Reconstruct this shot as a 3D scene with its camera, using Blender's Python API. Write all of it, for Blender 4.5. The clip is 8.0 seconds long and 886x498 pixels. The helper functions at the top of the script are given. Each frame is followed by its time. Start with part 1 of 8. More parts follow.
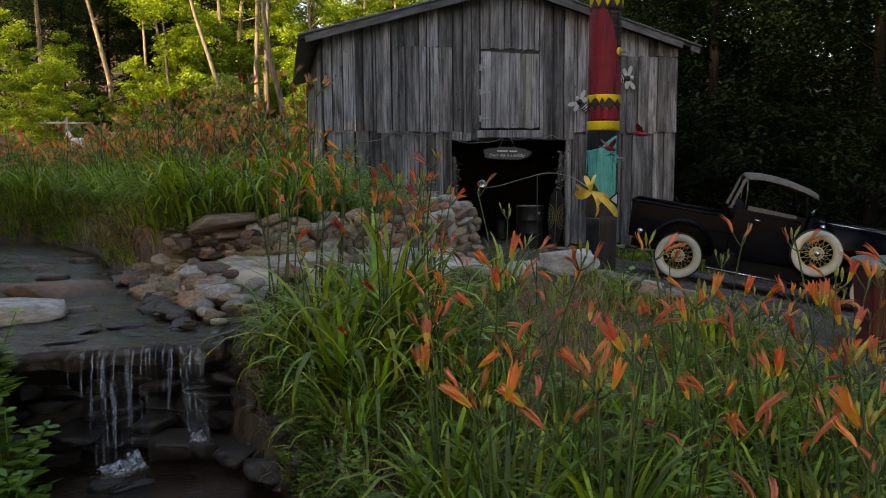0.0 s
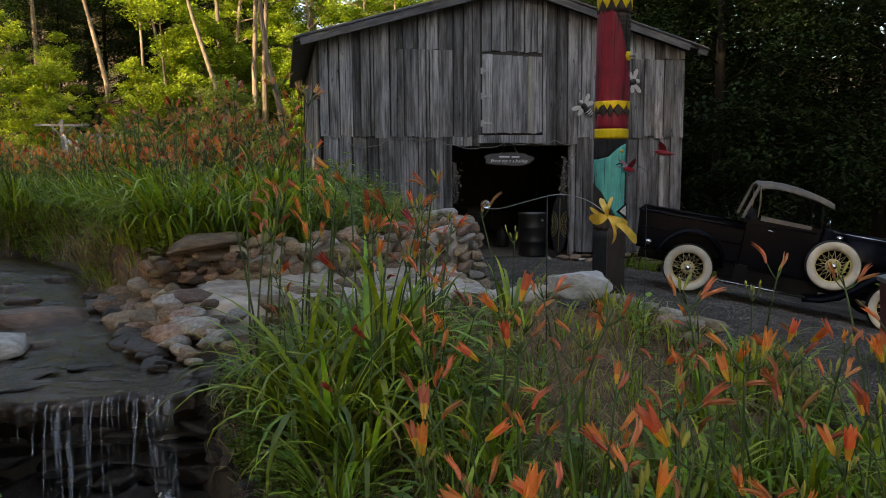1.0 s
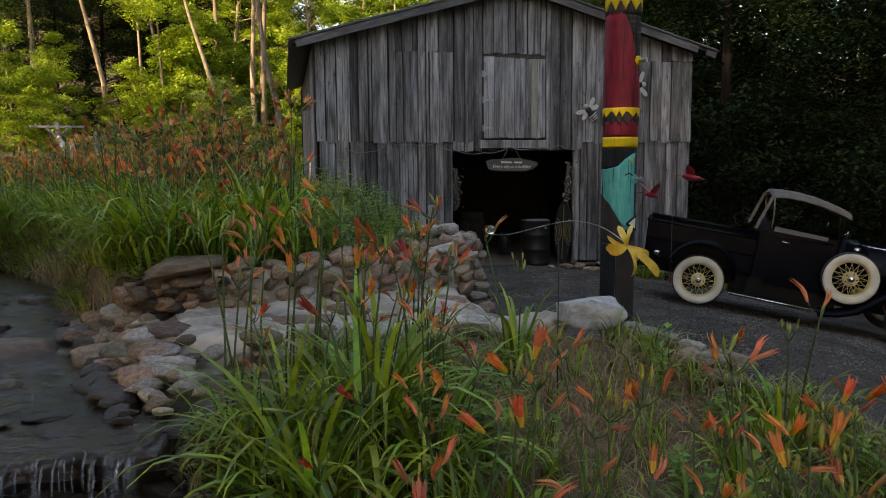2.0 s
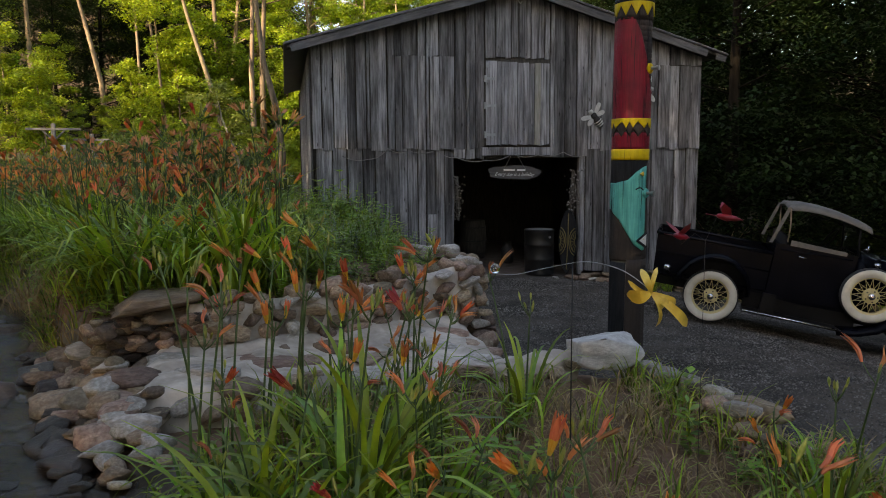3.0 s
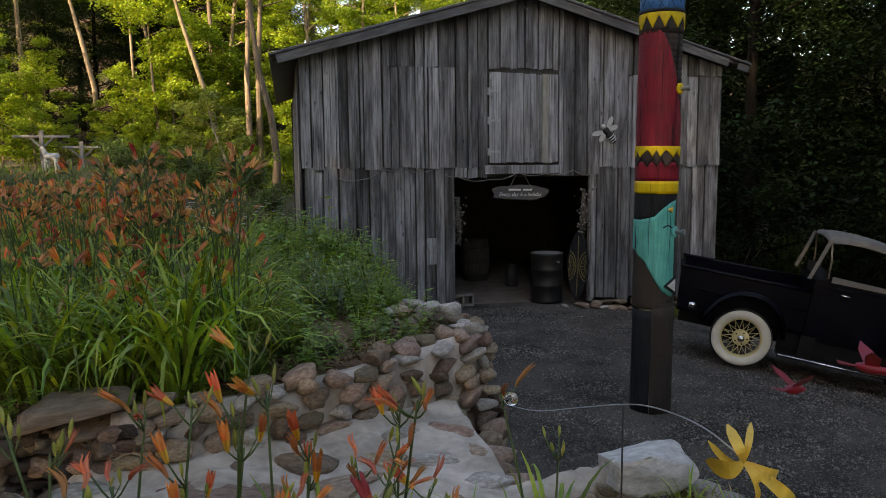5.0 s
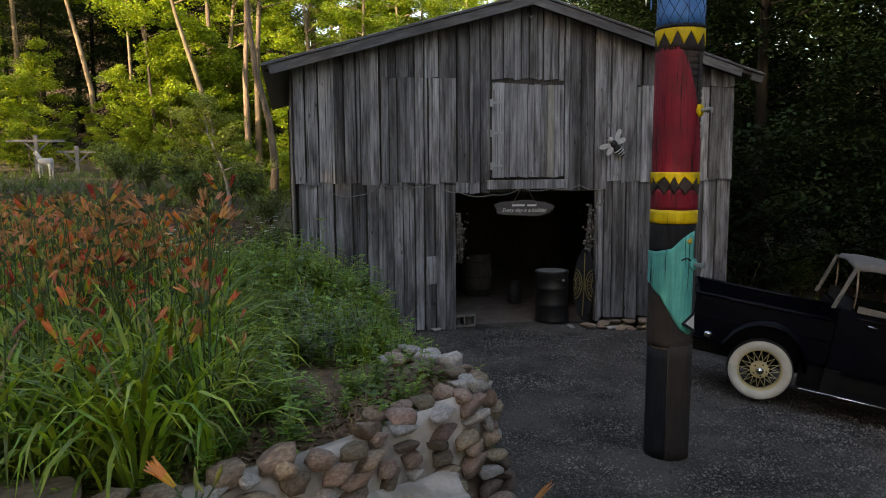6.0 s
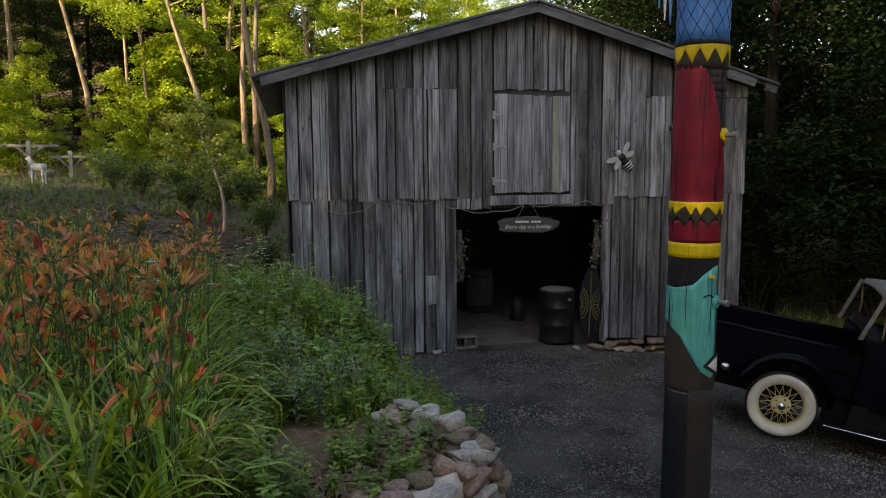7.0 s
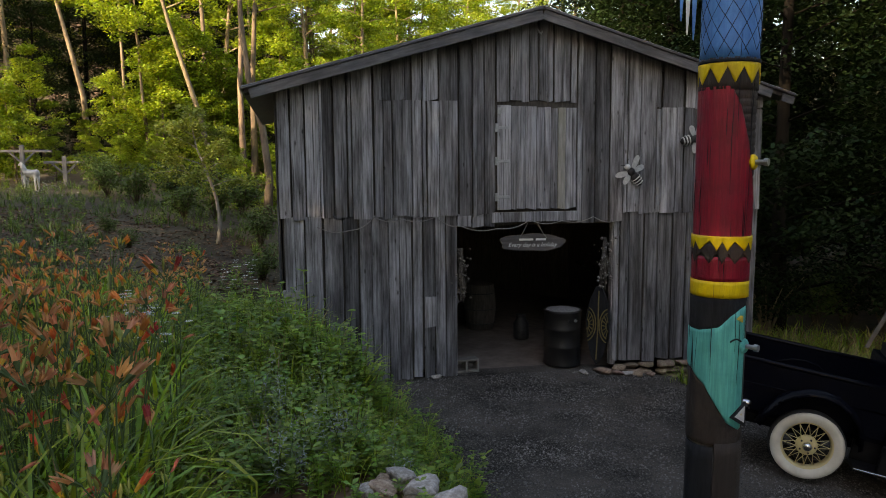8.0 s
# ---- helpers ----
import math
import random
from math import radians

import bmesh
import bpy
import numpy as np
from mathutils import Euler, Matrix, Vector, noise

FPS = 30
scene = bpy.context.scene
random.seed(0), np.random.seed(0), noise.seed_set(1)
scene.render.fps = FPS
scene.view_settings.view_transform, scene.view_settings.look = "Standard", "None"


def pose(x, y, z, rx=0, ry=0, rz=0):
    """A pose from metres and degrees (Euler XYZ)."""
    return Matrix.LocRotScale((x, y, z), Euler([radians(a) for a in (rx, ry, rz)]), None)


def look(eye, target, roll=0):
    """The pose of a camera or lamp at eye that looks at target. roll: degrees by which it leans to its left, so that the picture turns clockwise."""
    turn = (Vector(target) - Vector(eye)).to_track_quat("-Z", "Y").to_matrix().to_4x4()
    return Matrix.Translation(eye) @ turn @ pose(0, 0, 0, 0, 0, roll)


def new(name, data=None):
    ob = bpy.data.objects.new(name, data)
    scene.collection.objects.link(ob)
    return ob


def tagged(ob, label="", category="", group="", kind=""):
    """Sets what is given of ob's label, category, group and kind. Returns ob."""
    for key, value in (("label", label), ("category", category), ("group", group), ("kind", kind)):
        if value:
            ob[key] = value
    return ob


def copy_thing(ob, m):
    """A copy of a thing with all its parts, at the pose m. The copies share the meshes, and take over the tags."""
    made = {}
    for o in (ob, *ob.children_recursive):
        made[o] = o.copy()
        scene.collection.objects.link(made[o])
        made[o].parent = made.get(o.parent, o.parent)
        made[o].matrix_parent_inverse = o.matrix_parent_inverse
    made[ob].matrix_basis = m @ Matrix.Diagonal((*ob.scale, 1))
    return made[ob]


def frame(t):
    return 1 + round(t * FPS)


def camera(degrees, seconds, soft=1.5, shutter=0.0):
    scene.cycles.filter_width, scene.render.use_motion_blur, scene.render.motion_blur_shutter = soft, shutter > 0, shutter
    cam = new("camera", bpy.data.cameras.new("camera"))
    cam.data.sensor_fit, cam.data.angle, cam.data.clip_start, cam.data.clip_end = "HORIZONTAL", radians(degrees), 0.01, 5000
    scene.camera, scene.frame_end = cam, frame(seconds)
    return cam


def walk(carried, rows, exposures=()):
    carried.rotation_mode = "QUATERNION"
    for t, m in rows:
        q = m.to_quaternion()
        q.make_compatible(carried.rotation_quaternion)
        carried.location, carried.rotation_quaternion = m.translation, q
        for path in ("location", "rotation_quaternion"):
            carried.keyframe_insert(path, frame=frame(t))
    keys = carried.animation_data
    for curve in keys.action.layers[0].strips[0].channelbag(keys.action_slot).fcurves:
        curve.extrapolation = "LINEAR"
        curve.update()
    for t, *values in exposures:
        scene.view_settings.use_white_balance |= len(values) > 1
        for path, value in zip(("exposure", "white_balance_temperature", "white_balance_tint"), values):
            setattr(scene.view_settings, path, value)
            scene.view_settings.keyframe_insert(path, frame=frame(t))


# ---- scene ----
cam = camera(63.0, 8.0, 0.95)
PATH = [
    (0, (0.004, 0.365, 1.723), (0.428, 2.306, 1.494), -0.5),
    (0.5, (0.058, 0.575, 1.783), (0.48, 2.516, 1.553), -0.5),
    (1, (0.102, 0.812, 1.843), (0.526, 2.753, 1.614), -0.5),
    (1.5, (0.146, 1.023, 1.901), (0.57, 2.964, 1.671), -0.5),
    (3, (0.316, 1.699, 2.124), (0.735, 3.641, 1.891), -0.5),
    (3.5, (0.369, 1.921, 2.204), (0.787, 3.863, 1.97), -0.5),
    (4, (0.427, 2.189, 2.272), (0.846, 4.131, 2.039), -0.5),
    (4.5, (0.493, 2.458, 2.347), (0.91, 4.4, 2.115), -0.6),
    (6, (0.69, 3.265, 2.688), (1.103, 5.208, 2.455), -0.5),
    (6.5, (0.744, 3.528, 2.801), (1.157, 5.471, 2.568), -0.5),
    (7, (0.803, 3.805, 2.92), (1.216, 5.747, 2.686), -0.5),
    (7.5, (0.868, 4.07, 3.027), (1.279, 6.013, 2.794), -0.5),
    (8, (0.938, 4.372, 3.133), (1.349, 6.316, 2.9), -0.5),
]
walk(cam, [(t, look(eye, target, roll)) for t, eye, target, roll in PATH], [(0, 1.89, 8850, 17), (8, 1.89, 8850, 17)])

# ---- light ----
world = bpy.data.worlds.new("sky")
scene.world = world
world.use_nodes = True
_wn = world.node_tree
_sky = _wn.nodes.new("ShaderNodeTexSky")
_sky.sky_type, _sky.sun_disc = "NISHITA", False
SUN = Vector((-0.76, -0.55, 0.36)).normalized()
_sky.sun_elevation = math.asin(SUN.z)
_sky.sun_rotation = math.atan2(SUN.x, SUN.y)
_wn.links.new(_sky.outputs[0], _wn.nodes["Background"].inputs[0])
_wn.nodes["Background"].inputs[1].default_value = 0.15
sun = new("sun", bpy.data.lights.new("sun", "SUN"))
sun.data.energy, sun.data.angle, sun.data.color = 4.6, radians(0.6), (1.0, 0.88, 0.68)
sun.matrix_world = look(SUN * 60, (0, 0, 0))


# ---- materials ----
def ramp(nt, fac, stops):
    r = nt.nodes.new("ShaderNodeValToRGB")
    while len(r.color_ramp.elements) < len(stops):
        r.color_ramp.elements.new(0.5)
    for e, (p, c) in zip(r.color_ramp.elements, stops):
        e.position, e.color = p, (*c, 1)
    nt.links.new(fac, r.inputs[0])
    return r.outputs[0]


def noisy(nt, vec, scale, detail=5, rough=0.6):
    n = nt.nodes.new("ShaderNodeTexNoise")
    n.inputs["Scale"].default_value, n.inputs["Detail"].default_value, n.inputs["Roughness"].default_value = scale, detail, rough
    nt.links.new(vec, n.inputs["Vector"])
    return n.outputs[0]


def blend(nt, kind, fac, a, b):
    m = nt.nodes.new("ShaderNodeMix")
    m.data_type, m.blend_type = "RGBA", kind
    for value, socket in ((fac, m.inputs[0]), (a, m.inputs[6]), (b, m.inputs[7])):
        if isinstance(value, (int, float)):
            socket.default_value = value
        elif isinstance(value, tuple):
            socket.default_value = (*value, 1)
        else:
            nt.links.new(value, socket)
    return m.outputs[2]


def surface(name, dark, light, scale=8.0, rough=0.8, stretch=(1, 1, 1), patch=None, patch_scale=1.2, patch_amount=0.5,
            bump=0.3, bump_scale=40.0, vary=0.0, metal=0.0, coat=0.0, translucent=0.0, island=False, cells=0.0, spec=0.5):
    """A procedural material: grain between two colours, larger stains, fine relief, and a change from piece to piece."""
    m = bpy.data.materials.new(name)
    m.use_nodes = True
    nt = m.node_tree
    bsdf = nt.nodes["Principled BSDF"]
    tc = nt.nodes.new("ShaderNodeTexCoord")
    info = nt.nodes.new("ShaderNodeNewGeometry" if island else "ShaderNodeObjectInfo")
    chance = info.outputs["Random Per Island" if island else "Random"]
    mul = nt.nodes.new("ShaderNodeMath")
    mul.operation = "MULTIPLY"
    mul.inputs[1].default_value = 37.0 if not island else 0.0
    nt.links.new(chance, mul.inputs[0])
    add = nt.nodes.new("ShaderNodeVectorMath")
    nt.links.new(tc.outputs["Object"], add.inputs[0])
    nt.links.new(mul.outputs[0], add.inputs[1])
    mp = nt.nodes.new("ShaderNodeMapping")
    mp.inputs["Scale"].default_value = stretch
    nt.links.new(add.outputs[0], mp.inputs[0])
    vec = mp.outputs[0]
    col = ramp(nt, noisy(nt, vec, scale), [(0.3, dark), (0.7, light)])
    if cells:
        v = nt.nodes.new("ShaderNodeTexVoronoi")
        v.inputs["Scale"].default_value = cells
        nt.links.new(vec, v.inputs["Vector"])
        sep = nt.nodes.new("ShaderNodeSeparateColor")
        nt.links.new(v.outputs["Color"], sep.inputs[0])
        col = blend(nt, "MULTIPLY", 0.85, col, ramp(nt, sep.outputs[0], [(0.0, (0.22, 0.22, 0.22)), (0.7, (0.8, 0.8, 0.8)), (1.0, (3.0, 2.95, 2.85))]))
    if patch:
        f = ramp(nt, noisy(nt, add.outputs[0], patch_scale, 4), [(0.42, (0, 0, 0)), (0.62, (patch_amount,) * 3)])
        col = blend(nt, "MIX", f, col, patch)
    if vary:
        hs = nt.nodes.new("ShaderNodeHueSaturation")
        mr = nt.nodes.new("ShaderNodeMapRange")
        mr.inputs[3].default_value, mr.inputs[4].default_value = 1 - vary, 1 + vary
        nt.links.new(chance, mr.inputs[0])
        nt.links.new(mr.outputs[0], hs.inputs["Value"])
        wn = nt.nodes.new("ShaderNodeTexWhiteNoise")
        wn.noise_dimensions = "1D"
        nt.links.new(chance, wn.inputs["W"])
        mr2 = nt.nodes.new("ShaderNodeMapRange")
        mr2.inputs[3].default_value, mr2.inputs[4].default_value = 0.5 - 0.05 * vary, 0.5 + 0.05 * vary
        nt.links.new(wn.outputs[0], mr2.inputs[0])
        nt.links.new(mr2.outputs[0], hs.inputs["Hue"])
        nt.links.new(col, hs.inputs["Color"])
        col = hs.outputs[0]
    nt.links.new(col, bsdf.inputs["Base Color"])
    bsdf.inputs["Roughness"].default_value = rough
    bsdf.inputs["Metallic"].default_value = metal
    bsdf.inputs["Coat Weight"].default_value = coat
    bsdf.inputs["Specular IOR Level"].default_value = spec
    if bump:
        b = nt.nodes.new("ShaderNodeBump")
        b.inputs["Strength"].default_value, b.inputs["Distance"].default_value = bump, 0.01
        h = noisy(nt, vec, bump_scale, 4)
        if cells:
            h = v.outputs["Distance"]
        nt.links.new(h, b.inputs["Height"])
        nt.links.new(b.outputs[0], bsdf.inputs["Normal"])
    if translucent:
        tr = nt.nodes.new("ShaderNodeBsdfTranslucent")
        nt.links.new(blend(nt, "MULTIPLY", 1.0, col, (1.25, 1.15, 0.45)), tr.inputs[0])
        mx = nt.nodes.new("ShaderNodeMixShader")
        mx.inputs[0].default_value = translucent
        nt.links.new(bsdf.outputs[0], mx.inputs[1])
        nt.links.new(tr.outputs[0], mx.inputs[2])
        nt.links.new(mx.outputs[0], nt.nodes["Material Output"].inputs[0])
    return m


def board_material(name, dark, light, vary):
    """Weathered softwood: long stains, fine grain along the board, knots, and a tone of its own for every board."""
    m = bpy.data.materials.new(name)
    m.use_nodes = True
    nt = m.node_tree
    bsdf = nt.nodes["Principled BSDF"]
    tc = nt.nodes.new("ShaderNodeTexCoord")
    info = nt.nodes.new("ShaderNodeObjectInfo")
    mul = nt.nodes.new("ShaderNodeMath")
    mul.operation = "MULTIPLY"
    mul.inputs[1].default_value = 53.0
    nt.links.new(info.outputs["Random"], mul.inputs[0])
    add = nt.nodes.new("ShaderNodeVectorMath")
    nt.links.new(tc.outputs["Object"], add.inputs[0])
    nt.links.new(mul.outputs[0], add.inputs[1])

    def stretched(sx, sz):
        mp = nt.nodes.new("ShaderNodeMapping")
        mp.inputs["Scale"].default_value = (sx, sx, sz)
        nt.links.new(add.outputs[0], mp.inputs[0])
        return mp.outputs[0]
    col = ramp(nt, noisy(nt, stretched(6, 0.9), 1.6, 6, 0.65), [(0.30, dark), (0.70, light)])
    stain = ramp(nt, noisy(nt, stretched(3.2, 0.45), 1.5, 4, 0.6), [(0.36, (0.34, 0.32, 0.31)), (0.52, (0.96, 0.96, 0.96)), (0.72, (1.25, 1.25, 1.27))])
    col = blend(nt, "MULTIPLY", 0.85, col, stain)
    grain = noisy(nt, stretched(75, 1.3), 1.0, 3)
    col = blend(nt, "MULTIPLY", 0.85, col, ramp(nt, grain, [(0.36, (0.42, 0.41, 0.40)), (0.50, (1.0, 1.0, 1.0)), (0.68, (1.25, 1.25, 1.25))]))
    split = noisy(nt, stretched(34, 0.55), 1.0, 2)
    col = blend(nt, "MULTIPLY", 0.9, col, ramp(nt, split, [(0.27, (0.12, 0.115, 0.11)), (0.33, (1.0, 1.0, 1.0))]))
    v = nt.nodes.new("ShaderNodeTexVoronoi")
    v.inputs["Scale"].default_value = 1.0
    nt.links.new(stretched(7.5, 2.6), v.inputs["Vector"])
    col = blend(nt, "MULTIPLY", 0.8, col, ramp(nt, v.outputs["Distance"], [(0.05, (0.14, 0.12, 0.11)), (0.12, (1.0, 1.0, 1.0))]))
    hs = nt.nodes.new("ShaderNodeHueSaturation")
    mr = nt.nodes.new("ShaderNodeMapRange")
    mr.inputs[3].default_value, mr.inputs[4].default_value = 1 - vary, 1 + vary
    nt.links.new(info.outputs["Random"], mr.inputs[0])
    nt.links.new(mr.outputs[0], hs.inputs["Value"])
    nt.links.new(col, hs.inputs["Color"])
    nt.links.new(hs.outputs[0], bsdf.inputs["Base Color"])
    bsdf.inputs["Roughness"].default_value = 0.85
    bsdf.inputs["Specular IOR Level"].default_value = 0.35
    b = nt.nodes.new("ShaderNodeBump")
    b.inputs["Strength"].default_value, b.inputs["Distance"].default_value = 0.7, 0.006
    nt.links.new(grain, b.inputs["Height"])
    nt.links.new(b.outputs[0], bsdf.inputs["Normal"])
    return m


M_BOARD = board_material("weathered_board", (0.090, 0.089, 0.092), (0.37, 0.37, 0.382), 0.55)
M_BOARD_PALE = board_material("pale_board", (0.14, 0.142, 0.150), (0.37, 0.373, 0.388), 0.30)
M_FASCIA = surface("fascia_board", (0.06, 0.06, 0.062), (0.20, 0.20, 0.205), 4, 0.9, (0.7, 6, 6), (0.05, 0.05, 0.05), 1.0, 0.6, 0.5, 30, 0.1)
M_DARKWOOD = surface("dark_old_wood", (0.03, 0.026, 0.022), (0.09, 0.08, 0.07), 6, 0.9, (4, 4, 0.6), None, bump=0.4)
M_ROOF = surface("roof_metal", (0.05, 0.052, 0.055), (0.12, 0.122, 0.125), 6, 0.5, metal=0.4, patch=(0.10, 0.06, 0.04), patch_amount=0.4)
M_LICHEN = surface("yellow_lichen_board", (0.20, 0.20, 0.185), (0.44, 0.43, 0.40), 5, 0.9, (6, 6, 0.6), (0.24, 0.23, 0.15), 1.6, 0.4, 0.5, 30)
M_GRAVEL = surface("gravel", (0.022, 0.020, 0.018), (0.085, 0.077, 0.068), 2.5, 0.95, patch=(0.110, 0.096, 0.082), patch_scale=0.9, patch_amount=0.75, bump=1.0, cells=75.0, spec=0.2)
M_PEBBLE = surface("pebble", (0.034, 0.031, 0.028), (0.160, 0.148, 0.134), 1.6, 0.85, vary=0.7, island=True, bump=0)
M_SOIL = surface("garden_soil", (0.095, 0.050, 0.030), (0.25, 0.145, 0.088), 9, 0.95, patch=(0.11, 0.075, 0.045), patch_scale=1.5, patch_amount=0.6, bump=0.9, bump_scale=25)
M_FOREST = surface("forest_floor", (0.035, 0.022, 0.014), (0.11, 0.075, 0.048), 2.5, 0.95, patch=(0.04, 0.055, 0.018), patch_scale=0.35, patch_amount=0.5, bump=0.8, bump_scale=6)
M_BEDROCK = surface("wet_streambed", (0.035, 0.025, 0.019), (0.20, 0.145, 0.095), 6, 0.5, patch=(0.055, 0.047, 0.038), patch_amount=0.7, bump=0.9, bump_scale=9)
M_DIRTFLOOR = surface("barn_dirt_floor", (0.11, 0.085, 0.07), (0.20, 0.16, 0.135), 5, 0.95, bump=0.6, bump_scale=20)
M_MORTAR = surface("mortar", (0.38, 0.325, 0.275), (0.66, 0.58, 0.50), 6, 0.95, patch=(0.23, 0.19, 0.15), patch_scale=3.5, patch_amount=0.7, bump=1.0, bump_scale=14)
M_STONE = surface("field_stone", (0.115, 0.083, 0.059), (0.38, 0.285, 0.205), 4, 0.85, patch=(0.19, 0.115, 0.08), patch_scale=2.5, patch_amount=0.6, bump=0.9, bump_scale=9, vary=0.5)
M_STONE_PALE = surface("pale_stone", (0.27, 0.245, 0.215), (0.52, 0.485, 0.44), 5, 0.9, patch=(0.20, 0.17, 0.14), patch_scale=3, patch_amount=0.6, bump=0.9, bump_scale=9, vary=0.25)
M_STONE_WET = surface("wet_stone", (0.022, 0.017, 0.014), (0.105, 0.080, 0.064), 6, 0.35, patch=(0.015, 0.013, 0.012), patch_scale=3, patch_amount=0.7, bump=0.8, bump_scale=14, vary=0.3)
M_STONE_RIVER = surface("brown_river_stone", (0.075, 0.050, 0.035), (0.21, 0.145, 0.10), 4, 0.6, patch=(0.06, 0.045, 0.035), patch_scale=2.5, patch_amount=0.7, bump=0.8, bump_scale=10, vary=0.25)
M_STONE_LEDGE = surface("wet_purple_ledge", (0.014, 0.011, 0.011), (0.085, 0.064, 0.060), 5, 0.3, (1, 2.2, 1), (0.055, 0.034, 0.022), 2.5, 0.6, 1.0, 12)
M_SANDSTONE = surface("brown_flagstone", (0.16, 0.115, 0.08), (0.30, 0.23, 0.17), 5, 0.85, (1, 1, 4), (0.12, 0.09, 0.07), 3, 0.6, 0.5, 16)
M_LEAF = surface("daylily_leaf", (0.078, 0.170, 0.016), (0.315, 0.45, 0.056), 5, 0.36, vary=0.7, bump=0, translucent=0.38, island=True, patch=(0.34, 0.35, 0.05), patch_amount=0.3)
M_LEAF_DRY = surface("dry_leaf", (0.20, 0.13, 0.06), (0.42, 0.32, 0.17), 9, 0.8, vary=0.3, bump=0, island=True, translucent=0.15)
M_STALK = surface("green_stalk", (0.04, 0.075, 0.02), (0.085, 0.14, 0.04), 9, 0.6, bump=0)
M_WEED = surface("weed_leaf", (0.070, 0.165, 0.024), (0.24, 0.36, 0.058), 6, 0.45, vary=0.6, bump=0, translucent=0.38, island=True)
M_TREELEAF = surface("tree_leaf", (0.13, 0.23, 0.026), (0.33, 0.42, 0.065), 0.8, 0.42, vary=0.5, bump=0, translucent=0.42, island=True, spec=0.25)
# near-black greens: the shade of unlit crowns is in the colour
M_SHADELEAF = surface("shade_dark_leaf", (0.008, 0.020, 0.007), (0.024, 0.048, 0.015), 0.8, 0.6, vary=0.5, bump=0, translucent=0.25, island=True, spec=0.15)
M_BARK = surface("bark", (0.075, 0.054, 0.034), (0.30, 0.225, 0.145), 3, 0.9, (4, 4, 0.6), (0.09, 0.07, 0.05), 0.8, 0.6, 1.0, 8, 0.3)
# bark darkened the same way, so limbs sink into that painted shade
M_SHADEBARK = surface("shade_dark_bark", (0.006, 0.005, 0.004), (0.018, 0.015, 0.012), 3, 0.9, (3, 3, 0.5), None, bump=0.9, bump_scale=10, spec=0.1)
M_DAISY = surface("daisy_petal", (0.6, 0.6, 0.58), (0.8, 0.8, 0.78), 9, 0.7, bump=0)
M_RED = surface("red_paint", (0.15, 0.003, 0.016), (0.33, 0.007, 0.030), 5, 0.38, (14, 14, 0.5), (0.13, 0.005, 0.012), 5, 0.5, 0.5, 20, spec=0.35)
M_YELLOW = surface("yellow_paint", (0.62, 0.43, 0.010), (0.78, 0.58, 0.015), 5, 0.45, (6, 6, 1), (0.45, 0.28, 0.01), 5, 0.5, 0.4, 20, spec=0.35)
M_TURQ = surface("turquoise_paint", (0.035, 0.31, 0.28), (0.09, 0.56, 0.50), 5, 0.45, (14, 14, 0.5), (0.03, 0.27, 0.25), 5, 0.5, 0.5, 20, spec=0.35)
M_BLUE = surface("blue_paint", (0.03, 0.17, 0.48), (0.06, 0.27, 0.62), 5, 0.45, (6, 6, 0.8), (0.02, 0.11, 0.32), 5, 0.5, 0.4, 20)
M_BLACKPAINT = surface("black_paint", (0.008, 0.009, 0.012), (0.022, 0.024, 0.027), 5, 0.75, (6, 6, 0.8), bump=0.4, spec=0.2)
M_BROWNPAINT = surface("brown_paint", (0.016, 0.011, 0.009), (0.045, 0.031, 0.026), 5, 0.75, (8, 8, 0.6), (0.018, 0.014, 0.012), 4, 0.6, 0.6, 20)
M_WHITEPAINT = surface("white_paint", (0.55, 0.55, 0.53), (0.78, 0.78, 0.76), 6, 0.6, patch=(0.42, 0.41, 0.39), patch_amount=0.4, bump=0.1)
M_LOGEND = surface("grey_log", (0.13, 0.125, 0.12), (0.28, 0.27, 0.265), 5, 0.9, (8, 8, 0.5), bump=0.6)
M_ENAMEL = surface("dark_blue_black_enamel", (0.0015, 0.002, 0.004), (0.003, 0.0035, 0.007), 2, 0.25, bump=0, spec=0.09)
M_BLACKTRIM = surface("black_trim", (0.004, 0.004, 0.0045), (0.008, 0.008, 0.009), 9, 0.5, bump=0.1, spec=0.12)
M_RUBBER = surface("tyre_rubber", (0.012, 0.012, 0.013), (0.03, 0.03, 0.03), 9, 0.8, bump=0.3)
M_WHITEWALL = surface("whitewall", (0.56, 0.53, 0.45), (0.70, 0.67, 0.58), 4, 0.6, patch=(0.45, 0.41, 0.32), patch_scale=6, patch_amount=0.4, bump=0)
M_CREAM = surface("cream_wheel_paint", (0.52, 0.42, 0.20), (0.64, 0.53, 0.28), 4, 0.4, bump=0)
M_CHROME = surface("chrome", (0.55, 0.56, 0.58), (0.65, 0.66, 0.68), 9, 0.18, metal=1.0, bump=0)
M_CANVAS = surface("grey_tan_canvas", (0.10, 0.094, 0.085), (0.175, 0.165, 0.15), 14, 0.95, patch=(0.11, 0.10, 0.09), patch_amount=0.5, bump=0.3, bump_scale=90)
M_STEEL = surface("galvanised_steel", (0.28, 0.30, 0.31), (0.45, 0.47, 0.48), 14, 0.4, metal=0.8, bump=0.1)
M_IRON = surface("dark_iron", (0.02, 0.02, 0.021), (0.05, 0.048, 0.046), 14, 0.55, metal=0.5, bump=0.2)
M_DRUM = surface("black_drum_paint", (0.005, 0.006, 0.007), (0.014, 0.015, 0.017), 5, 0.4, patch=(0.022, 0.017, 0.013), patch_amount=0.4, bump=0.1, spec=0.35)
M_CONCRETE = surface("concrete", (0.26, 0.25, 0.235), (0.42, 0.405, 0.38), 8, 0.95, patch=(0.20, 0.18, 0.15), patch_amount=0.5, bump=0.6)
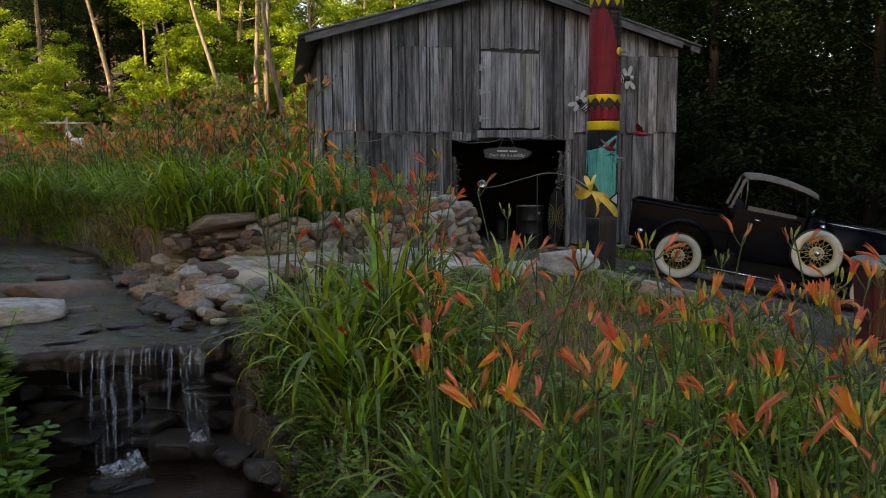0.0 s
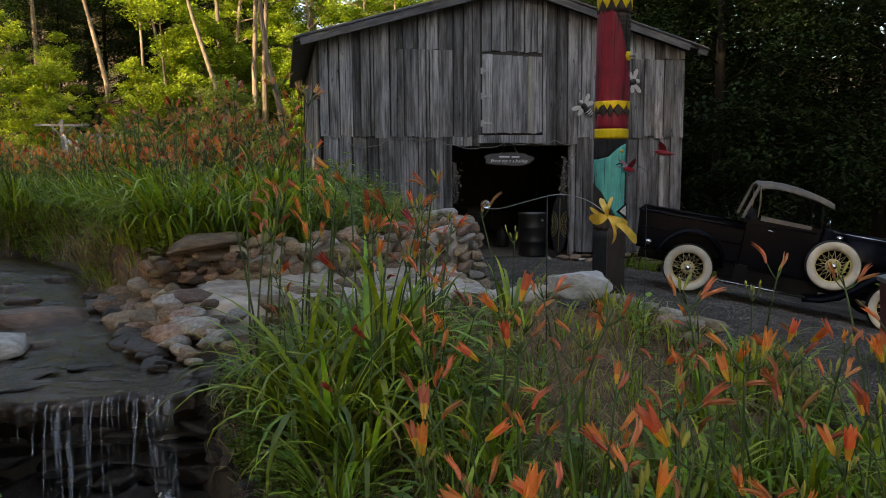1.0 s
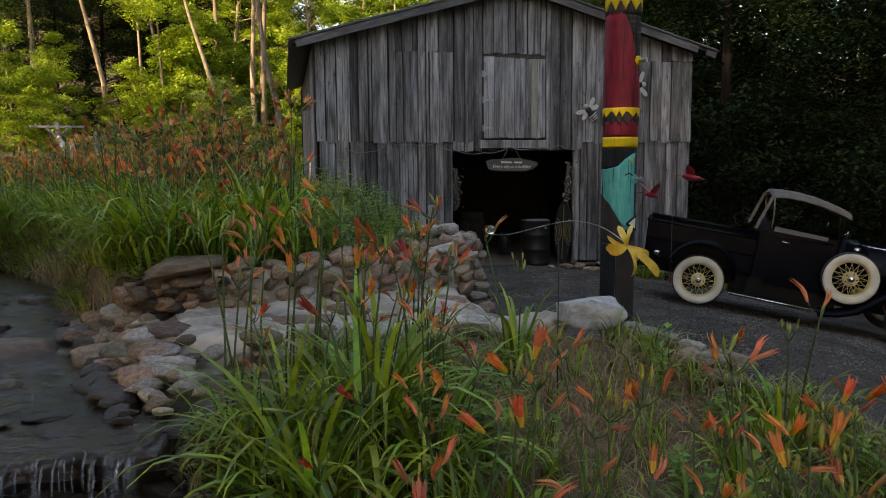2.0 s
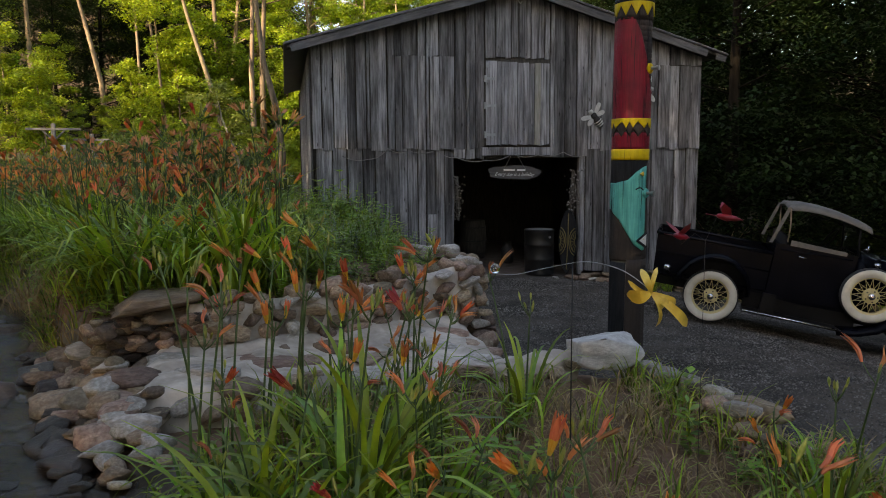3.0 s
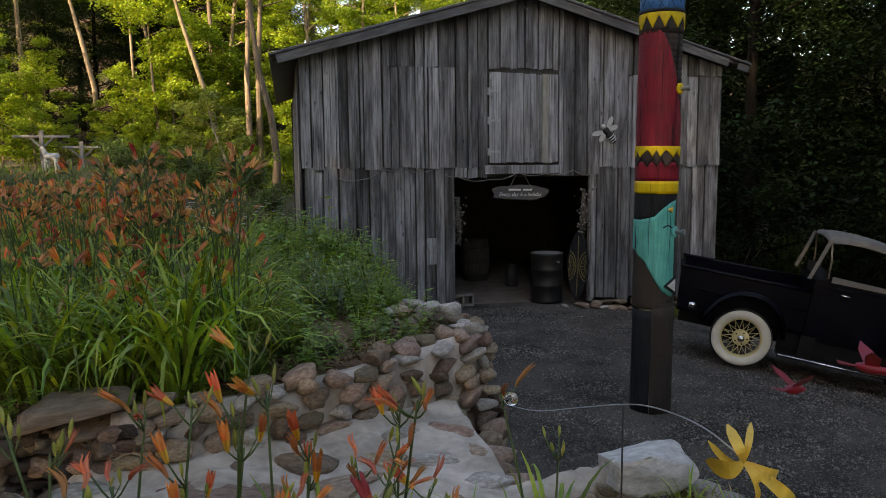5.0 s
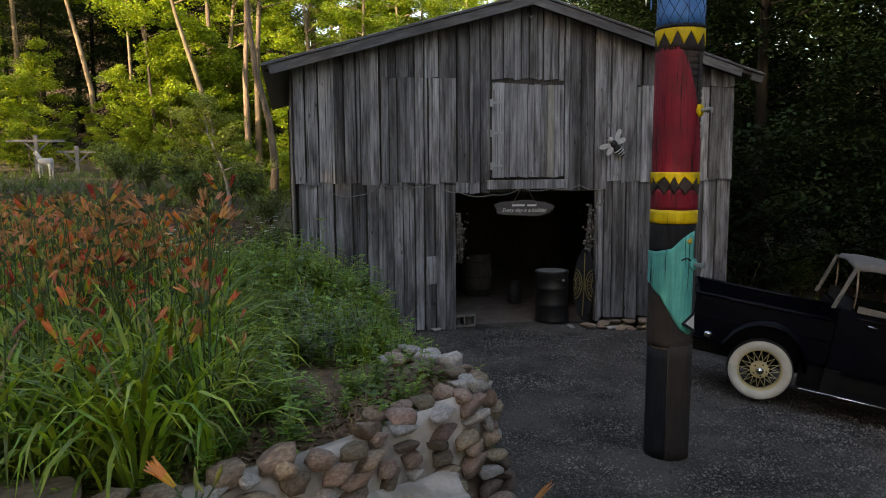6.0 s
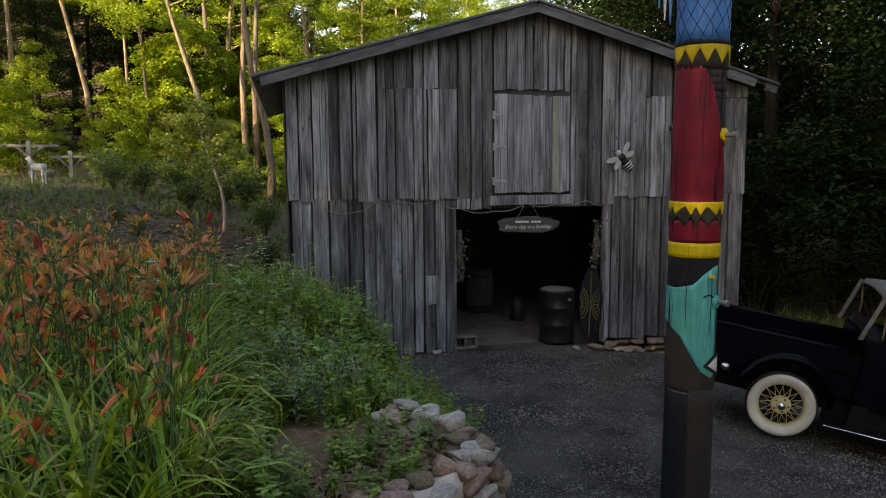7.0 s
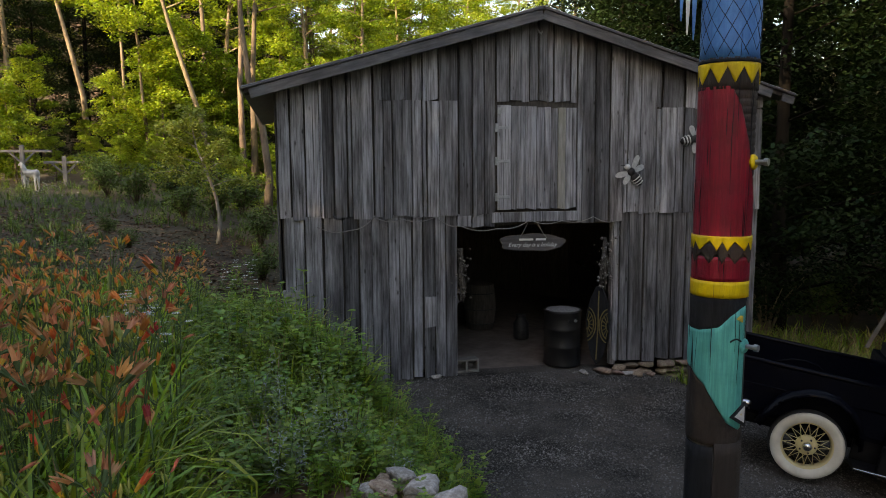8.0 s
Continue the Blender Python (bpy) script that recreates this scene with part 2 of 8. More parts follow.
M_REDGLASS = surface("red_bird_paint", (0.15, 0.004, 0.014), (0.30, 0.010, 0.032), 8, 0.4, bump=0)
M_PETAL_Y = surface("yellow_metal_petal", (0.60, 0.40, 0.05), (0.82, 0.62, 0.13), 6, 0.45, patch=(0.50, 0.28, 0.03), patch_scale=9, patch_amount=0.55, bump=0.1)
M_BEE = surface("silver_wire_mesh", (0.45, 0.45, 0.44), (0.66, 0.66, 0.65), 40, 0.5, metal=0.4, bump=0.2)
M_ROPE = surface("grey_cord", (0.13, 0.13, 0.125), (0.26, 0.25, 0.24), 30, 0.9, bump=0)
M_LETTER = surface("white_lettering", (0.62, 0.62, 0.60), (0.74, 0.74, 0.72), 20, 0.7, bump=0)
M_SIGN = surface("stained_sign_wood", (0.055, 0.05, 0.048), (0.12, 0.11, 0.105), 5, 0.8, (0.6, 5, 5), bump=0.3)


def petal_material():
    return surface("daylily_petal", (0.64, 0.14, 0.055), (0.80, 0.32, 0.14), 30, 0.55, (1, 1, 0.25), vary=0.4, bump=0, translucent=0.3)


M_PETAL = petal_material()
M_PETAL_RED = surface("red_daylily_petal", (0.40, 0.050, 0.035), (0.60, 0.12, 0.075), 30, 0.55, vary=0.35, bump=0, translucent=0.25)
M_THROAT = surface("yellow_throat", (0.70, 0.42, 0.05), (0.80, 0.52, 0.10), 30, 0.6, bump=0, translucent=0.25)
M_WILT = surface("wilted_petal", (0.48, 0.13, 0.06), (0.66, 0.28, 0.14), 30, 0.7, (1, 1, 0.25), vary=0.4, bump=0, translucent=0.2)
M_BUD = surface("green_bud", (0.17, 0.23, 0.04), (0.42, 0.38, 0.09), 30, 0.6, vary=0.3, bump=0)


def glass(name, tint, rough, ior=1.33):
    m = bpy.data.materials.new(name)
    m.use_nodes = True
    b = m.node_tree.nodes["Principled BSDF"]
    b.inputs["Base Color"].default_value = (*tint, 1)
    b.inputs["Transmission Weight"].default_value, b.inputs["Roughness"].default_value, b.inputs["IOR"].default_value = 1.0, rough, ior
    return m


def water_material():
    m = glass("stream_water", (0.80, 0.60, 0.40), 0.015)
    m.node_tree.nodes["Principled BSDF"].inputs["Specular IOR Level"].default_value = 0.32
    nt = m.node_tree
    tc = nt.nodes.new("ShaderNodeTexCoord")
    mp = nt.nodes.new("ShaderNodeMapping")
    mp.inputs["Scale"].default_value = (1.0, 1.9, 1)
    nt.links.new(tc.outputs["Object"], mp.inputs[0])
    b = nt.nodes.new("ShaderNodeBump")
    b.inputs["Strength"].default_value, b.inputs["Distance"].default_value = 1.0, 0.02
    nt.links.new(noisy(nt, mp.outputs[0], 16, 2), b.inputs["Height"])
    nt.links.new(b.outputs[0], nt.nodes["Principled BSDF"].inputs["Normal"])
    return m


M_WATER = water_material()
M_GLASS = glass("clear_glass", (0.95, 0.97, 0.97), 0.02, 1.45)


def fall_material():
    m = surface("falling_water", (0.55, 0.60, 0.68), (0.80, 0.84, 0.90), 30, 0.15, (3, 3, 0.15), bump=0.3)
    nt = m.node_tree
    tc = nt.nodes.new("ShaderNodeTexCoord")
    mp = nt.nodes.new("ShaderNodeMapping")
    mp.inputs["Scale"].default_value = (60, 20, 3)
    nt.links.new(tc.outputs["Object"], mp.inputs[0])
    f = ramp(nt, noisy(nt, mp.outputs[0], 1.0, 4), [(0.46, (0.015,) * 3), (0.78, (0.50,) * 3)])
    nt.links.new(f, nt.nodes["Principled BSDF"].inputs["Alpha"])
    return m


M_FALL = fall_material()


# ---- building helpers ----
def mesh_of(name, verts, faces, mats, smooth=False, index=None):
    me = bpy.data.meshes.new(name)
    me.from_pydata([tuple(v) for v in verts], [], [tuple(f) for f in faces])
    for m in mats if isinstance(mats, (list, tuple)) else [mats]:
        me.materials.append(m)
    if index is not None:
        me.polygons.foreach_set("material_index", np.array(index, dtype=np.int32))
    if smooth:
        me.polygons.foreach_set("use_smooth", np.ones(len(me.polygons), dtype=bool))
    me.update()
    return me


def from_bm(name, bm, mat, smooth=False):
    me = bpy.data.meshes.new(name)
    bm.normal_update()
    bm.to_mesh(me)
    bm.free()
    for m in mat if isinstance(mat, (list, tuple)) else [mat]:
        me.materials.append(m)
    if smooth:
        me.polygons.foreach_set("use_smooth", np.ones(len(me.polygons), dtype=bool))
    return me


def part(name, me, parent=None, m=None, label=""):
    ob = new(name, me)
    if parent is not None:
        ob.parent = parent
    if m is not None:
        ob.matrix_basis = m
    if label:
        ob["label"] = label
    return ob


def empty(name, m=None):
    ob = new(name)
    ob.empty_display_size = 0.1
    if m is not None:
        ob.matrix_basis = m
    return ob


def block_bm(sx, sy, sz, bevel=0.004, at=(0, 0, 0), bm=None):
    bm = bm or bmesh.new()
    made = bmesh.ops.create_cube(bm, size=1.0, matrix=Matrix.Translation(at) @ Matrix.Diagonal((sx, sy, sz, 1)))["verts"]
    if bevel:
        edges = list({e for v in made for e in v.link_edges})
        bmesh.ops.bevel(bm, geom=edges, offset=bevel, segments=1, affect="EDGES")
    return bm


def tube(path, r, sides=8, closed=False, caps=True):
    """Vertices and faces of a round bar along a path; r is one radius or one for each point."""
    pts = [Vector(p) for p in path]
    rs = list(r) if isinstance(r, (list, tuple)) else [r] * len(pts)
    verts, faces = [], []
    up = Vector((0.13, 0.21, 0.97))
    n = len(pts)
    for i, p in enumerate(pts):
        if closed:
            d = pts[(i + 1) % n] - pts[i - 1]
        else:
            d = pts[min(i + 1, n - 1)] - pts[max(i - 1, 0)]
        d.normalize()
        a = d.cross(up)
        if a.length < 0.1:
            a = d.cross(Vector((1, 0, 0)))
        a.normalize()
        b = d.cross(a)
        for k in range(sides):
            t = 2 * math.pi * k / sides
            verts.append(p + rs[i] * (math.cos(t) * a + math.sin(t) * b))
    for i in range(n if closed else n - 1):
        j = (i + 1) % n
        for k in range(sides):
            l = (k + 1) % sides
            faces.append((i * sides + k, j * sides + k, j * sides + l, i * sides + l))
    if caps and not closed:
        faces.append(tuple(range(sides)))
        faces.append(tuple(range((n - 1) * sides, n * sides))[::-1])
    return verts, faces


def join(*pieces):
    verts, faces = [], []
    for v, f in pieces:
        o = len(verts)
        verts += [Vector(p) for p in v]
        faces += [tuple(i + o for i in q) for q in f]
    return verts, faces


def lathe(profile, sides=32, axis="z"):
    """A body of rotation from (radius, height) pairs."""
    verts, faces = [], []
    for r, h in profile:
        for k in range(sides):
            t = 2 * math.pi * k / sides
            c, s = r * math.cos(t), r * math.sin(t)
            verts.append({"z": (c, s, h), "y": (c, h, s), "x": (h, c, s)}[axis])
    for i in range(len(profile) - 1):
        for k in range(sides):
            l = (k + 1) % sides
            faces.append((i * sides + k, i * sides + l, (i + 1) * sides + l, (i + 1) * sides + k))
    return verts, faces


def loft(sections, closed=True, caps=True):
    """A skin over sections with the same number of points."""
    n = len(sections[0])
    verts = [Vector(p) for s in sections for p in s]
    faces = []
    for i in range(len(sections) - 1):
        for k in range(n if closed else n - 1):
            l = (k + 1) % n
            faces.append((i * n + k, i * n + l, (i + 1) * n + l, (i + 1) * n + k))
    if caps and closed:
        faces.append(tuple(range(n))[::-1])
        faces.append(tuple(range((len(sections) - 1) * n, len(sections) * n)))
    return verts, faces


def smoothstep(a, b, v):
    t = np.clip((v - a) / (b - a), 0, 1)
    return t * t * (3 - 2 * t)


# ---- ground ----
def inside_distance(px, py, poly):
    """Distance to a polygon's outline, positive inside."""
    px, py = np.asarray(px, float), np.asarray(py, float)
    best = np.full(px.shape, 1e9)
    inside = np.zeros(px.shape, bool)
    for (ax, ay), (bx, by) in zip(poly, poly[1:] + poly[:1]):
        dx, dy = bx - ax, by - ay
        t = np.clip(((px - ax) * dx + (py - ay) * dy) / (dx * dx + dy * dy), 0, 1)
        best = np.minimum(best, np.hypot(px - ax - t * dx, py - ay - t * dy))
        cross = (ay > py) != (by > py)
        xs = ax + (py - ay) * dx / (dy if dy else 1e-9)
        inside ^= cross & (px < xs)
    return np.where(inside, best, -best)


TERRACE = [(3.9, -4), (3.75, 1.5), (3.35, 3.4), (2.98, 4.6), (2.86, 5.2), (2.76, 5.7), (2.62, 6.14), (2.3, 6.24), (1.76, 6.24), (1.70, 6.6), (1.80, 7.05), (2.06, 7.5), (1.95, 8.3), (2.3, 9.2), (2.6, 10.3),
           (2.5, 11.3), (2.13, 12.9), (1.5, 14.6), (1.3, 15.2), (0.74, 15.2), (0.74, 24), (4, 30), (15, 60), (40, 900), (-900, 900), (-900, -900), (3.9, -900)]
STREAM = [(-0.42, 4.62), (-0.55, 5.0), (-0.9, 5.8), (-1.1, 6.6), (-1.42, 7.3), (-2.0, 9.0), (-3.0, 10.5), (-6, 11.5), (-30, 14), (-30, 8), (-6, 7), (-2.7, 5.7), (-1.75, 5.0), (-1.55, 4.62)]
POOL = [(0.1, -2.0), (0.16, 2.6), (0.08, 3.4), (-0.12, 3.9), (-0.28, 4.3), (-0.36, 4.68), (-1.5, 4.68), (-1.42, 4.3), (-1.3, 3.4), (-1.5, 2.4), (-2.2, -2.0)]
FACE_X, FACE_Y = [-40, -3.0, -1.5, -1.0, -0.15, 0.87, 1.45, 1.9, 2.2, 3.0], [12.0, 10.6, 7.6, 6.35, 6.22, 6.72, 7.12, 7.38, 7.9, 9.5]


def wall_face(x):
    return np.interp(x, FACE_X, FACE_Y)


def gravel_level(x, y):
    x = np.asarray(x, float)
    return -0.19 * np.log1p(np.exp(np.clip((x - 5.6) * 2.2, -30, 8))) / 2.2 - 0.19 * np.clip(x - 9.24, 0, 6) * 0.5 + 0 * y


def height(x, y):
    x, y = np.asarray(x, float), np.asarray(y, float)
    low = gravel_level(x, y) + 0.32 * np.clip(np.hypot(x - 4, y - 8) - 34, 0, 45) * smoothstep(20, 32, x)
    rise = 0.5 * np.clip(y - 60 - 0.1 * x, 0, 60) * smoothstep(14, 4, x)
    hill = 1.2 + 0.05 * np.clip(y - 13.5, 0, 60) * smoothstep(0.5, -7.5, x) + rise
    bed = np.clip(0.80 + 0.2 * np.clip(y - 5.3, -9, 0), 0.12, 1) - 0.10 * np.clip(x - 1.5, 0, 3)
    apron = 0.86 - 0.06 * x
    front = bed + (apron - bed) * smoothstep(5.45, 5.85, y + 0 * x)
    up = smoothstep(0.08, 0.26, y - wall_face(x))
    level = front + (hill - front) * up
    left = smoothstep(-1.2, -1.9, x) * smoothstep(5.2, 4.6, y)
    level = level + (0.82 - level) * left
    d = inside_distance(x, y, TERRACE)
    width = np.interp(y, [0, 7.8, 8.6, 10, 13, 15, 16, 30, 60], [0.22, 0.2, 0.7, 1.5, 1.6, 1.3, 0.3, 6, 20])
    z = low + (level - low) * smoothstep(0.0, 1.0, d / width)
    s = inside_distance(x, y, STREAM)
    z = z + (0.66 - z) * smoothstep(-0.18, 0.14, s)
    p = inside_distance(x, y, POOL)
    z = z + (-0.05 - z) * smoothstep(-0.10, 0.12, p)
    return z


def ground_z(x, y):
    return float(height(np.array([x]), np.array([y]))[0])


def build_ground():
    def axis(lo, hi, step, far):
        core = np.arange(lo, hi + step / 2, step)
        out = [hi]
        g = step
        while out[-1] < far:
            g *= 1.22
            out.append(out[-1] + g)
        neg = [lo]
        g = step
        while neg[-1] > -far:
            g *= 1.22
            neg.append(neg[-1] - g)
        return np.concatenate([neg[1:][::-1], core, out[1:]])
    xs, ys = axis(-4.0, 5.0, 0.06, 900), axis(1.5, 15.5, 0.07, 900)
    gx, gy = np.meshgrid(xs, ys)
    gz = height(gx, gy)
    rough = np.zeros_like(gz)
    near = (np.abs(gx) < 40) & (gy > -20) & (gy < 80)
    for i, j in np.argwhere(near):
        rough[i, j] = noise.noise((gx[i, j] * 1.7, gy[i, j] * 1.7, 3.0)) * 0.5 + noise.noise((gx[i, j] * 6, gy[i, j] * 6, 9.0)) * 0.25
    t_in = inside_distance(gx, gy, TERRACE)
    gz = gz + rough * np.where(t_in > 0, 0.07, 0.018)
    ny, nx = gz.shape
    verts = np.stack([gx, gy, gz], -1).reshape(-1, 3)
    i = np.arange(ny - 1)[:, None] * nx + np.arange(nx - 1)[None]
    faces = np.stack([i, i + 1, i + nx + 1, i + nx], -1).reshape(-1, 4)
    cx, cy = (gx[:-1, :-1] + gx[1:, 1:]) / 2, (gy[:-1, :-1] + gy[1:, 1:]) / 2
    tin = inside_distance(cx, cy, TERRACE)
    idx = np.where(tin > 0.1, 0, 1)
    idx = np.where((cy > 15.5) & (cx < 0.8) | (cy > 24) | (cx > 8.35) & (cy > 13.9) | (cx > 16) | (cy > 13.5) & (cx < -3), 2, idx)
    idx = np.where((inside_distance(cx, cy, STREAM) > -0.12) | (inside_distance(cx, cy, POOL) > -0.4), 3, idx)
    idx = np.where((cy > 14.9) & (cy < 23) & (cx > 0.8) & (cx < 8.2), 4, idx)
    me = mesh_of("ground", verts, faces.tolist(), [M_SOIL, M_GRAVEL, M_FOREST, M_BEDROCK, M_DIRTFLOOR], True, idx.reshape(-1))
    tagged(part("ground", me), "dark gravel drive with terraced garden soil and forest floor", "ground", kind="structure")


build_ground()

# white paint greyed, the slope's shade is put into the colour
M_STATUE = surface("shade_greyed_white", (0.36, 0.36, 0.35), (0.56, 0.56, 0.54), 6, 0.7, bump=0.2)
M_DRYGREY = surface("grey_dried_stalks", (0.06, 0.055, 0.048), (0.18, 0.165, 0.145), 12, 0.9, bump=0)
M_OCHRE = surface("dull_yellow_carving", (0.085, 0.066, 0.022), (0.18, 0.145, 0.05), 9, 0.85, bump=0.2)
M_MAROON = surface("maroon_paint", (0.06, 0.008, 0.010), (0.11, 0.016, 0.018), 5, 0.4, bump=0.1)


# ---- barn ----
BX0, BX1, BY, BACK = 0.80, 8.22, 14.60, 22.5
EAVE_Z, PEAK_X, PEAK_Z = 4.06, 4.5, 5.30
LAP = 2.39
DOOR = (3.31, 5.76, 2.22)
HATCH = (3.90, 5.12, 2.47, 3.97)
_rng = random.Random(5)


def roof_under(x):
    """Height of the roof's underside over the front wall."""
    half = PEAK_X - 0.37 if x < PEAK_X else 8.57 - PEAK_X
    return PEAK_Z - 0.1 - (PEAK_Z - 4.12) * abs(x - PEAK_X) / half


def board_mesh(w, h0, h1, thick=0.024, top=None):
    """A sawn plank from height h0 to h1 (or to a slanted top) with worn edges and a ragged foot."""
    bm = bmesh.new()
    n = 5
    l, r = [], []
    for i in range(n + 1):
        t = i / n
        wob = _rng.uniform(-0.004, 0.004)
        zl = h0 + (((top[0] if top else h1)) - h0) * t
        zr = h0 + (((top[1] if top else h1)) - h0) * t
        if i == 0:
            zl += _rng.uniform(-0.02, 0.02)
            zr += _rng.uniform(-0.02, 0.02)
        l.append((-w / 2 + wob, zl))
        r.append((w / 2 + wob, zr))
    rows = []
    e = 0.005
    for (xl, zl), (xr, zr) in zip(l, r):
        rows.append([bm.verts.new(p) for p in ((xl, 0, zl), (xl, -thick + e, zl), (xl + e, -thick, zl), (xr - e, -thick, zr), (xr, -thick + e, zr), (xr, 0, zr))])
    for a, b in zip(rows, rows[1:]):
        for k in range(6):
            bm.faces.new((a[k], a[(k + 1) % 6], b[(k + 1) % 6], b[k]))
    bm.faces.new(rows[0][::-1])
    bm.faces.new(rows[-1])
    return bm


barn = empty("barn", pose(4.5, BY, 0))
tagged(barn, "weathered grey board barn with gable roof and open doorway", "barn")
B = lambda x, y, z: pose(x - 4.5, y - BY, z)


def add_board(x0, x1, z0, z1, y=0.0, mat=M_BOARD, top=None, parent=None, gap=0.015, name="plank"):
    w = x1 - x0 - gap
    bm = board_mesh(w, z0, z1, _rng.uniform(0.019, 0.028), top)
    tilt = _rng.uniform(-0.15, 0.15)
    part(name, from_bm(name, bm, mat), parent or barn_front, pose((x0 + x1) / 2 - 4.5, y + _rng.uniform(-0.012, 0.010), 0, 0, tilt, 0))


barn_front = part("front_wall", from_bm("front_wall", block_bm(0.1, 0.06, 3.9, 0.003, (0, 0.10, 1.95)), M_DARKWOOD), barn, pose(BX0 + 0.06 - 4.5, 0, 0))
barn_front.matrix_basis = pose(0, 0, 0)
barn_front.data = from_bm("front_wall", block_bm(0.10, 0.08, 3.95, 0.003, (BX1 - 4.58, 0.09, 1.98), block_bm(0.10, 0.08, 3.95, 0.003, (BX0 - 4.42, 0.09, 1.98), block_bm(
    7.3, 0.08, 0.12, 0.003, (0, 0.09, LAP + 0.06), block_bm(7.3, 0.08, 0.12, 0.003, (0, 0.09, 3.95))))), M_DARKWOOD)

# edges of the upper tier, from the lap up to the roof
upper = [0.80, 0.97, 1.16, 1.36, 1.41, 1.56, 1.74, 1.80, 1.95, 2.11, 2.24, 2.37, 2.57, 2.66, 2.81, 2.87, 3.05, 3.33, 3.53, 3.60, 3.72, 3.89]
upper_right = [5.13, 5.22, 5.43, 5.66, 5.88, 5.95, 6.15, 6.42, 6.50, 6.75, 6.88, 7.05, 7.31, 7.55, 7.75, 7.98, 8.22]
pale = {1.36, 1.74, 2.11, 2.57, 2.81}
for a, b in zip(upper, upper[1:]):
    hi = (roof_under(a), roof_under(b))
    mat = M_BOARD_PALE if a in pale or _rng.random() < 0.12 else M_BOARD
    foot = LAP + _rng.uniform(-0.03, 0.02)
    if 2.1 < a < 3.3:
        add_board(a, b, foot, 4.02 + _rng.uniform(-0.01, 0.02), -0.03, mat)
        add_board(a, b, 4.03, 0, -0.022, M_BOARD, hi)
    else:
        add_board(a, b, foot, 0, -0.026, mat, hi)
for a, b in zip(upper_right, upper_right[1:]):
    hi = (roof_under(a), roof_under(b))
    mat = M_BOARD
    foot = (LAP if a > 5.7 else 2.26) + _rng.uniform(-0.03, 0.02)
    if a > 6.4:
        add_board(a, b, foot, 3.95 + _rng.uniform(-0.02, 0.02), -0.03, mat)
        add_board(a, b, 3.96, 0, -0.022, M_BOARD, hi)
    else:
        add_board(a, b, foot, 0, -0.026, mat, hi)
# over the hatch, up to the peak
over = [3.89, 4.09, 4.28, 4.40, 4.53, 4.66, 4.76, 4.92, 5.03, 5.13]
for a, b in zip(over, over[1:]):
    if a < PEAK_X < b:
        add_board(a, b, 4.03, 0, -0.026, M_BOARD_PALE, (roof_under(PEAK_X) - 0.02,) * 2)
    else:
        add_board(a, b, 4.03, 0, -0.026, M_BOARD_PALE if 4.2 < a < 4.95 else M_BOARD, (roof_under(a), roof_under(b)))
# strip between doorway and hatch
for a, b in ((3.31, 3.53), (3.53, 3.72), (3.72, 3.88)):
    add_board(a, b, 2.22, LAP + 0.02, 0.0, M_BOARD)
# lower tier
lower = [0.84, 0.99, 1.13, 1.385, 1.66, 1.88, 2.06, 2.30, 2.46, 2.64, 2.80, 2.98, 3.14, 3.31]
for a, b in zip(lower, lower[1:]):
    low = 0.50 if a < 0.9 else 0.30 if a < 1.1 else 0.06 if a < 1.5 else 0.0
    add_board(a, b, low + _rng.uniform(-0.01, 0.03), LAP + 0.03, 0.004, M_BOARD, gap=0.028 if a in (1.13, 1.385, 1.66, 2.64, 2.80) else 0.012)
lower_right = [5.76, 5.86, 6.02, 6.26, 6.50, 6.74, 6.98, 7.22, 7.45, 7.70, 7.95, 8.22]
for a, b in zip(lower_right, lower_right[1:]):
    add_board(a, b, 0.05 - 0.03 * max(0, a - 6) + _rng.uniform(-0.02, 0.03), LAP + 0.03, 0.004, M_BOARD, gap=0.026 if _rng.random() < 0.4 else 0.013)
# patch board beside the doorway, and a concrete corner pad
add_board(2.81, 2.99, 0.78, 1.22, -0.03, M_BOARD)
part("corner_pad", from_bm("corner_pad", block_bm(0.24, 0.12, 0.95, 0.02), M_CONCRETE), barn, B(0.92, BY + 0.03, 0.92), "stained concrete corner pad")

# dark panel added behind the front boards to keep light out of their gaps
notch = [(0.84, 0.12), (3.26, 0.12), (3.26, 2.30), (5.80, 2.30), (5.80, 0.12), (8.18, 0.12), (8.18, 4.0), (4.5, 5.12), (0.84, 4.0)]
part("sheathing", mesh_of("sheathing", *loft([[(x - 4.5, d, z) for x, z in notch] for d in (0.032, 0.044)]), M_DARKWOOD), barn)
# header plank under the hatch
part("header", from_bm("header", block_bm(1.36, 0.03, 0.15, 0.006), M_BOARD_PALE), barn, B(4.5, BY - 0.045, 2.35), "split grey header plank")
for x in (3.27, 5.80):
    part("door_jamb", from_bm("door_jamb", block_bm(0.09, 0.10, 2.25, 0.006), M_BOARD), barn, B(x, BY + 0.08, 1.12))
part("lintel", from_bm("lintel", block_bm(2.6, 0.10, 0.13, 0.006), M_DARKWOOD), barn, B(4.53, BY + 0.09, 2.29))

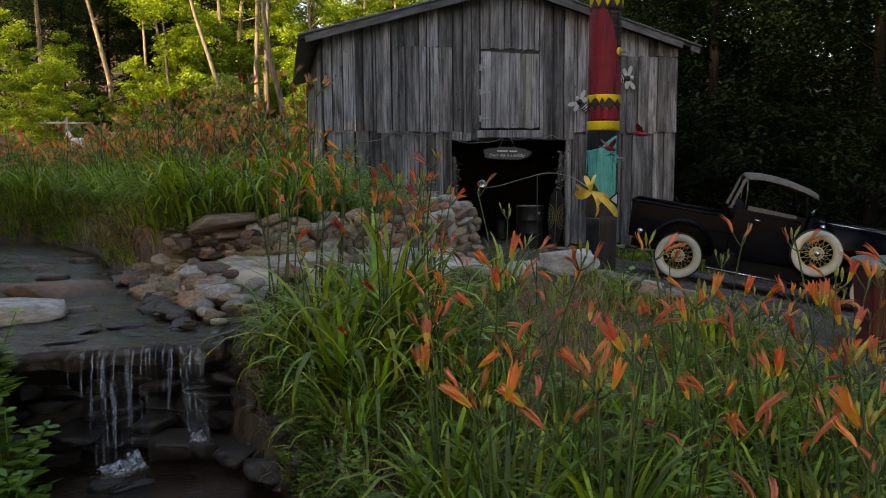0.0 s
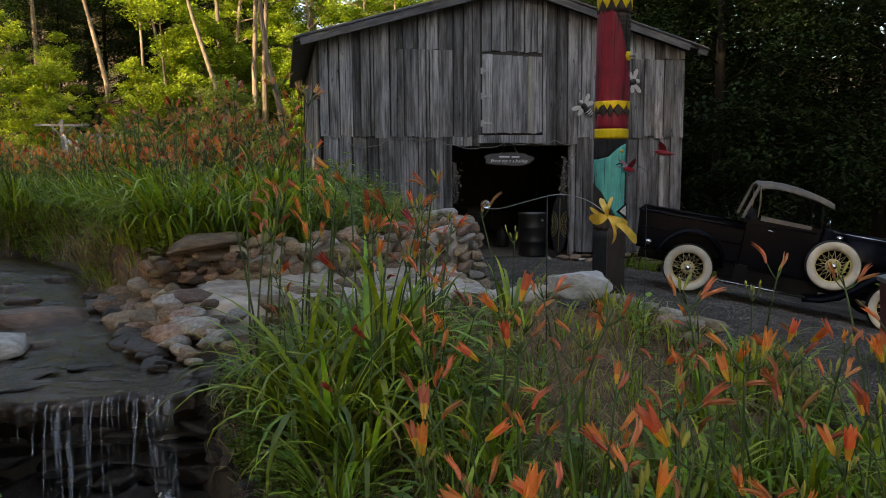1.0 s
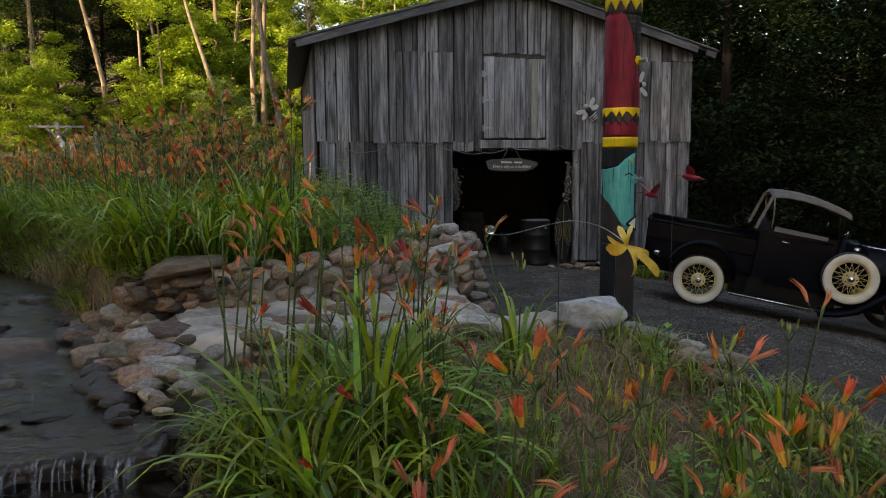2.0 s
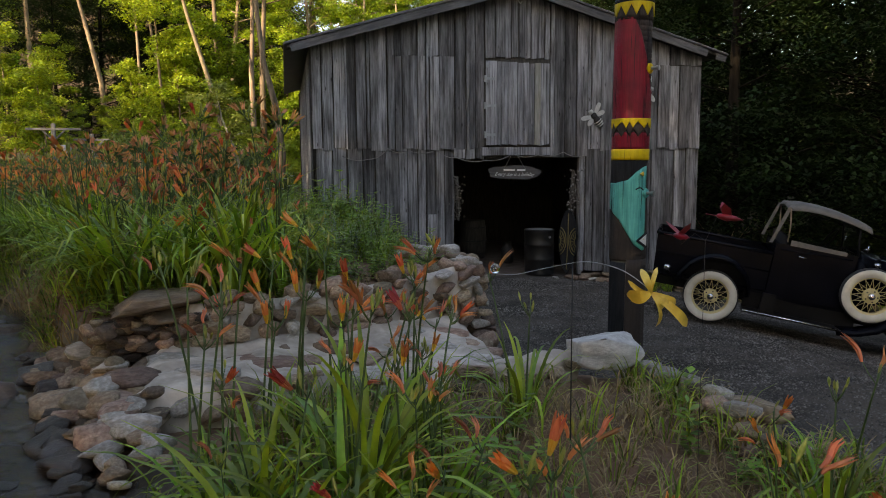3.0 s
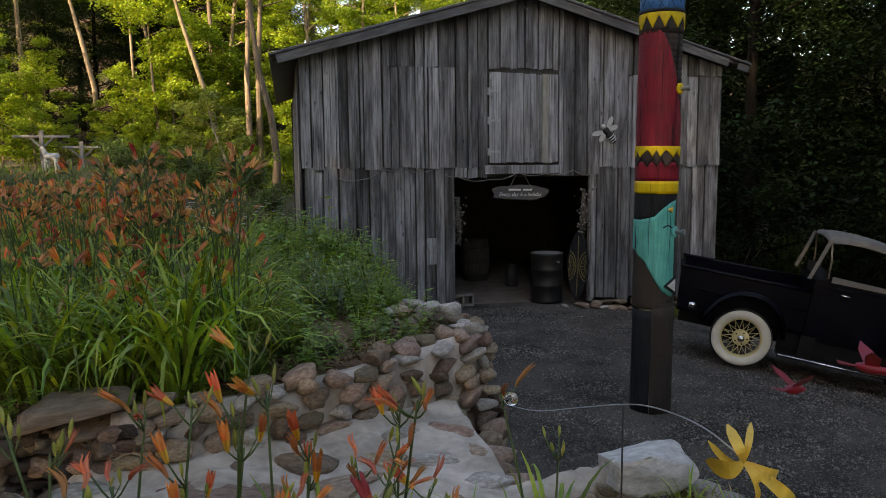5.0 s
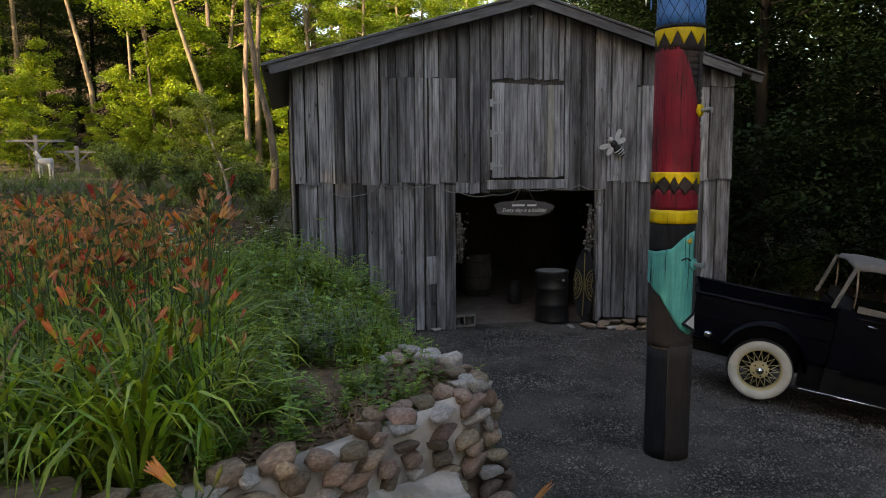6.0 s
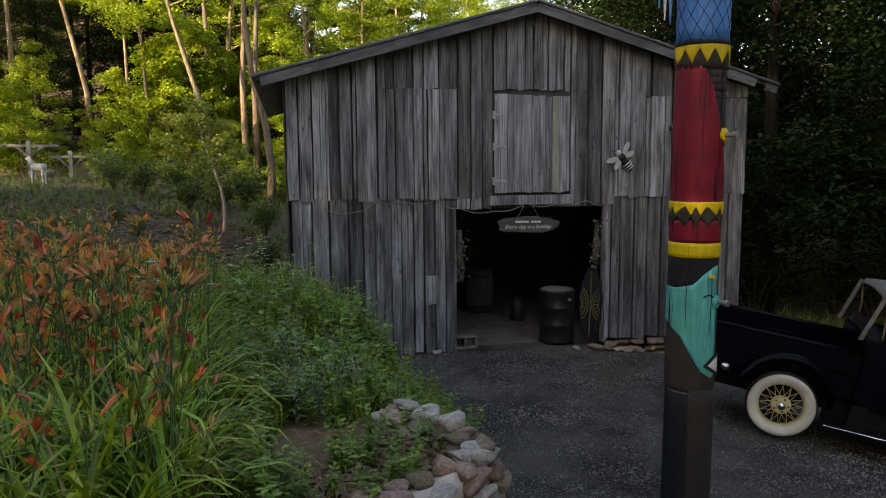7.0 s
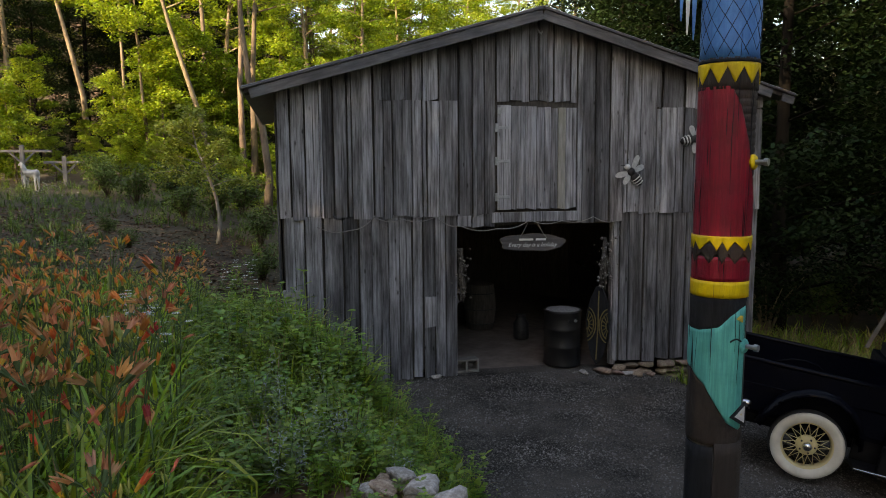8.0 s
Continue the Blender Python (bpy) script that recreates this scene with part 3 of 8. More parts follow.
# side and back walls, closed with long boards
for name, x in (("side_wall", BX0 + 0.02), ("side_wall", BX1 - 0.02)):
    w = part(name, from_bm(name, block_bm(0.05, BACK - BY - 0.1, 0.14, 0.003, (0, 0, 1.95)), M_DARKWOOD), barn, B(x, (BY + BACK) / 2, 2.0))
    # added inner panel, stops light leaking between the side planks
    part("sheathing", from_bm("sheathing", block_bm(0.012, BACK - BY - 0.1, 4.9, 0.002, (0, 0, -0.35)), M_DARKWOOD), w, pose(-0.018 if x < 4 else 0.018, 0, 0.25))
    n = 30
    step = (BACK - BY - 0.04) / n
    for k in range(n):
        part("plank", from_bm("plank", block_bm(0.024, step - 0.006, 4.25 if x < 4 else 5.05, 0.004), M_BOARD), w, pose(-0.04 if x < 4 else 0.04, -(BACK - BY) / 2 + step * (k + 0.5) + 0.03, (0.0 if x < 4 else -0.4) - 0.02 * _rng.random()))
back_outline = [(BX0 - 0.06, -0.3), (BX1 + 0.06, -1.3), (BX1 + 0.06, 4.1), (PEAK_X, 5.2), (BX0 - 0.06, 4.1)]
wb = part("back_wall", mesh_of("back_wall", *loft([[(x - 4.5, BACK - BY + d, z) for x, z in back_outline] for d in (-0.02, 0.02)]), M_DARKWOOD), barn)

# roof: two slopes with thickness, seams, a rake board under the front edge
for side, xe in ((-1, 0.37), (1, 8.57)):
    dx, dz = xe - PEAK_X, 4.14 - PEAK_Z
    ln = math.hypot(dx, dz)
    ang = math.degrees(math.atan2(-dz * side, dx * side)) * 1
    roof = part("roof", from_bm("roof", block_bm(ln + 0.04, BACK + 0.35 - 14.25, 0.035, 0.004), M_ROOF), barn,
                pose((xe + PEAK_X) / 2 - 4.5, (14.25 + BACK + 0.35) / 2 - BY, (4.14 + PEAK_Z) / 2 + 0.0, 0, ang, 0), "grey sheet metal roof slope")
    for k in range(14):
        part("seam", from_bm("seam", block_bm(ln, 0.03, 0.02, 0.004), M_ROOF), roof, pose(0, -4.2 + 0.65 * k, 0.025))
    part("rafter_edge", from_bm("rafter_edge", block_bm(ln - 0.05, 0.30, 0.05, 0.004), M_DARKWOOD), barn,
         pose((xe + PEAK_X) / 2 - 4.5, 14.46 - BY, (4.14 + PEAK_Z) / 2 - 0.05, 0, ang, 0))
    ln2 = ln - 0.10 if side < 0 else ln - 0.42
    mid = 0.5 * ln2 / ln
    part("rake_board", from_bm("rake_board", block_bm(ln2, 0.03, 0.14, 0.006), M_FASCIA), barn,
         pose(PEAK_X + dx * mid - 4.5, 14.285 - BY, PEAK_Z + dz * mid - 0.095, 0, ang, 0), "pale weathered rake board")
    # pale strip stands for the skylit line along the roof's top edge
    part("drip_edge", from_bm("drip_edge", block_bm(ln - 0.02, 0.03, 0.022, 0.003), M_BOARD_PALE), barn,
         pose((xe + PEAK_X) / 2 - 4.5, 14.268 - BY, (4.14 + PEAK_Z) / 2 + 0.012, 0, ang, 0), "pale strip for the sky light on the roof edge")
    if side > 0:
        part("rake_board", from_bm("rake_board", block_bm(0.22, 0.03, 0.12, 0.006), M_FASCIA), barn, pose(8.45 - 4.5, 14.285 - BY, 4.08, 0, ang, 0))

# hook at the peak
part("hook", mesh_of("hook", *tube([(0, 0, 0.12), (0, -0.02, 0.05), (0.02, -0.03, 0), (0.05, -0.03, -0.02), (0.07, -0.03, 0.02)], 0.012), M_STEEL, True), barn, B(4.50, BY - 0.06, 5.0), "galvanised hook")

# hatch
hatch = empty("hatch", pose(4.51, BY - 0.045, HATCH[2]))
tagged(hatch, "pale grey board loft hatch with strap hinges, closed", "hatch")
hx = [3.90, 4.11, 4.20, 4.33, 4.50, 4.62, 4.72, 4.83, 4.95, 5.12]
for k, (a, b) in enumerate(zip(hx, hx[1:])):
    mat = M_LICHEN if k == len(hx) - 3 else M_BOARD_PALE
    part("plank", from_bm("plank", board_mesh(b - a - 0.006, 0.0, 1.49 + _rng.uniform(-0.01, 0.01) - 0.03 * (k / 9), 0.024), mat), hatch, pose((a + b) / 2 - 4.51, _rng.uniform(-0.004, 0.004), 0.0))
# dark sheet stands for the shade in the gaps above and between planks
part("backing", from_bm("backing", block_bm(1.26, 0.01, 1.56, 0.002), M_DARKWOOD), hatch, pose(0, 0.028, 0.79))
for z in (0.18, 0.70, 1.18):
    hinge = part("hinge", from_bm("hinge", block_bm(0.05, 0.012, 0.12, 0.003, (-0.02, 0, 0), block_bm(0.17, 0.008, 0.045, 0.003, (0.09, 0, 0)))
                                  , M_STEEL), hatch, pose(-0.60, -0.032, z), "grey steel strap hinge")
part("latch", from_bm("latch", block_bm(0.06, 0.02, 0.09, 0.006), M_STEEL), hatch, pose(-0.58, -0.035, 1.42))

# foundation stones along the right part of the front are set with the other stones below

# cord slung along the lap
cord = [(1.30, 2.28), (1.75, 2.22), (2.1, 2.40), (2.5, 2.36), (2.98, 2.38), (3.35, 2.24), (3.9, 2.19), (4.4, 2.30), (4.9, 2.28), (5.4, 2.33), (5.8, 2.26), (5.85, 2.0)]
pts = []
for (x0, z0), (x1, z1) in zip(cord, cord[1:]):
    for k in range(6):
        t = k / 6
        pts.append((x0 + (x1 - x0) * t, BY - 0.075, z0 + (z1 - z0) * t - 0.05 * math.sin(math.pi * t)))
tagged(part("cord", mesh_of("cord", *tube(pts, 0.007, 6), M_ROPE, True)), "grey cord slung along the barn boards", "cord")

# lichen blotch on the hatch
_rl = random.Random(6)
verts, faces = [], []
for _ in range(150):
    x, z = 0.385 + _rl.gauss(0, 0.035), 0.50 + _rl.gauss(0, 0.13)
    n, r, o = 6, _rl.uniform(0.004, 0.02), len(verts)
    if not 0.33 < x < 0.43:
        continue
    for k in range(n):
        q = r * _rl.uniform(0.6, 1.1)
        verts.append((x + q * 0.7 * math.cos(k * 6.283 / n), -0.0175 - 0.0015 * _rl.random(), z + q * 1.6 * math.sin(k * 6.283 / n)))
    faces.append(tuple(range(o, o + n)))
M_LICHENSPOT = surface("lichen", (0.26, 0.24, 0.05), (0.42, 0.38, 0.10), 40, 0.95, bump=0)
part("lichen_patch", mesh_of("lichen_patch", verts, faces, M_LICHENSPOT), hatch, None, "dull yellow lichen patch")


# ---- stones, walls and stream ----
_rs = random.Random(11)


def stone_mesh(name, seed, mat, flat=0.7, detail=2, jag=0.25, cuts=9):
    """A broken field stone: a ball cut by random planes, worn by noise."""
    rng = random.Random(seed * 13 + 5)
    bm = bmesh.new()
    bmesh.ops.create_icosphere(bm, subdivisions=detail, radius=1.25)
    off = Vector((seed * 7.3, seed * 3.1, seed * 1.7))
    planes = [(Vector((rng.gauss(0, 1), rng.gauss(0, 1), rng.gauss(0, 0.8))).normalized(), rng.uniform(0.55, 0.85)) for _ in range(cuts)]
    planes += [(Vector(d).normalized(), 0.95) for d in ((1, 0, 0), (-1, 0, 0), (0, 1, 0), (0, -1, 0), (0.1, 0, 1), (0, 0.1, -1))]
    for v in bm.verts:
        c = v.co.copy()
        for n, d in planes:
            over = c.dot(n) - d
            if over > 0:
                c -= n * over
        c *= 1 + noise.noise(c * 1.6 + off) * jag * 0.35 + noise.noise(c * 4.5 + off) * jag * 0.18
        v.co = Vector((c.x, c.y, c.z * flat))
    return from_bm(name, bm, mat, True)


STONES = [stone_mesh("stone", k, M_STONE, 0.95, 2, 0.42) for k in range(12)]
PALE = [stone_mesh("stone", 20 + k, M_STONE_PALE, 0.85, 2, 0.4) for k in range(6)]
WET = [stone_mesh("stone", 40 + k, M_STONE_WET, 0.7, 3, 0.5) for k in range(6)]


def stone(me, parent, at, size, turn=None, name="stone"):
    m = Matrix.Translation(at) @ (turn or Euler((_rs.uniform(-0.2, 0.2), _rs.uniform(-0.2, 0.2), _rs.uniform(0, 6.28))).to_matrix().to_4x4()) @ Matrix.Diagonal((*[s / 2 for s in size], 1))
    return part(name, me, parent, m)


def along(points, step):
    """Evenly spaced places and directions along a polyline smoothed by rounding."""
    pts = [Vector(p) for p in points]
    for _ in range(3):
        q = [pts[0]]
        for a, b in zip(pts, pts[1:]):
            q += [a * 0.75 + b * 0.25, a * 0.25 + b * 0.75]
        pts = q + [pts[-1]]
    out, left = [], 0.0
    for a, b in zip(pts, pts[1:]):
        d = (b - a).length
        while left <= d:
            out.append((a + (b - a) * (left / d), (b - a).normalized()))
            left += step
        left -= d
    return out


# stone retaining wall of the upper terrace: mortar core with stones set in its face and along its top
WALL_LINE = [(-0.30, 6.30), (-0.05, 6.32), (0.40, 6.52), (0.87, 6.76), (1.40, 7.14), (1.70, 7.34), (1.90, 7.52), (1.86, 7.85), (1.66, 8.20), (1.45, 8.42)]


def wall_top(x):
    return 1.26 + 0.04 * smoothstep(1.2, 1.9, x)


terrace_wall = empty("terrace_wall", pose(0, 0, 0))
tagged(terrace_wall, "mortared field stone retaining wall beside the garden", "stone wall", kind="structure")
sections = []
for p, d in along(WALL_LINE, 0.08):
    nrm = Vector((d.y, -d.x))
    base = 0.7 if p.x < 1.2 and p.y < 7.4 else -0.1
    t = float(wall_top(p.x))
    wob = 0.02 * noise.noise((p.x * 5, p.y * 5, 0))
    f = p + nrm * wob
    foot = f + nrm * (0.05 if base > 0.5 else 0.07)
    b = p - nrm * 0.17
    sections.append([(foot.x, foot.y, base), (f.x, f.y, (base + t) / 2), (f.x - nrm.x * 0.02, f.y - nrm.y * 0.02, t - 0.05), (f.x - nrm.x * 0.07, f.y - nrm.y * 0.07, t + wob),
                     (b.x, b.y, t - 0.02), (b.x, b.y, base)])
part("mortar_core", mesh_of("mortar_core", *loft(sections), M_MORTAR, True), terrace_wall, None, "pale grey mortar")
for zc in [0.12 + 0.087 * k for k in range(14)] + [1.295, 1.305]:
    skip = _rs.uniform(0.0, 0.18)
    cap = zc > 1.28
    for p, d in along(WALL_LINE, 0.03):
        if skip > 0:
            skip -= 0.03
            continue
        nrm = Vector((d.y, -d.x))
        if (zc < 0.86 and p.x < 1.3 and p.y < 7.4) or (zc > 1.302 and p.x < 1.15):
            continue
        w = _rs.uniform(0.10, 0.24) if not cap else _rs.uniform(0.12, 0.25)
        h = _rs.uniform(0.072, 0.125)
        deep = _rs.uniform(0.10, 0.14)
        flare = 0.10 * (1 - min(1, zc / 1.2)) if (p.x > 1.5) else 0.0
        at = Vector((p.x + d.x * w / 2, p.y + d.y * w / 2, zc + _rs.uniform(-0.018, 0.018))) + Vector((nrm.x, nrm.y, 0)) * (flare + (_rs.uniform(0.004, 0.024) + 0.05 * (1 - min(1, max(0, zc - 0.7) / 0.35)) if not cap else -0.055 if zc < 1.302 else -0.15))
        turn = Euler((_rs.uniform(-0.15, 0.15), _rs.uniform(-0.30, 0.30), math.atan2(d.y, d.x) + _rs.uniform(-0.2, 0.2))).to_matrix().to_4x4()
        me = _rs.choice(STONES if _rs.random() < 0.76 else PALE)
        if not cap or _rs.random() < 0.92:
            stone(me, terrace_wall, at, (w * 1.02, deep if not cap else 0.16, h * 1.05), turn)
        skip = w * _rs.uniform(0.88, 1.02)
# stones closing the wall's left end under the flagstone
for k in range(15):
    x, z = -0.30 + 0.085 * (k % 3) + _rs.uniform(-0.02, 0.02), 0.90 + 0.075 * (k // 3)
    stone(_rs.choice(STONES + WET), terrace_wall, (x, 6.285, z + _rs.uniform(-0.015, 0.015)), (_rs.uniform(0.09, 0.15), 0.10, _rs.uniform(0.06, 0.09)), Euler((0, _rs.uniform(-0.3, 0.3), 0.1)).to_matrix().to_4x4())
# loose cap stones at the wall's end
for x, y, z, s in ((1.62, 8.18, 1.34, 0.24), (1.52, 8.36, 1.33, 0.2), (1.72, 7.95, 1.36, 0.26), (1.36, 8.32, 1.30, 0.18)):
    stone(_rs.choice(PALE), terrace_wall, (x, y, z), (s, s * 0.8, s * 0.55))
# long flat flagstone at the wall's left end
flag = empty("flagstone", pose(-0.52, 6.42, 1.275, 0, -3, 10))
tagged(flag, "long flat brown flagstone capping the wall end", "flagstone")
part("slab", stone_mesh("slab", 61, M_SANDSTONE, 1.0, 4, 0.35, 7), flag, Matrix.Diagonal((0.31, 0.20, 0.075, 1)))
part("slab", stone_mesh("slab", 64, M_SANDSTONE, 1.0, 3, 0.35, 7), flag, pose(0.10, 0.0, -0.075, 0, 0, 8) @ Matrix.Diagonal((0.24, 0.17, 0.04, 1)))
under = empty("flagstone_footing", pose(0, 0, 0))
tagged(under, "dark rough stones carrying a flagstone", "stone footing", kind="structure")
for _ in range(46):
    x = _rs.uniform(-0.9, -0.22)
    s = _rs.uniform(0.07, 0.15)
    stone(_rs.choice(STONES + WET), under, (x, 6.40 + 0.10 * (x + 0.5) ** 2 + _rs.uniform(-0.05, 0.12), _rs.uniform(0.98, 1.17)), (s * 1.4, s, s * 0.7))

for _ in range(70):
    end = _rs.random() < 0.35
    x, y = (-0.33 + _rs.uniform(-0.03, 0.03), _rs.uniform(6.27, 6.5)) if end else (_rs.uniform(-0.86, -0.28), _rs.uniform(6.29, 6.40))
    s = _rs.uniform(0.06, 0.13)
    stone(_rs.choice(WET + WET + STONES), under, (x, y, _rs.uniform(0.92, 1.2)), (s * 1.4, s, s * 0.75))

# mortared apron with flat stones between the wall and the planting bed
FRONT_X, FRONT_Y = [-0.9, -0.5, 0.0, 0.7, 1.5, 2.1, 2.2], [5.55, 5.35, 5.42, 5.58, 5.66, 5.85, 6.0]
apron = empty("stone_apron", pose(0, 0, 0))
tagged(apron, "pale mortar apron set with flat brown stones", "stone apron", kind="structure")
nu, nv = 70, 26
verts, faces = [], []
for i in range(nu + 1):
    x = -0.92 + (1.70 + 0.92) * i / nu
    y0, y1 = float(np.interp(x, FRONT_X, FRONT_Y)), min(float(wall_face(x)) + 0.02, 7.3)
    for j in range(nv + 1):
        t = j / nv
        y = y0 + (y1 - y0) * t + 0.03 * noise.noise((x * 4, t * 4, 1)) * (1 - t)
        z = 0.985 - 0.05 * x + 0.045 * noise.noise((x * 2.6, y * 2.6, 5)) + 0.016 * noise.noise((x * 9, y * 9, 5)) + 0.05 * smoothstep(0.85, 1.0, t)
        z -= 0.22 * (1 - smoothstep(0.0, 0.10, t)) + 0.75 * smoothstep(nu - 3, nu, i) + 0.40 * (1 - smoothstep(0, 14, i))
        verts.append((x, y, float(z)))
for i in range(nu):
    for j in range(nv):
        a = i * (nv + 1) + j
        faces.append((a, a + nv + 1, a + nv + 2, a + 1))
part("mortar_bed", mesh_of("mortar_bed", verts, faces, M_MORTAR, True), apron, None, "pale grey mortar")


def apron_z(x, y):
    return 0.985 - 0.05 * x


put_at = []
for x, y, sx, sy, pal in ((0.18, 5.98, 0.52, 0.26, 0), (0.80, 6.02, 0.36, 0.30, 0), (0.62, 6.28, 0.34, 0.2, 0), (1.25, 6.3, 0.3, 0.2, 1), (1.42, 6.7, 0.34, 0.2, 0), (1.5, 6.35, 0.26, 0.18, 0),
                          (0.35, 5.62, 0.3, 0.2, 0), (-0.15, 5.75, 0.36, 0.24, 1), (-0.35, 6.08, 0.3, 0.2, 1), (1.5, 5.98, 0.26, 0.18, 1), (0.75, 5.66, 0.3, 0.2, 1), (-0.5, 5.7, 0.3, 0.26, 0),
                          (1.15, 6.62, 0.26, 0.16, 1), (1.35, 5.74, 0.26, 0.2, 0), (0.05, 5.48, 0.26, 0.2, 0)):
    stone((PALE if pal else STONES)[_rs.randrange(5)], apron, (x, y, apron_z(x, y) - 0.012), (sx * 1.1, sy, 0.12), Euler((0, 0, _rs.uniform(-0.6, 0.6))).to_matrix().to_4x4())
    put_at.append((x, y))
for _ in range(70):
    x, y = _rs.uniform(-0.85, 1.55), _rs.uniform(5.35, 6.9)
    if y > float(wall_face(x)) - 0.1 or y < float(np.interp(x, FRONT_X, FRONT_Y)) + 0.02 or any((x - a) ** 2 + (y - b) ** 2 < 0.05 for a, b in put_at):
        continue
    put_at.append((x, y))
    s = _rs.uniform(0.10, 0.22)
    stone(_rs.choice(STONES + STONES + PALE), apron, (x, y, apron_z(x, y) - 0.018), (s * 1.4, s, 0.10))
rim_path = [(1.25, 5.76), (1.5, 5.82), (1.75, 5.88), (1.95, 5.92), (2.10, 5.96)]
secs = []
for k, (p, d) in enumerate(along(rim_path, 0.04)):
    nrm = Vector((d.y, -d.x))
    r = 0.060 * (1 + 0.45 * noise.noise((p.x * 7, p.y * 7, 2)) + 0.25 * noise.noise((p.x * 19, p.y * 19, 2)))
    secs.append([(p.x + nrm.x * r * math.cos(t) * 1.3, p.y + nrm.y * r * math.cos(t) * 1.3, 0.885 + 0.02 * noise.noise((p.x * 9, t, 0)) + r * (0.9 * math.sin(t) if t < 3.1416 else 3.2 * math.sin(t))) for t in np.linspace(0, 6.283, 15)[:-1]])
part("mortar_rim", mesh_of("mortar_rim", *loft(secs), M_MORTAR, True), apron, None, "pale mortar rim")
for p, d in along(rim_path, 0.11):
    s = _rs.uniform(0.08, 0.13)
    stone(_rs.choice(STONES), apron, (p.x + d.y * 0.095, p.y - d.x * 0.095, 0.85 + _rs.uniform(-0.04, 0.03)), (s * 1.5, s, s * 0.8))
# cobbles where the apron falls to the stream
for _ in range(64):
    x, y = _rs.uniform(-1.0, -0.42), _rs.uniform(5.25, 6.3)
    s = _rs.uniform(0.08, 0.2) if _rs.random() < 0.8 else _rs.uniform(0.2, 0.27)
    z = 0.975 - 0.40 * (1 - float(smoothstep(-0.92, -0.40, x)))
    stone(_rs.choice(STONES + PALE + PALE), apron, (x, y, z), (s * 1.35, s, s * 0.7))
# ragged front edge of the apron
for x in np.arange(-0.6, 1.35, 0.13):
    y = float(np.interp(x, FRONT_X, FRONT_Y))
    s = _rs.uniform(0.10, 0.17)
    stone(_rs.choice(STONES + PALE), apron, (x, y + _rs.uniform(-0.03, 0.05), 0.90 - 0.06 * x + _rs.uniform(-0.05, 0.04)), (s * 1.3, s, s * 0.8))
for x, y in ((1.72, 6.2), (1.70, 6.4), (1.70, 6.62), (1.73, 6.85), (1.80, 7.05)):
    for z in (0.15, 0.36, 0.56, 0.74):
        s = _rs.uniform(0.18, 0.24)
        stone(_rs.choice(STONES), apron, (x, y, z), (s, s, s * 0.9))

M_BOULDER = surface("grey_white_boulder", (0.36, 0.355, 0.345), (0.60, 0.595, 0.58), 4, 0.9, patch=(0.28, 0.27, 0.255), patch_scale=3, patch_amount=0.5, bump=0.7, bump_scale=10)
# kerb stones at the bed's edge
kerb = empty("kerb_stones", pose(0, 0, 0))
tagged(kerb, "rough grey kerb stones edging the planting bed", "kerb", kind="structure")
for x, y, z, sx, sy, sz, turn, pal in ((2.53, 5.84, 0.80, 0.20, 0.13, 0.12, -50, 1), (2.60, 5.70, 0.80, 0.19, 0.14, 0.11, -62, 1), (2.64, 5.54, 0.80, 0.17, 0.13, 0.11, -70, 1), (2.62, 5.38, 0.79, 0.13, 0.11, 0.10, -60, 0),
                                       (2.68, 5.28, 0.80, 0.18, 0.12, 0.11, -75, 1), (2.62, 5.16, 0.77, 0.17, 0.14, 0.12, -30, 0), (2.69, 5.06, 0.78, 0.20, 0.12, 0.10, -50, 1), (2.84, 5.12, 0.75, 0.42, 0.13, 0.17, -72, 0),
                                       (2.66, 4.93, 0.71, 0.17, 0.12, 0.10, -20, 0), (2.58, 5.02, 0.70, 0.12, 0.10, 0.09, 10, 0), (2.74, 4.82, 0.68, 0.20, 0.14, 0.11, -60, 0), (2.86, 4.82, 0.62, 0.18, 0.14, 0.11, -80, 1), (2.88, 4.64, 0.60, 0.18, 0.13, 0.11, -70, 0)):
    face = Euler((_rs.uniform(-0.15, 0.15), _rs.uniform(-0.15, 0.15), radians(turn))).to_matrix().to_4x4()
    stone((PALE if pal else STONES)[_rs.randrange(5)], kerb, (x, y, z), (sx * 1.1, sy * 1.1, sz * 1.1), face)
    for k in range(2):
        q = _rs.uniform(0.06, 0.11)
        stone(_rs.choice(PALE + STONES), kerb, (x + _rs.uniform(-0.09, 0.07), y + _rs.uniform(-0.10, 0.10), z - 0.05 + _rs.uniform(-0.03, 0.03)), (q * 1.3, q, q * 0.7))
    for k in (1, 2, 3):
        stone(STONES[_rs.randrange(8)], kerb, (x + 0.05 + 0.03 * k, y + 0.02, z - 0.15 * k), (0.20, 0.17, 0.17))
boulder = part("boulder", stone_mesh("boulder", 77, M_BOULDER, 0.95, 4, 0.22, 6), None, pose(2.27, 5.92, 0.945, 4, 3, 6) @ Matrix.Diagonal((0.235, 0.17, 0.118, 1)))
tagged(boulder, "pale flat-topped boulder at the end of the apron", "boulder")

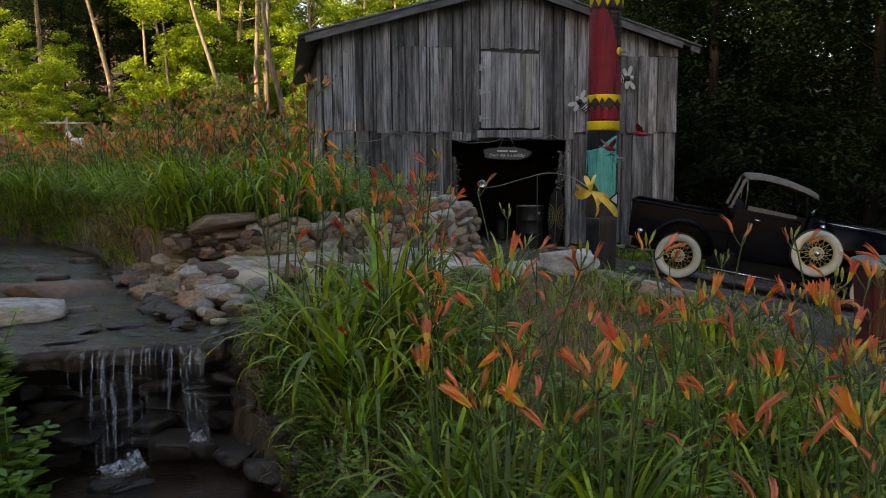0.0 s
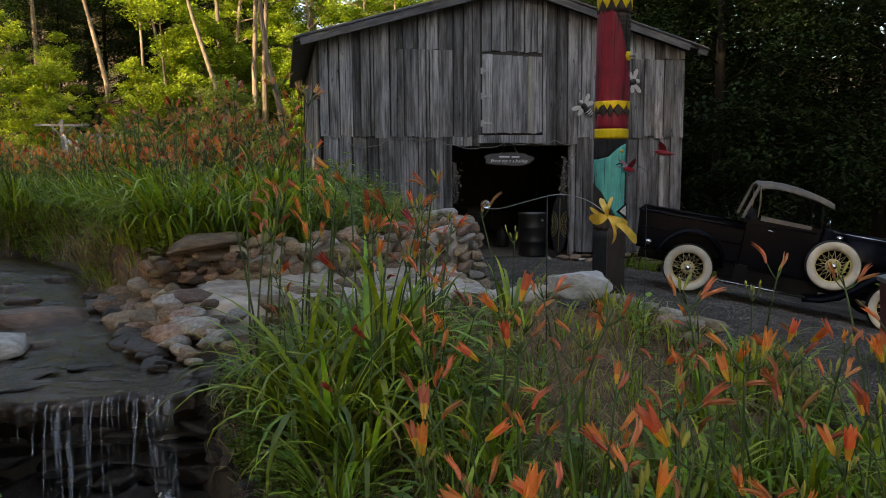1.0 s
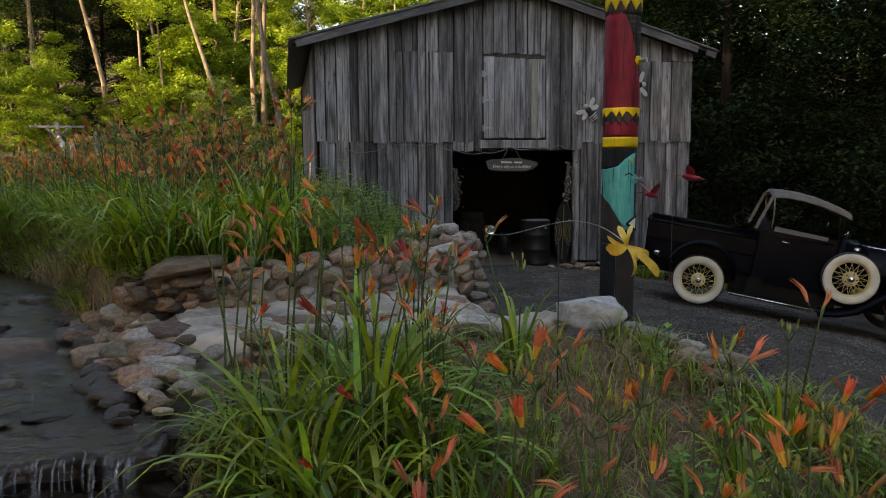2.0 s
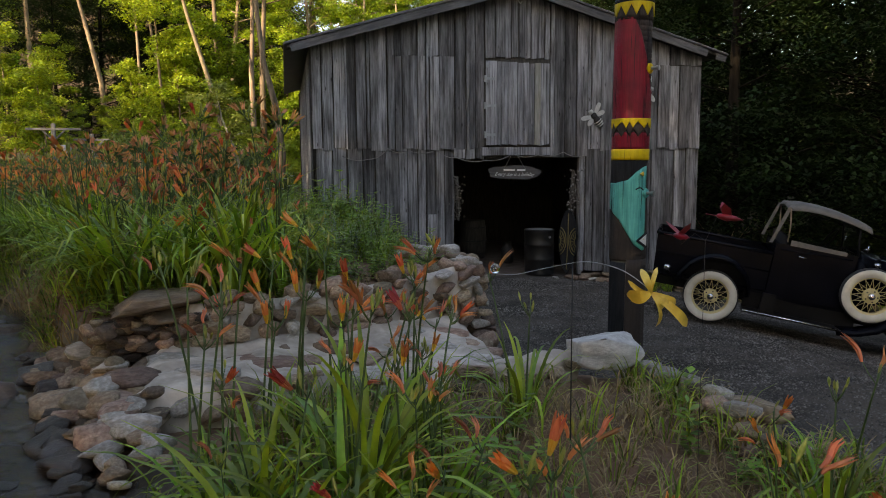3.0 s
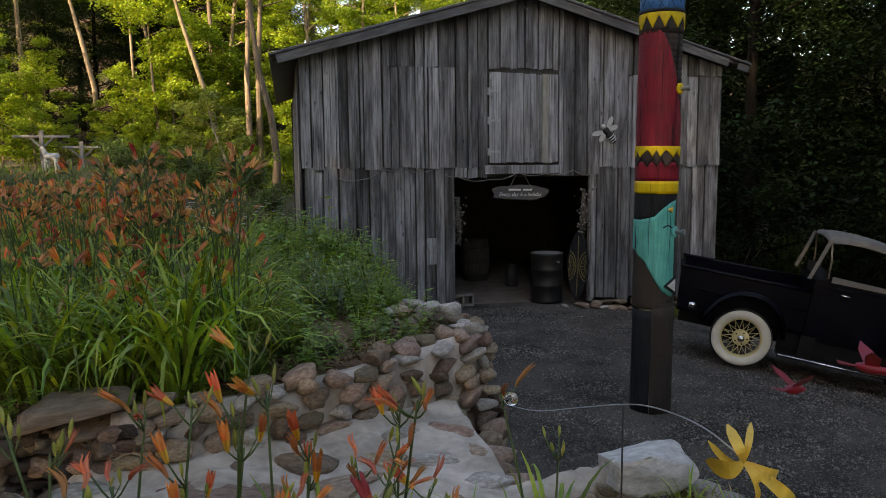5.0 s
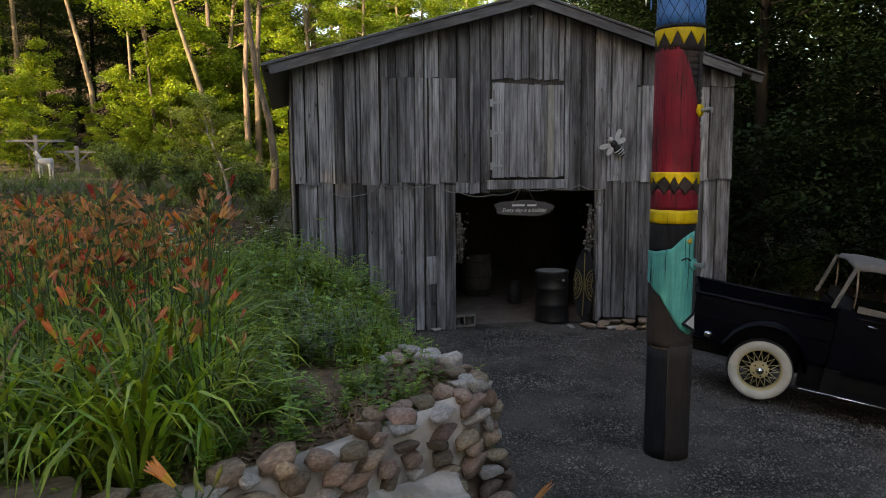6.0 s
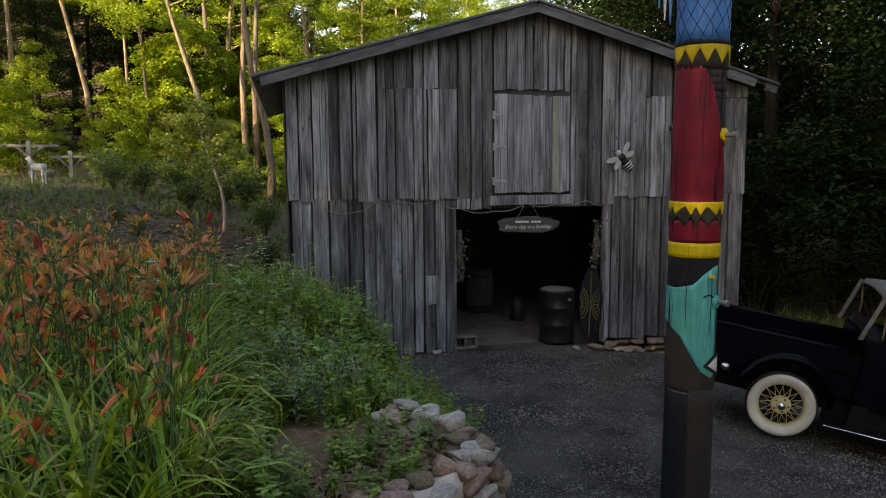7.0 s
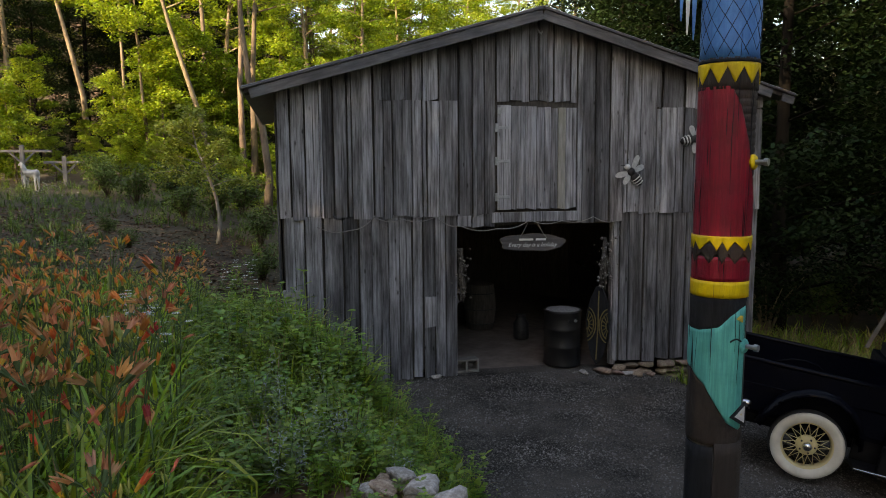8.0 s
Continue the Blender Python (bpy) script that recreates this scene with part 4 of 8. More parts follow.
# foundation stones under the barn's right part
foundation = empty("foundation", pose(0, 0, 0))
tagged(foundation, "dry laid foundation stones under the barn boards", "foundation", kind="structure")
x = 5.85
while x < 8.3:
    w = _rs.uniform(0.14, 0.3)
    for z in np.arange(-0.02, float(gravel_level(x, 14.5)) - 0.12, -0.10):
        stone(_rs.choice(STONES), foundation, (x + _rs.uniform(-0.05, 0.05), 14.56 + _rs.uniform(-0.03, 0.02), z), (w * 1.1, 0.22, 0.11), Euler((0, 0, _rs.uniform(-0.2, 0.2))).to_matrix().to_4x4())
    x += w
for x, y, s, pal in ((5.55, 14.42, 0.26, 0), (5.72, 14.32, 0.2, 0), (5.9, 14.3, 0.18, 1), (6.1, 14.36, 0.2, 0), (5.2, 14.35, 0.14, 1), (2.95, 14.5, 0.16, 1), (6.35, 14.4, 0.16, 0)):
    stone((PALE if pal else STONES)[_rs.randrange(5)], foundation, (x, y, ground_z(x, y) + 0.03), (s * 1.3, s, s * 0.5))

# single rocks on the bank
for x, y, s in ((1.22, 9.5, 0.26), (1.32, 9.3, 0.2), (0.25, 13.6, 0.3), (1.12, 9.7, 0.16)):
    r = part("rock", _rs.choice(PALE), None, pose(x, y, ground_z(x, y) + 0.05, 0, 0, _rs.uniform(0, 360)) @ Matrix.Diagonal((s / 2 * 1.3, s / 2, s * 0.36, 1)))
    tagged(r, "pale grey rock lying on the weedy bank", "rock", "rocks on the bank")

# stream bank stones
bank = empty("stream_bank", pose(0, 0, 0))
tagged(bank, "loose river stones lining the stream", "stone bank", kind="structure")
for p, d in along([(-0.42, 4.78), (-0.5, 5.0), (-0.85, 5.8), (-1.05, 6.6), (-1.4, 7.3)], 0.09):
    for off in (-0.12, 0.02, 0.18):
        s = _rs.uniform(0.07, 0.17) if _rs.random() < 0.85 else 0.24
        nrm = Vector((d.y, -d.x))
        q = p + nrm * (off + _rs.uniform(-0.05, 0.05))
        me = _rs.choice(WET) if off < 0 and _rs.random() < 0.7 else _rs.choice(STONES + PALE)
        stone(me, bank, (q.x, q.y, 0.80 + 0.42 * max(0, off + 0.03) + _rs.uniform(-0.02, 0.03)), (s * 1.4, s, s * 0.7))
for x, y, z, s, me in ((-0.92, 6.55, 1.0, 0.36, PALE[1]), (-1.15, 6.85, 0.92, 0.3, STONES[2]), (-1.42, 7.35, 0.86, 0.34, STONES[3]), (-0.62, 5.7, 1.02, 0.34, PALE[2]), (-0.72, 6.1, 1.0, 0.3, PALE[3]),
                       (-1.3, 7.05, 0.84, 0.3, WET[1]), (-1.55, 7.7, 0.88, 0.3, WET[2]), (-0.5, 5.35, 0.95, 0.28, PALE[0])):
    s *= 0.66
    stone(me, bank, (x, y, z - 0.03), (s * 1.4, s, s * 0.6))
RIVER = [stone_mesh("stone", 90 + k, M_STONE_RIVER, 0.8, 3, 0.3, 6) for k in range(3)]
for x, y, z, sx, sy, pal, turn in ((-1.68, 6.22, 0.77, 0.82, 0.40, 0, 4), (-1.74, 5.26, 0.80, 0.78, 0.50, 1, 10), (-1.5, 7.6, 0.76, 0.24, 0.16, 0, 12), (-1.95, 7.1, 0.745, 0.3, 0.18, 0, -10), (-2.0, 8.2, 0.75, 0.3, 0.2, 0, 5),
                                   (-1.35, 5.5, 0.735, 0.24, 0.16, 0, 20), (-2.3, 7.8, 0.74, 0.3, 0.2, 0, -15), (-2.2, 6.6, 0.74, 0.4, 0.24, 0, 8), (-1.32, 7.35, 0.77, 0.3, 0.14, 0, -8), (-1.22, 6.95, 0.78, 0.26, 0.14, 0, 12)):
    r = part("stream_rock", PALE[_rs.randrange(5)] if pal else RIVER[_rs.randrange(3)], None, pose(x, y, z, 0, 0, turn) @ Matrix.Diagonal((sx / 2, sy / 2, 0.085 + 0.06 * sx, 1)))
    tagged(r, "pale rock beside the waterfall" if pal else "wet brown rock lying in the shallow stream", "rock", "rocks in the stream")

# small stones that break the stream's surface
for k in range(170):
    x, y = _rs.uniform(-2.9, -0.6), _rs.uniform(4.9, 9.6)
    if float(inside_distance(np.array([x]), np.array([y]), STREAM)[0]) < 0.05:
        continue
    s = _rs.uniform(0.07, 0.2)
    stone(_rs.choice(WET + RIVER), bank, (x, y, 0.765 - 0.035 * _rs.random()), (s * 1.7, s, s * 0.35))

# ledge under the waterfall, the cliff below and the water
ledge = empty("waterfall_ledge", pose(0, 0, 0))
tagged(ledge, "dark wet rock ledge of the waterfall", "ledge", kind="structure")


def lip(x):
    """The broken front edge of the ledge."""
    return 4.36 + 0.10 * noise.noise((x * 2.3, 0, 2)) + 0.05 * noise.noise((x * 7, 0, 2)) + 0.025 * noise.noise((x * 19, 0, 2))


sections = []
for k in range(70):
    x = -1.80 + 1.44 * k / 69
    yl = lip(x)
    th = 0.09 + 0.05 * noise.noise((x * 5, 3, 2)) + 0.02 * noise.noise((x * 15, 3, 2))
    up = 0.030 * noise.noise((x * 6, 8, 1)) + 0.020 * noise.noise((x * 16, 8, 1))
    sections.append([(x, 5.0, 0.60), (x, 5.0, 0.73), (x, 4.9, 0.768 + up * 0.8), (x, 4.8, 0.755 - up * 1.1), (x, 4.7, 0.775 + 0.03 * noise.noise((x * 9, 4.7, 3))), (x, 4.6, 0.768 - up), (x, yl + 0.10, 0.765 + up), (x, yl + 0.02, 0.768 + up), (x, yl, 0.735 + up), (x, yl + 0.03 + up, 0.755 - th * 0.5),
                     (x, yl + 0.01 - up, 0.75 - th * 0.7), (x, yl + 0.06, 0.755 - th), (x, 4.60, 0.60 - th)])
part("ledge_slab", mesh_of("ledge_slab", *loft(sections), M_STONE_LEDGE, True), ledge)
for row, z in enumerate((0.60, 0.52, 0.42, 0.31, 0.20, 0.08)):
    x = -1.9
    while x < -0.3:
        w = _rs.uniform(0.13, 0.34)
        stone(_rs.choice(WET), ledge, (x + w / 2, 4.64 - 0.035 * row + _rs.uniform(-0.07, 0.07), z + _rs.uniform(-0.03, 0.03)), (w * 1.2, 0.3, _rs.uniform(0.09, 0.17)), Euler((_rs.uniform(-0.2, 0.2), _rs.uniform(-0.15, 0.15), _rs.uniform(-0.3, 0.4))).to_matrix().to_4x4())
        x += w
# flat broken slabs lying on the ledge, half under the water
for x, y, sx in ((-1.55, 4.52, 0.5), (-1.15, 4.66, 0.42), (-0.75, 4.72, 0.4), (-1.3, 4.85, 0.5), (-0.62, 4.95, 0.36), (-1.0, 5.1, 0.5), (-1.62, 4.44, 0.3), (-0.5, 4.55, 0.26)):
    stone(_rs.choice(WET), ledge, (x, y, 0.755), (sx, sx * 0.5, 0.075))
for x, y, z, s in ((-0.36, 4.55, 0.3, 0.2), (-0.38, 4.32, 0.2, 0.2), (-0.52, 4.42, 0.15, 0.2), (-0.25, 4.1, 0.26, 0.22), (-0.12, 3.8, 0.28, 0.22), (-1.40, 4.25, 0.34, 0.26), (-0.8, 3.98, 0.17, 0.2),
                   (-1.38, 3.9, 0.28, 0.24), (0.02, 3.5, 0.18, 0.2), (0.25, 3.42, 0.28, 0.26), (-0.3, 4.62, 0.55, 0.22), (-0.32, 4.72, 0.76, 0.18), (-0.25, 4.45, 0.45, 0.2), (-0.2, 4.55, 0.66, 0.18), (0.18, 3.2, 0.22, 0.3), (0.24, 2.9, 0.2, 0.24)):
    stone(_rs.choice(WET), ledge, (x, y, z), (s * 1.3, s, s * 0.75))
# earthy face with small stones right of the fall
for _ in range(60):
    t = _rs.random()
    x, y = -0.34 + 0.36 * t + _rs.uniform(-0.05, 0.08), 4.72 - 1.15 * t
    s = _rs.uniform(0.05, 0.12)
    stone(_rs.choice(WET + WET + RIVER), ledge, (x, y, _rs.uniform(0.22, 0.66 - 0.2 * t)), (s * 1.3, s, s * 0.8))


def sheet(name, poly, z, label, cat, window, swell):
    """Flat water far off and a rippled sheet within the window, cut to the outline."""
    x0, y0, x1, y1 = window
    step = 0.018
    gx, gy = np.meshgrid(np.arange(x0, x1, step), np.arange(y0, y1, step))
    ok = inside_distance(gx, gy, poly) > 0
    ny, nx = gx.shape
    verts, faces, number = [], [], -np.ones((ny, nx), int)
    for j in range(ny):
        for i in range(nx):
            if ok[j, i]:
                x, y = float(gx[j, i]), float(gy[j, i])
                u = x + 0.5 * y
                w = 0.12 * noise.noise((x * 3, y * 3, 9))
                h = swell * (0.6 * noise.noise((u * 5, y * 4.2, 1)) + 0.7 * (0.5 - abs(noise.noise((u * 8 + w, y * 15 + 6 * w, 5)))) + 0.45 * (0.5 - abs(noise.noise((x * 19, y * 30 + 9 * w, 8)))))
                number[j, i] = len(verts)
                verts.append((x, y, z + h))
    for j in range(ny - 1):
        for i in range(nx - 1):
            q = (number[j, i], number[j, i + 1], number[j + 1, i + 1], number[j + 1, i])
            if min(q) >= 0:
                faces.append(tuple(int(k) for k in q))
    o = len(verts)
    verts += [(x0 + 0.02, 6.0, z), (x0 + 0.02, 11.3, z), (-30, 14.4, z), (-30, 7.6, z)] if name == "stream_water" else []
    if len(verts) > o:
        faces.append((o, o + 1, o + 2, o + 3))
    return tagged(part(name, mesh_of(name, verts, faces, M_WATER, True)), label, cat, kind="structure")


sheet("stream_water", [(-0.40 - 1.35 * (1 - k / 30), lip(-0.40 - 1.35 * (1 - k / 30)) - 0.012) for k in range(31)] + [(-0.34, 4.9), (-0.7, 5.8), (-0.9, 6.6), (-1.2, 7.3), (-1.8, 9.0), (-2.8, 10.7), (-6, 11.8), (-30, 14.4), (-30, 7.6), (-6, 6.6), (-2.7, 5.3), (-1.9, 4.7)], 0.778, "shallow dark rippling stream water", "water", (-4.2, 4.2, -0.3, 11.2), 0.020)
sheet("pool_water", [(0.22, -2), (0.28, 2.6), (0.2, 3.4), (0.0, 3.95), (-0.18, 4.35), (-0.3, 4.75), (-1.6, 4.75), (-1.55, 4.3), (-1.45, 3.4), (-1.65, 2.4), (-2.3, -2)], 0.2, "dark pool water below the waterfall", "water", (-2.0, 2.0, 0.35, 4.8), 0.014)

fall = empty("waterfall", pose(0, 0, 0))
tagged(fall, "thin white strands of water falling from the ledge", "waterfall", kind="structure")
STRANDS = [(-1.045, 0.010, 0.55), (-1.00, 0.006, 0.2), (-0.965, 0.008, 0.2), (-0.94, 0.014, 0.2), (-0.925, 0.009, 0.2), (-0.90, 0.013, 0.2), (-0.885, 0.007, 0.3), (-0.84, 0.009, 0.2), (-0.825, 0.012, 0.2), (-0.80, 0.006, 0.2),
           (-0.755, 0.007, 0.24), (-0.735, 0.010, 0.24), (-0.72, 0.005, 0.3), (-0.655, 0.007, 0.34), (-0.625, 0.011, 0.34), (-0.605, 0.006, 0.34), (-0.565, 0.012, 0.33), (-0.545, 0.016, 0.3), (-0.52, 0.018, 0.28), (-0.495, 0.017, 0.27),
           (-0.475, 0.014, 0.26), (-0.455, 0.010, 0.26), (-1.10, 0.005, 0.6), (-0.99, 0.004, 0.2), (-0.86, 0.004, 0.2), (-0.69, 0.004, 0.34), (-0.585, 0.004, 0.34)]
for k, (x, w, end) in enumerate(STRANDS):
    y0 = lip(x) - 0.01
    reach = 0.05 + 0.06 * noise.noise((k * 1.7, 2, 0)) + (0.05 if x > -0.6 else 0.03)
    secs = []
    for i in range(23):
        t = i / 22
        drop = (0.775 - end) * t ** 1.6
        y = y0 + 0.045 - 0.045 * min(1, t * 6) - reach * t ** 0.7
        xx = x + 0.010 * math.sin(k + 3 * t) * t + (0.035 * t if x > -0.6 else -0.01 * t) + 0.006 * noise.noise((k * 2.3, t * 6, 0))
        ww = w * 0.75 * (1 + 0.9 * noise.noise((k * 3.1, t * 7, 0))) * (1.15 - 0.45 * t)
        secs.append([(xx - ww, y, 0.775 - drop), (xx, y - ww * 0.4, 0.775 - drop), (xx + ww, y, 0.775 - drop), (xx, y + ww * 0.3, 0.775 - drop)])
    part("strand", mesh_of("strand", *loft(secs), M_FALL, True), fall)
# rounded dark rock in the middle of the fall, with water running over its right side
stone(WET[2], ledge, (-0.62, 4.30, 0.26), (0.36, 0.26, 0.24), Euler((0, 0.1, 0.2)).to_matrix().to_4x4())
stone(WET[4], ledge, (-0.45, 4.26, 0.22), (0.24, 0.2, 0.18), Euler((0, 0.1, 0.9)).to_matrix().to_4x4())
stone(WET[1], ledge, (-0.86, 3.98, 0.19), (0.22, 0.12, 0.08), Euler((0, 0.1, 0.3)).to_matrix().to_4x4())
M_FOAM = surface("foam", (0.45, 0.48, 0.53), (0.70, 0.73, 0.78), 40, 0.4, bump=0)
M_SPLASH = surface("splashing_water", (0.50, 0.54, 0.60), (0.78, 0.81, 0.86), 30, 0.3, bump=0.4)
_st = M_SPLASH.node_tree
_tc = _st.nodes.new("ShaderNodeTexCoord")
_st.links.new(ramp(_st, noisy(_st, _tc.outputs["Object"], 38, 4), [(0.40, (0.03,) * 3), (0.68, (0.85,) * 3)]), _st.nodes["Principled BSDF"].inputs["Alpha"])
for cx, cy, cz, sx, sy, sz, seed in ((-0.87, 4.12, 0.20, 0.085, 0.06, 0.05, 3), (-0.79, 4.18, 0.20, 0.05, 0.045, 0.07, 8), (-0.49, 4.26, 0.29, 0.045, 0.035, 0.035, 12)):
    bm = bmesh.new()
    bmesh.ops.create_icosphere(bm, subdivisions=4, radius=1.0)
    for v in bm.verts:
        c = v.co * (1 + 0.55 * noise.noise(v.co * 1.7 + Vector((seed, 0, 0))) + 0.35 * noise.noise(v.co * 4.5 + Vector((0, seed, 0))))
        v.co = (c.x * sx, c.y * sy, c.z * sz)
    part("splash", from_bm("splash", bm, M_SPLASH, True), fall, pose(cx, cy, cz), "white splashing water")
bm = bmesh.new()
bmesh.ops.create_icosphere(bm, subdivisions=1, radius=1.0)
ball_v, ball_f = [tuple(v.co) for v in bm.verts], [tuple(v.index for v in f.verts) for f in bm.faces]
bm.free()
pieces_v, pieces_f = [], []
for k in range(160):
    cx, cy, sp = _rs.choice(((-0.86, 4.13, 0.055), (-0.86, 4.13, 0.05), (-0.83, 4.20, 0.05), (-0.92, 4.10, 0.05), (-0.72, 4.28, 0.03), (-0.49, 4.26, 0.04)))
    dx, dy = _rs.gauss(0, sp), _rs.gauss(0, sp * 0.7)
    near = math.exp(-(dx * dx + dy * dy) / (sp * sp))
    r = _rs.uniform(0.0012, 0.004) * (0.5 + 0.8 * near)
    z = (0.2 if cx < -0.6 else 0.27) + near * _rs.uniform(0, 0.06)
    o = len(pieces_v)
    pieces_v += [(cx + dx + x * r, cy + dy + y * r, z + q * r) for x, y, q in ball_v]
    pieces_f += [tuple(i + o for i in f) for f in ball_f]
tagged(part("foam", mesh_of("foam", pieces_v, pieces_f, M_FOAM, True), fall), kind="stuff")

# loose pebbles on the drive
verts, faces = [], []
prng = np.random.default_rng(3)
n = 85000
px, py = prng.uniform(1.6, 9.0, n), 5.0 + prng.uniform(0, 1, n) ** 0.85 * 10.0
keep = (inside_distance(px, py, TERRACE) < -0.03) & (py < 14.5)
pz = gravel_level(px, py)
for x, y, z in zip(px[keep], py[keep], pz[keep]):
    s = 0.005 + 0.012 * prng.uniform() ** 2 + (0.014 * prng.uniform() if prng.uniform() < 0.015 else 0)
    a = prng.uniform(0, 3.1)
    c, q = math.cos(a) * s, math.sin(a) * s
    o = len(verts)
    verts += [(x + c, y + q, z), (x - q, y + c, z), (x - c, y - q, z), (x + q, y - c, z), (x + c * 0.3, y + q * 0.2, z + s * 0.9)]
    faces += [(o, o + 1, o + 4), (o + 1, o + 2, o + 4), (o + 2, o + 3, o + 4), (o + 3, o, o + 4)]
tagged(part("loose_gravel", mesh_of("loose_gravel", verts, faces, M_PEBBLE)), "loose grey gravel stones scattered over the drive", "gravel", kind="stuff")


# ---- totem pole ----
TX, TY, TR = 4.04, 9.17, 0.195
FACING = -121.0
totem = empty("totem_pole", pose(TX, TY, 0, 0, 0.6, 0))
tagged(totem, "carved and painted totem pole standing on the gravel", "totem pole")


def shell(low, high, phi0, phi1, r, n=40, rows=10, groove=0.0, thick=0.012):
    """A painted field of the log between two outlines, as a thin raised skin. Angles run from the side that faces the drive."""
    verts, faces = [], []
    for i in range(n + 1):
        ph = phi0 + (phi1 - phi0) * i / n
        a = radians(FACING + ph)
        z0, z1 = low(ph), high(ph)
        for j in range(rows + 1):
            z = z0 + (z1 - z0) * j / rows
            rr = r + 0.004 * noise.noise((ph * 0.08, z * 0.6, 4)) - groove * (0.5 + 0.5 * math.cos(z * 2 * math.pi / 0.055)) ** 6
            verts.append((rr * math.cos(a), rr * math.sin(a), z))
        verts.append(((r - thick) * math.cos(a), (r - thick) * math.sin(a), z1))
        verts.append(((r - thick) * math.cos(a), (r - thick) * math.sin(a), z0))
    m = rows + 3
    for i in range(n):
        for j in range(m):
            k = (j + 1) % m
            faces.append((i * m + j, (i + 1) * m + j, (i + 1) * m + k, i * m + k))
    return verts, faces


def painted(name, low, high, mat, phi0=-100, phi1=100, r=None, n=48, rows=10, groove=0.0, label=""):
    f = (lambda v: v if callable(v) else (lambda ph: v))
    part(name, mesh_of(name, *shell(f(low), f(high), phi0, phi1, r or TR, n, rows, groove), mat, True), totem, None, label)


# the log itself
log_profile = [(0.001, 0.0)]
for k in range(40):
    log_profile.append((TR - 0.022 + 0.006 * math.sin(k * 0.9) * 0.4, 5.3 * k / 39))
log_profile.append((0.001, 5.3))
part("log", mesh_of("log", *lathe(log_profile, 40), M_LOGEND, True), totem)
saw = lambda ph, step: abs(((ph / step) % 1.0) - 0.5) * 2
turq_top = lambda ph: float(np.interp(ph, [-90, -40, 0, 24, 49, 75], [1.90, 1.90, 1.935, 2.02, 2.075, 2.10]))
turq_low = lambda ph: float(np.interp(ph, [-90, -60, -24, 0, 24, 53, 64], [1.63, 1.60, 1.50, 1.36, 1.22, 1.16, 1.17]))
painted("lower_body", 0.0, 1.06, M_BROWNPAINT, 2, 112, TR + 0.012)
painted("dark_recess", 0.0, 1.02, M_BLACKPAINT, -100, 0, TR - 0.004)
painted("wing_field", 1.04, turq_low, M_BROWNPAINT, -112, 64, TR + 0.006, 60, 12, 0.008, "dark brown carved feathers")
painted("head_field", turq_low, turq_top, M_TURQ, -90, 64, TR + 0.012, 60, 14, 0, "turquoise painted head")
painted("head_side", 1.05, 2.12, M_BROWNPAINT, 64.5, 112, TR + 0.006, 16, 10)
painted("crown_field", turq_top, 2.15, M_BLACKPAINT, -112, 74, TR + 0.006, 50, 8)
painted("yellow_band", 2.15, 2.27, M_YELLOW, -112, 112, TR + 0.011, 50, 4, 0, "yellow painted band")
painted("red_band", 2.27, 2.45, M_RED, -112, 112, TR + 0.008, 50, 6)
painted("dark_teeth", lambda ph: 2.40 + 0.075 * saw(ph + 14 + 5 * math.sin(ph * 0.07), 30), 2.55, M_BROWNPAINT, -112, 112, TR + 0.012, 220, 4)
painted("yellow_teeth", lambda ph: 2.495 + 0.07 * saw(ph + 5 * math.sin(ph * 0.09), 28), 2.60, M_YELLOW, -112, 112, TR + 0.017, 220, 4, 0, "yellow painted zigzag")
red_edge = lambda z: float(np.interp(z, [2.9, 3.1, 3.25, 3.4, 3.55, 3.66], [80, 62, 52, 38, 24, 6]))
verts, faces = [], []
for j in range(41):
    z = 2.60 + 1.06 * j / 40
    for i in range(41):
        ph = -112 + (min(112, red_edge(z) if z > 2.9 else 112) + 112) * i / 40
        a = radians(FACING + ph)
        rr = TR + 0.010 + 0.004 * noise.noise((ph * 0.25, z * 0.4, 2))
        if i == 40:
            rr -= 0.012
        verts.append((rr * math.cos(a), rr * math.sin(a), z))
for j in range(40):
    for i in range(40):
        a = j * 41 + i
        faces.append((a, a + 1, a + 42, a + 41))
part("red_body", mesh_of("red_body", verts, faces, M_RED, True), totem, None, "deep red painted body")
painted("back_wing", 2.86, 3.68, M_BROWNPAINT, 6, 115, TR + 0.003, 40, 90, 0.010, "dark brown wing with carved bars")
painted("dark_collar", 3.64, 3.86, M_BROWNPAINT, -112, 112, TR + 0.010, 50, 4)
painted("collar_teeth", lambda ph: 3.68 + 0.115 * saw(ph + 6 + 4 * math.sin(ph * 0.05), 36), 3.835, M_YELLOW, -112, 112, TR + 0.016, 220, 4, 0, "yellow painted zigzag")
painted("collar_line", 3.825, 3.85, M_BLACKPAINT, -112, 112, TR + 0.019, 50, 2)
painted("blue_body", 3.84, 5.3, M_BLUE, -112, 112, TR + 0.010, 50, 14, 0, "blue painted body with carved scales")
for k in range(-10, 14):
    for sgn in (-1, 1):
        path = []
        for i in range(22):
            ph = -105 + 210 * i / 21
            z = 3.9 + 0.17 * k + sgn * ph * 0.0062 + 0.02 * math.sin(ph * 0.05)
            if 3.86 < z < 5.28:
                a = radians(FACING + ph)
                path.append(((TR + 0.011) * math.cos(a), (TR + 0.011) * math.sin(a), z))
        if len(path) > 2:
            part("carved_line", mesh_of("carved_line", *tube(path, 0.0026, 5), M_BLACKPAINT, True), totem)
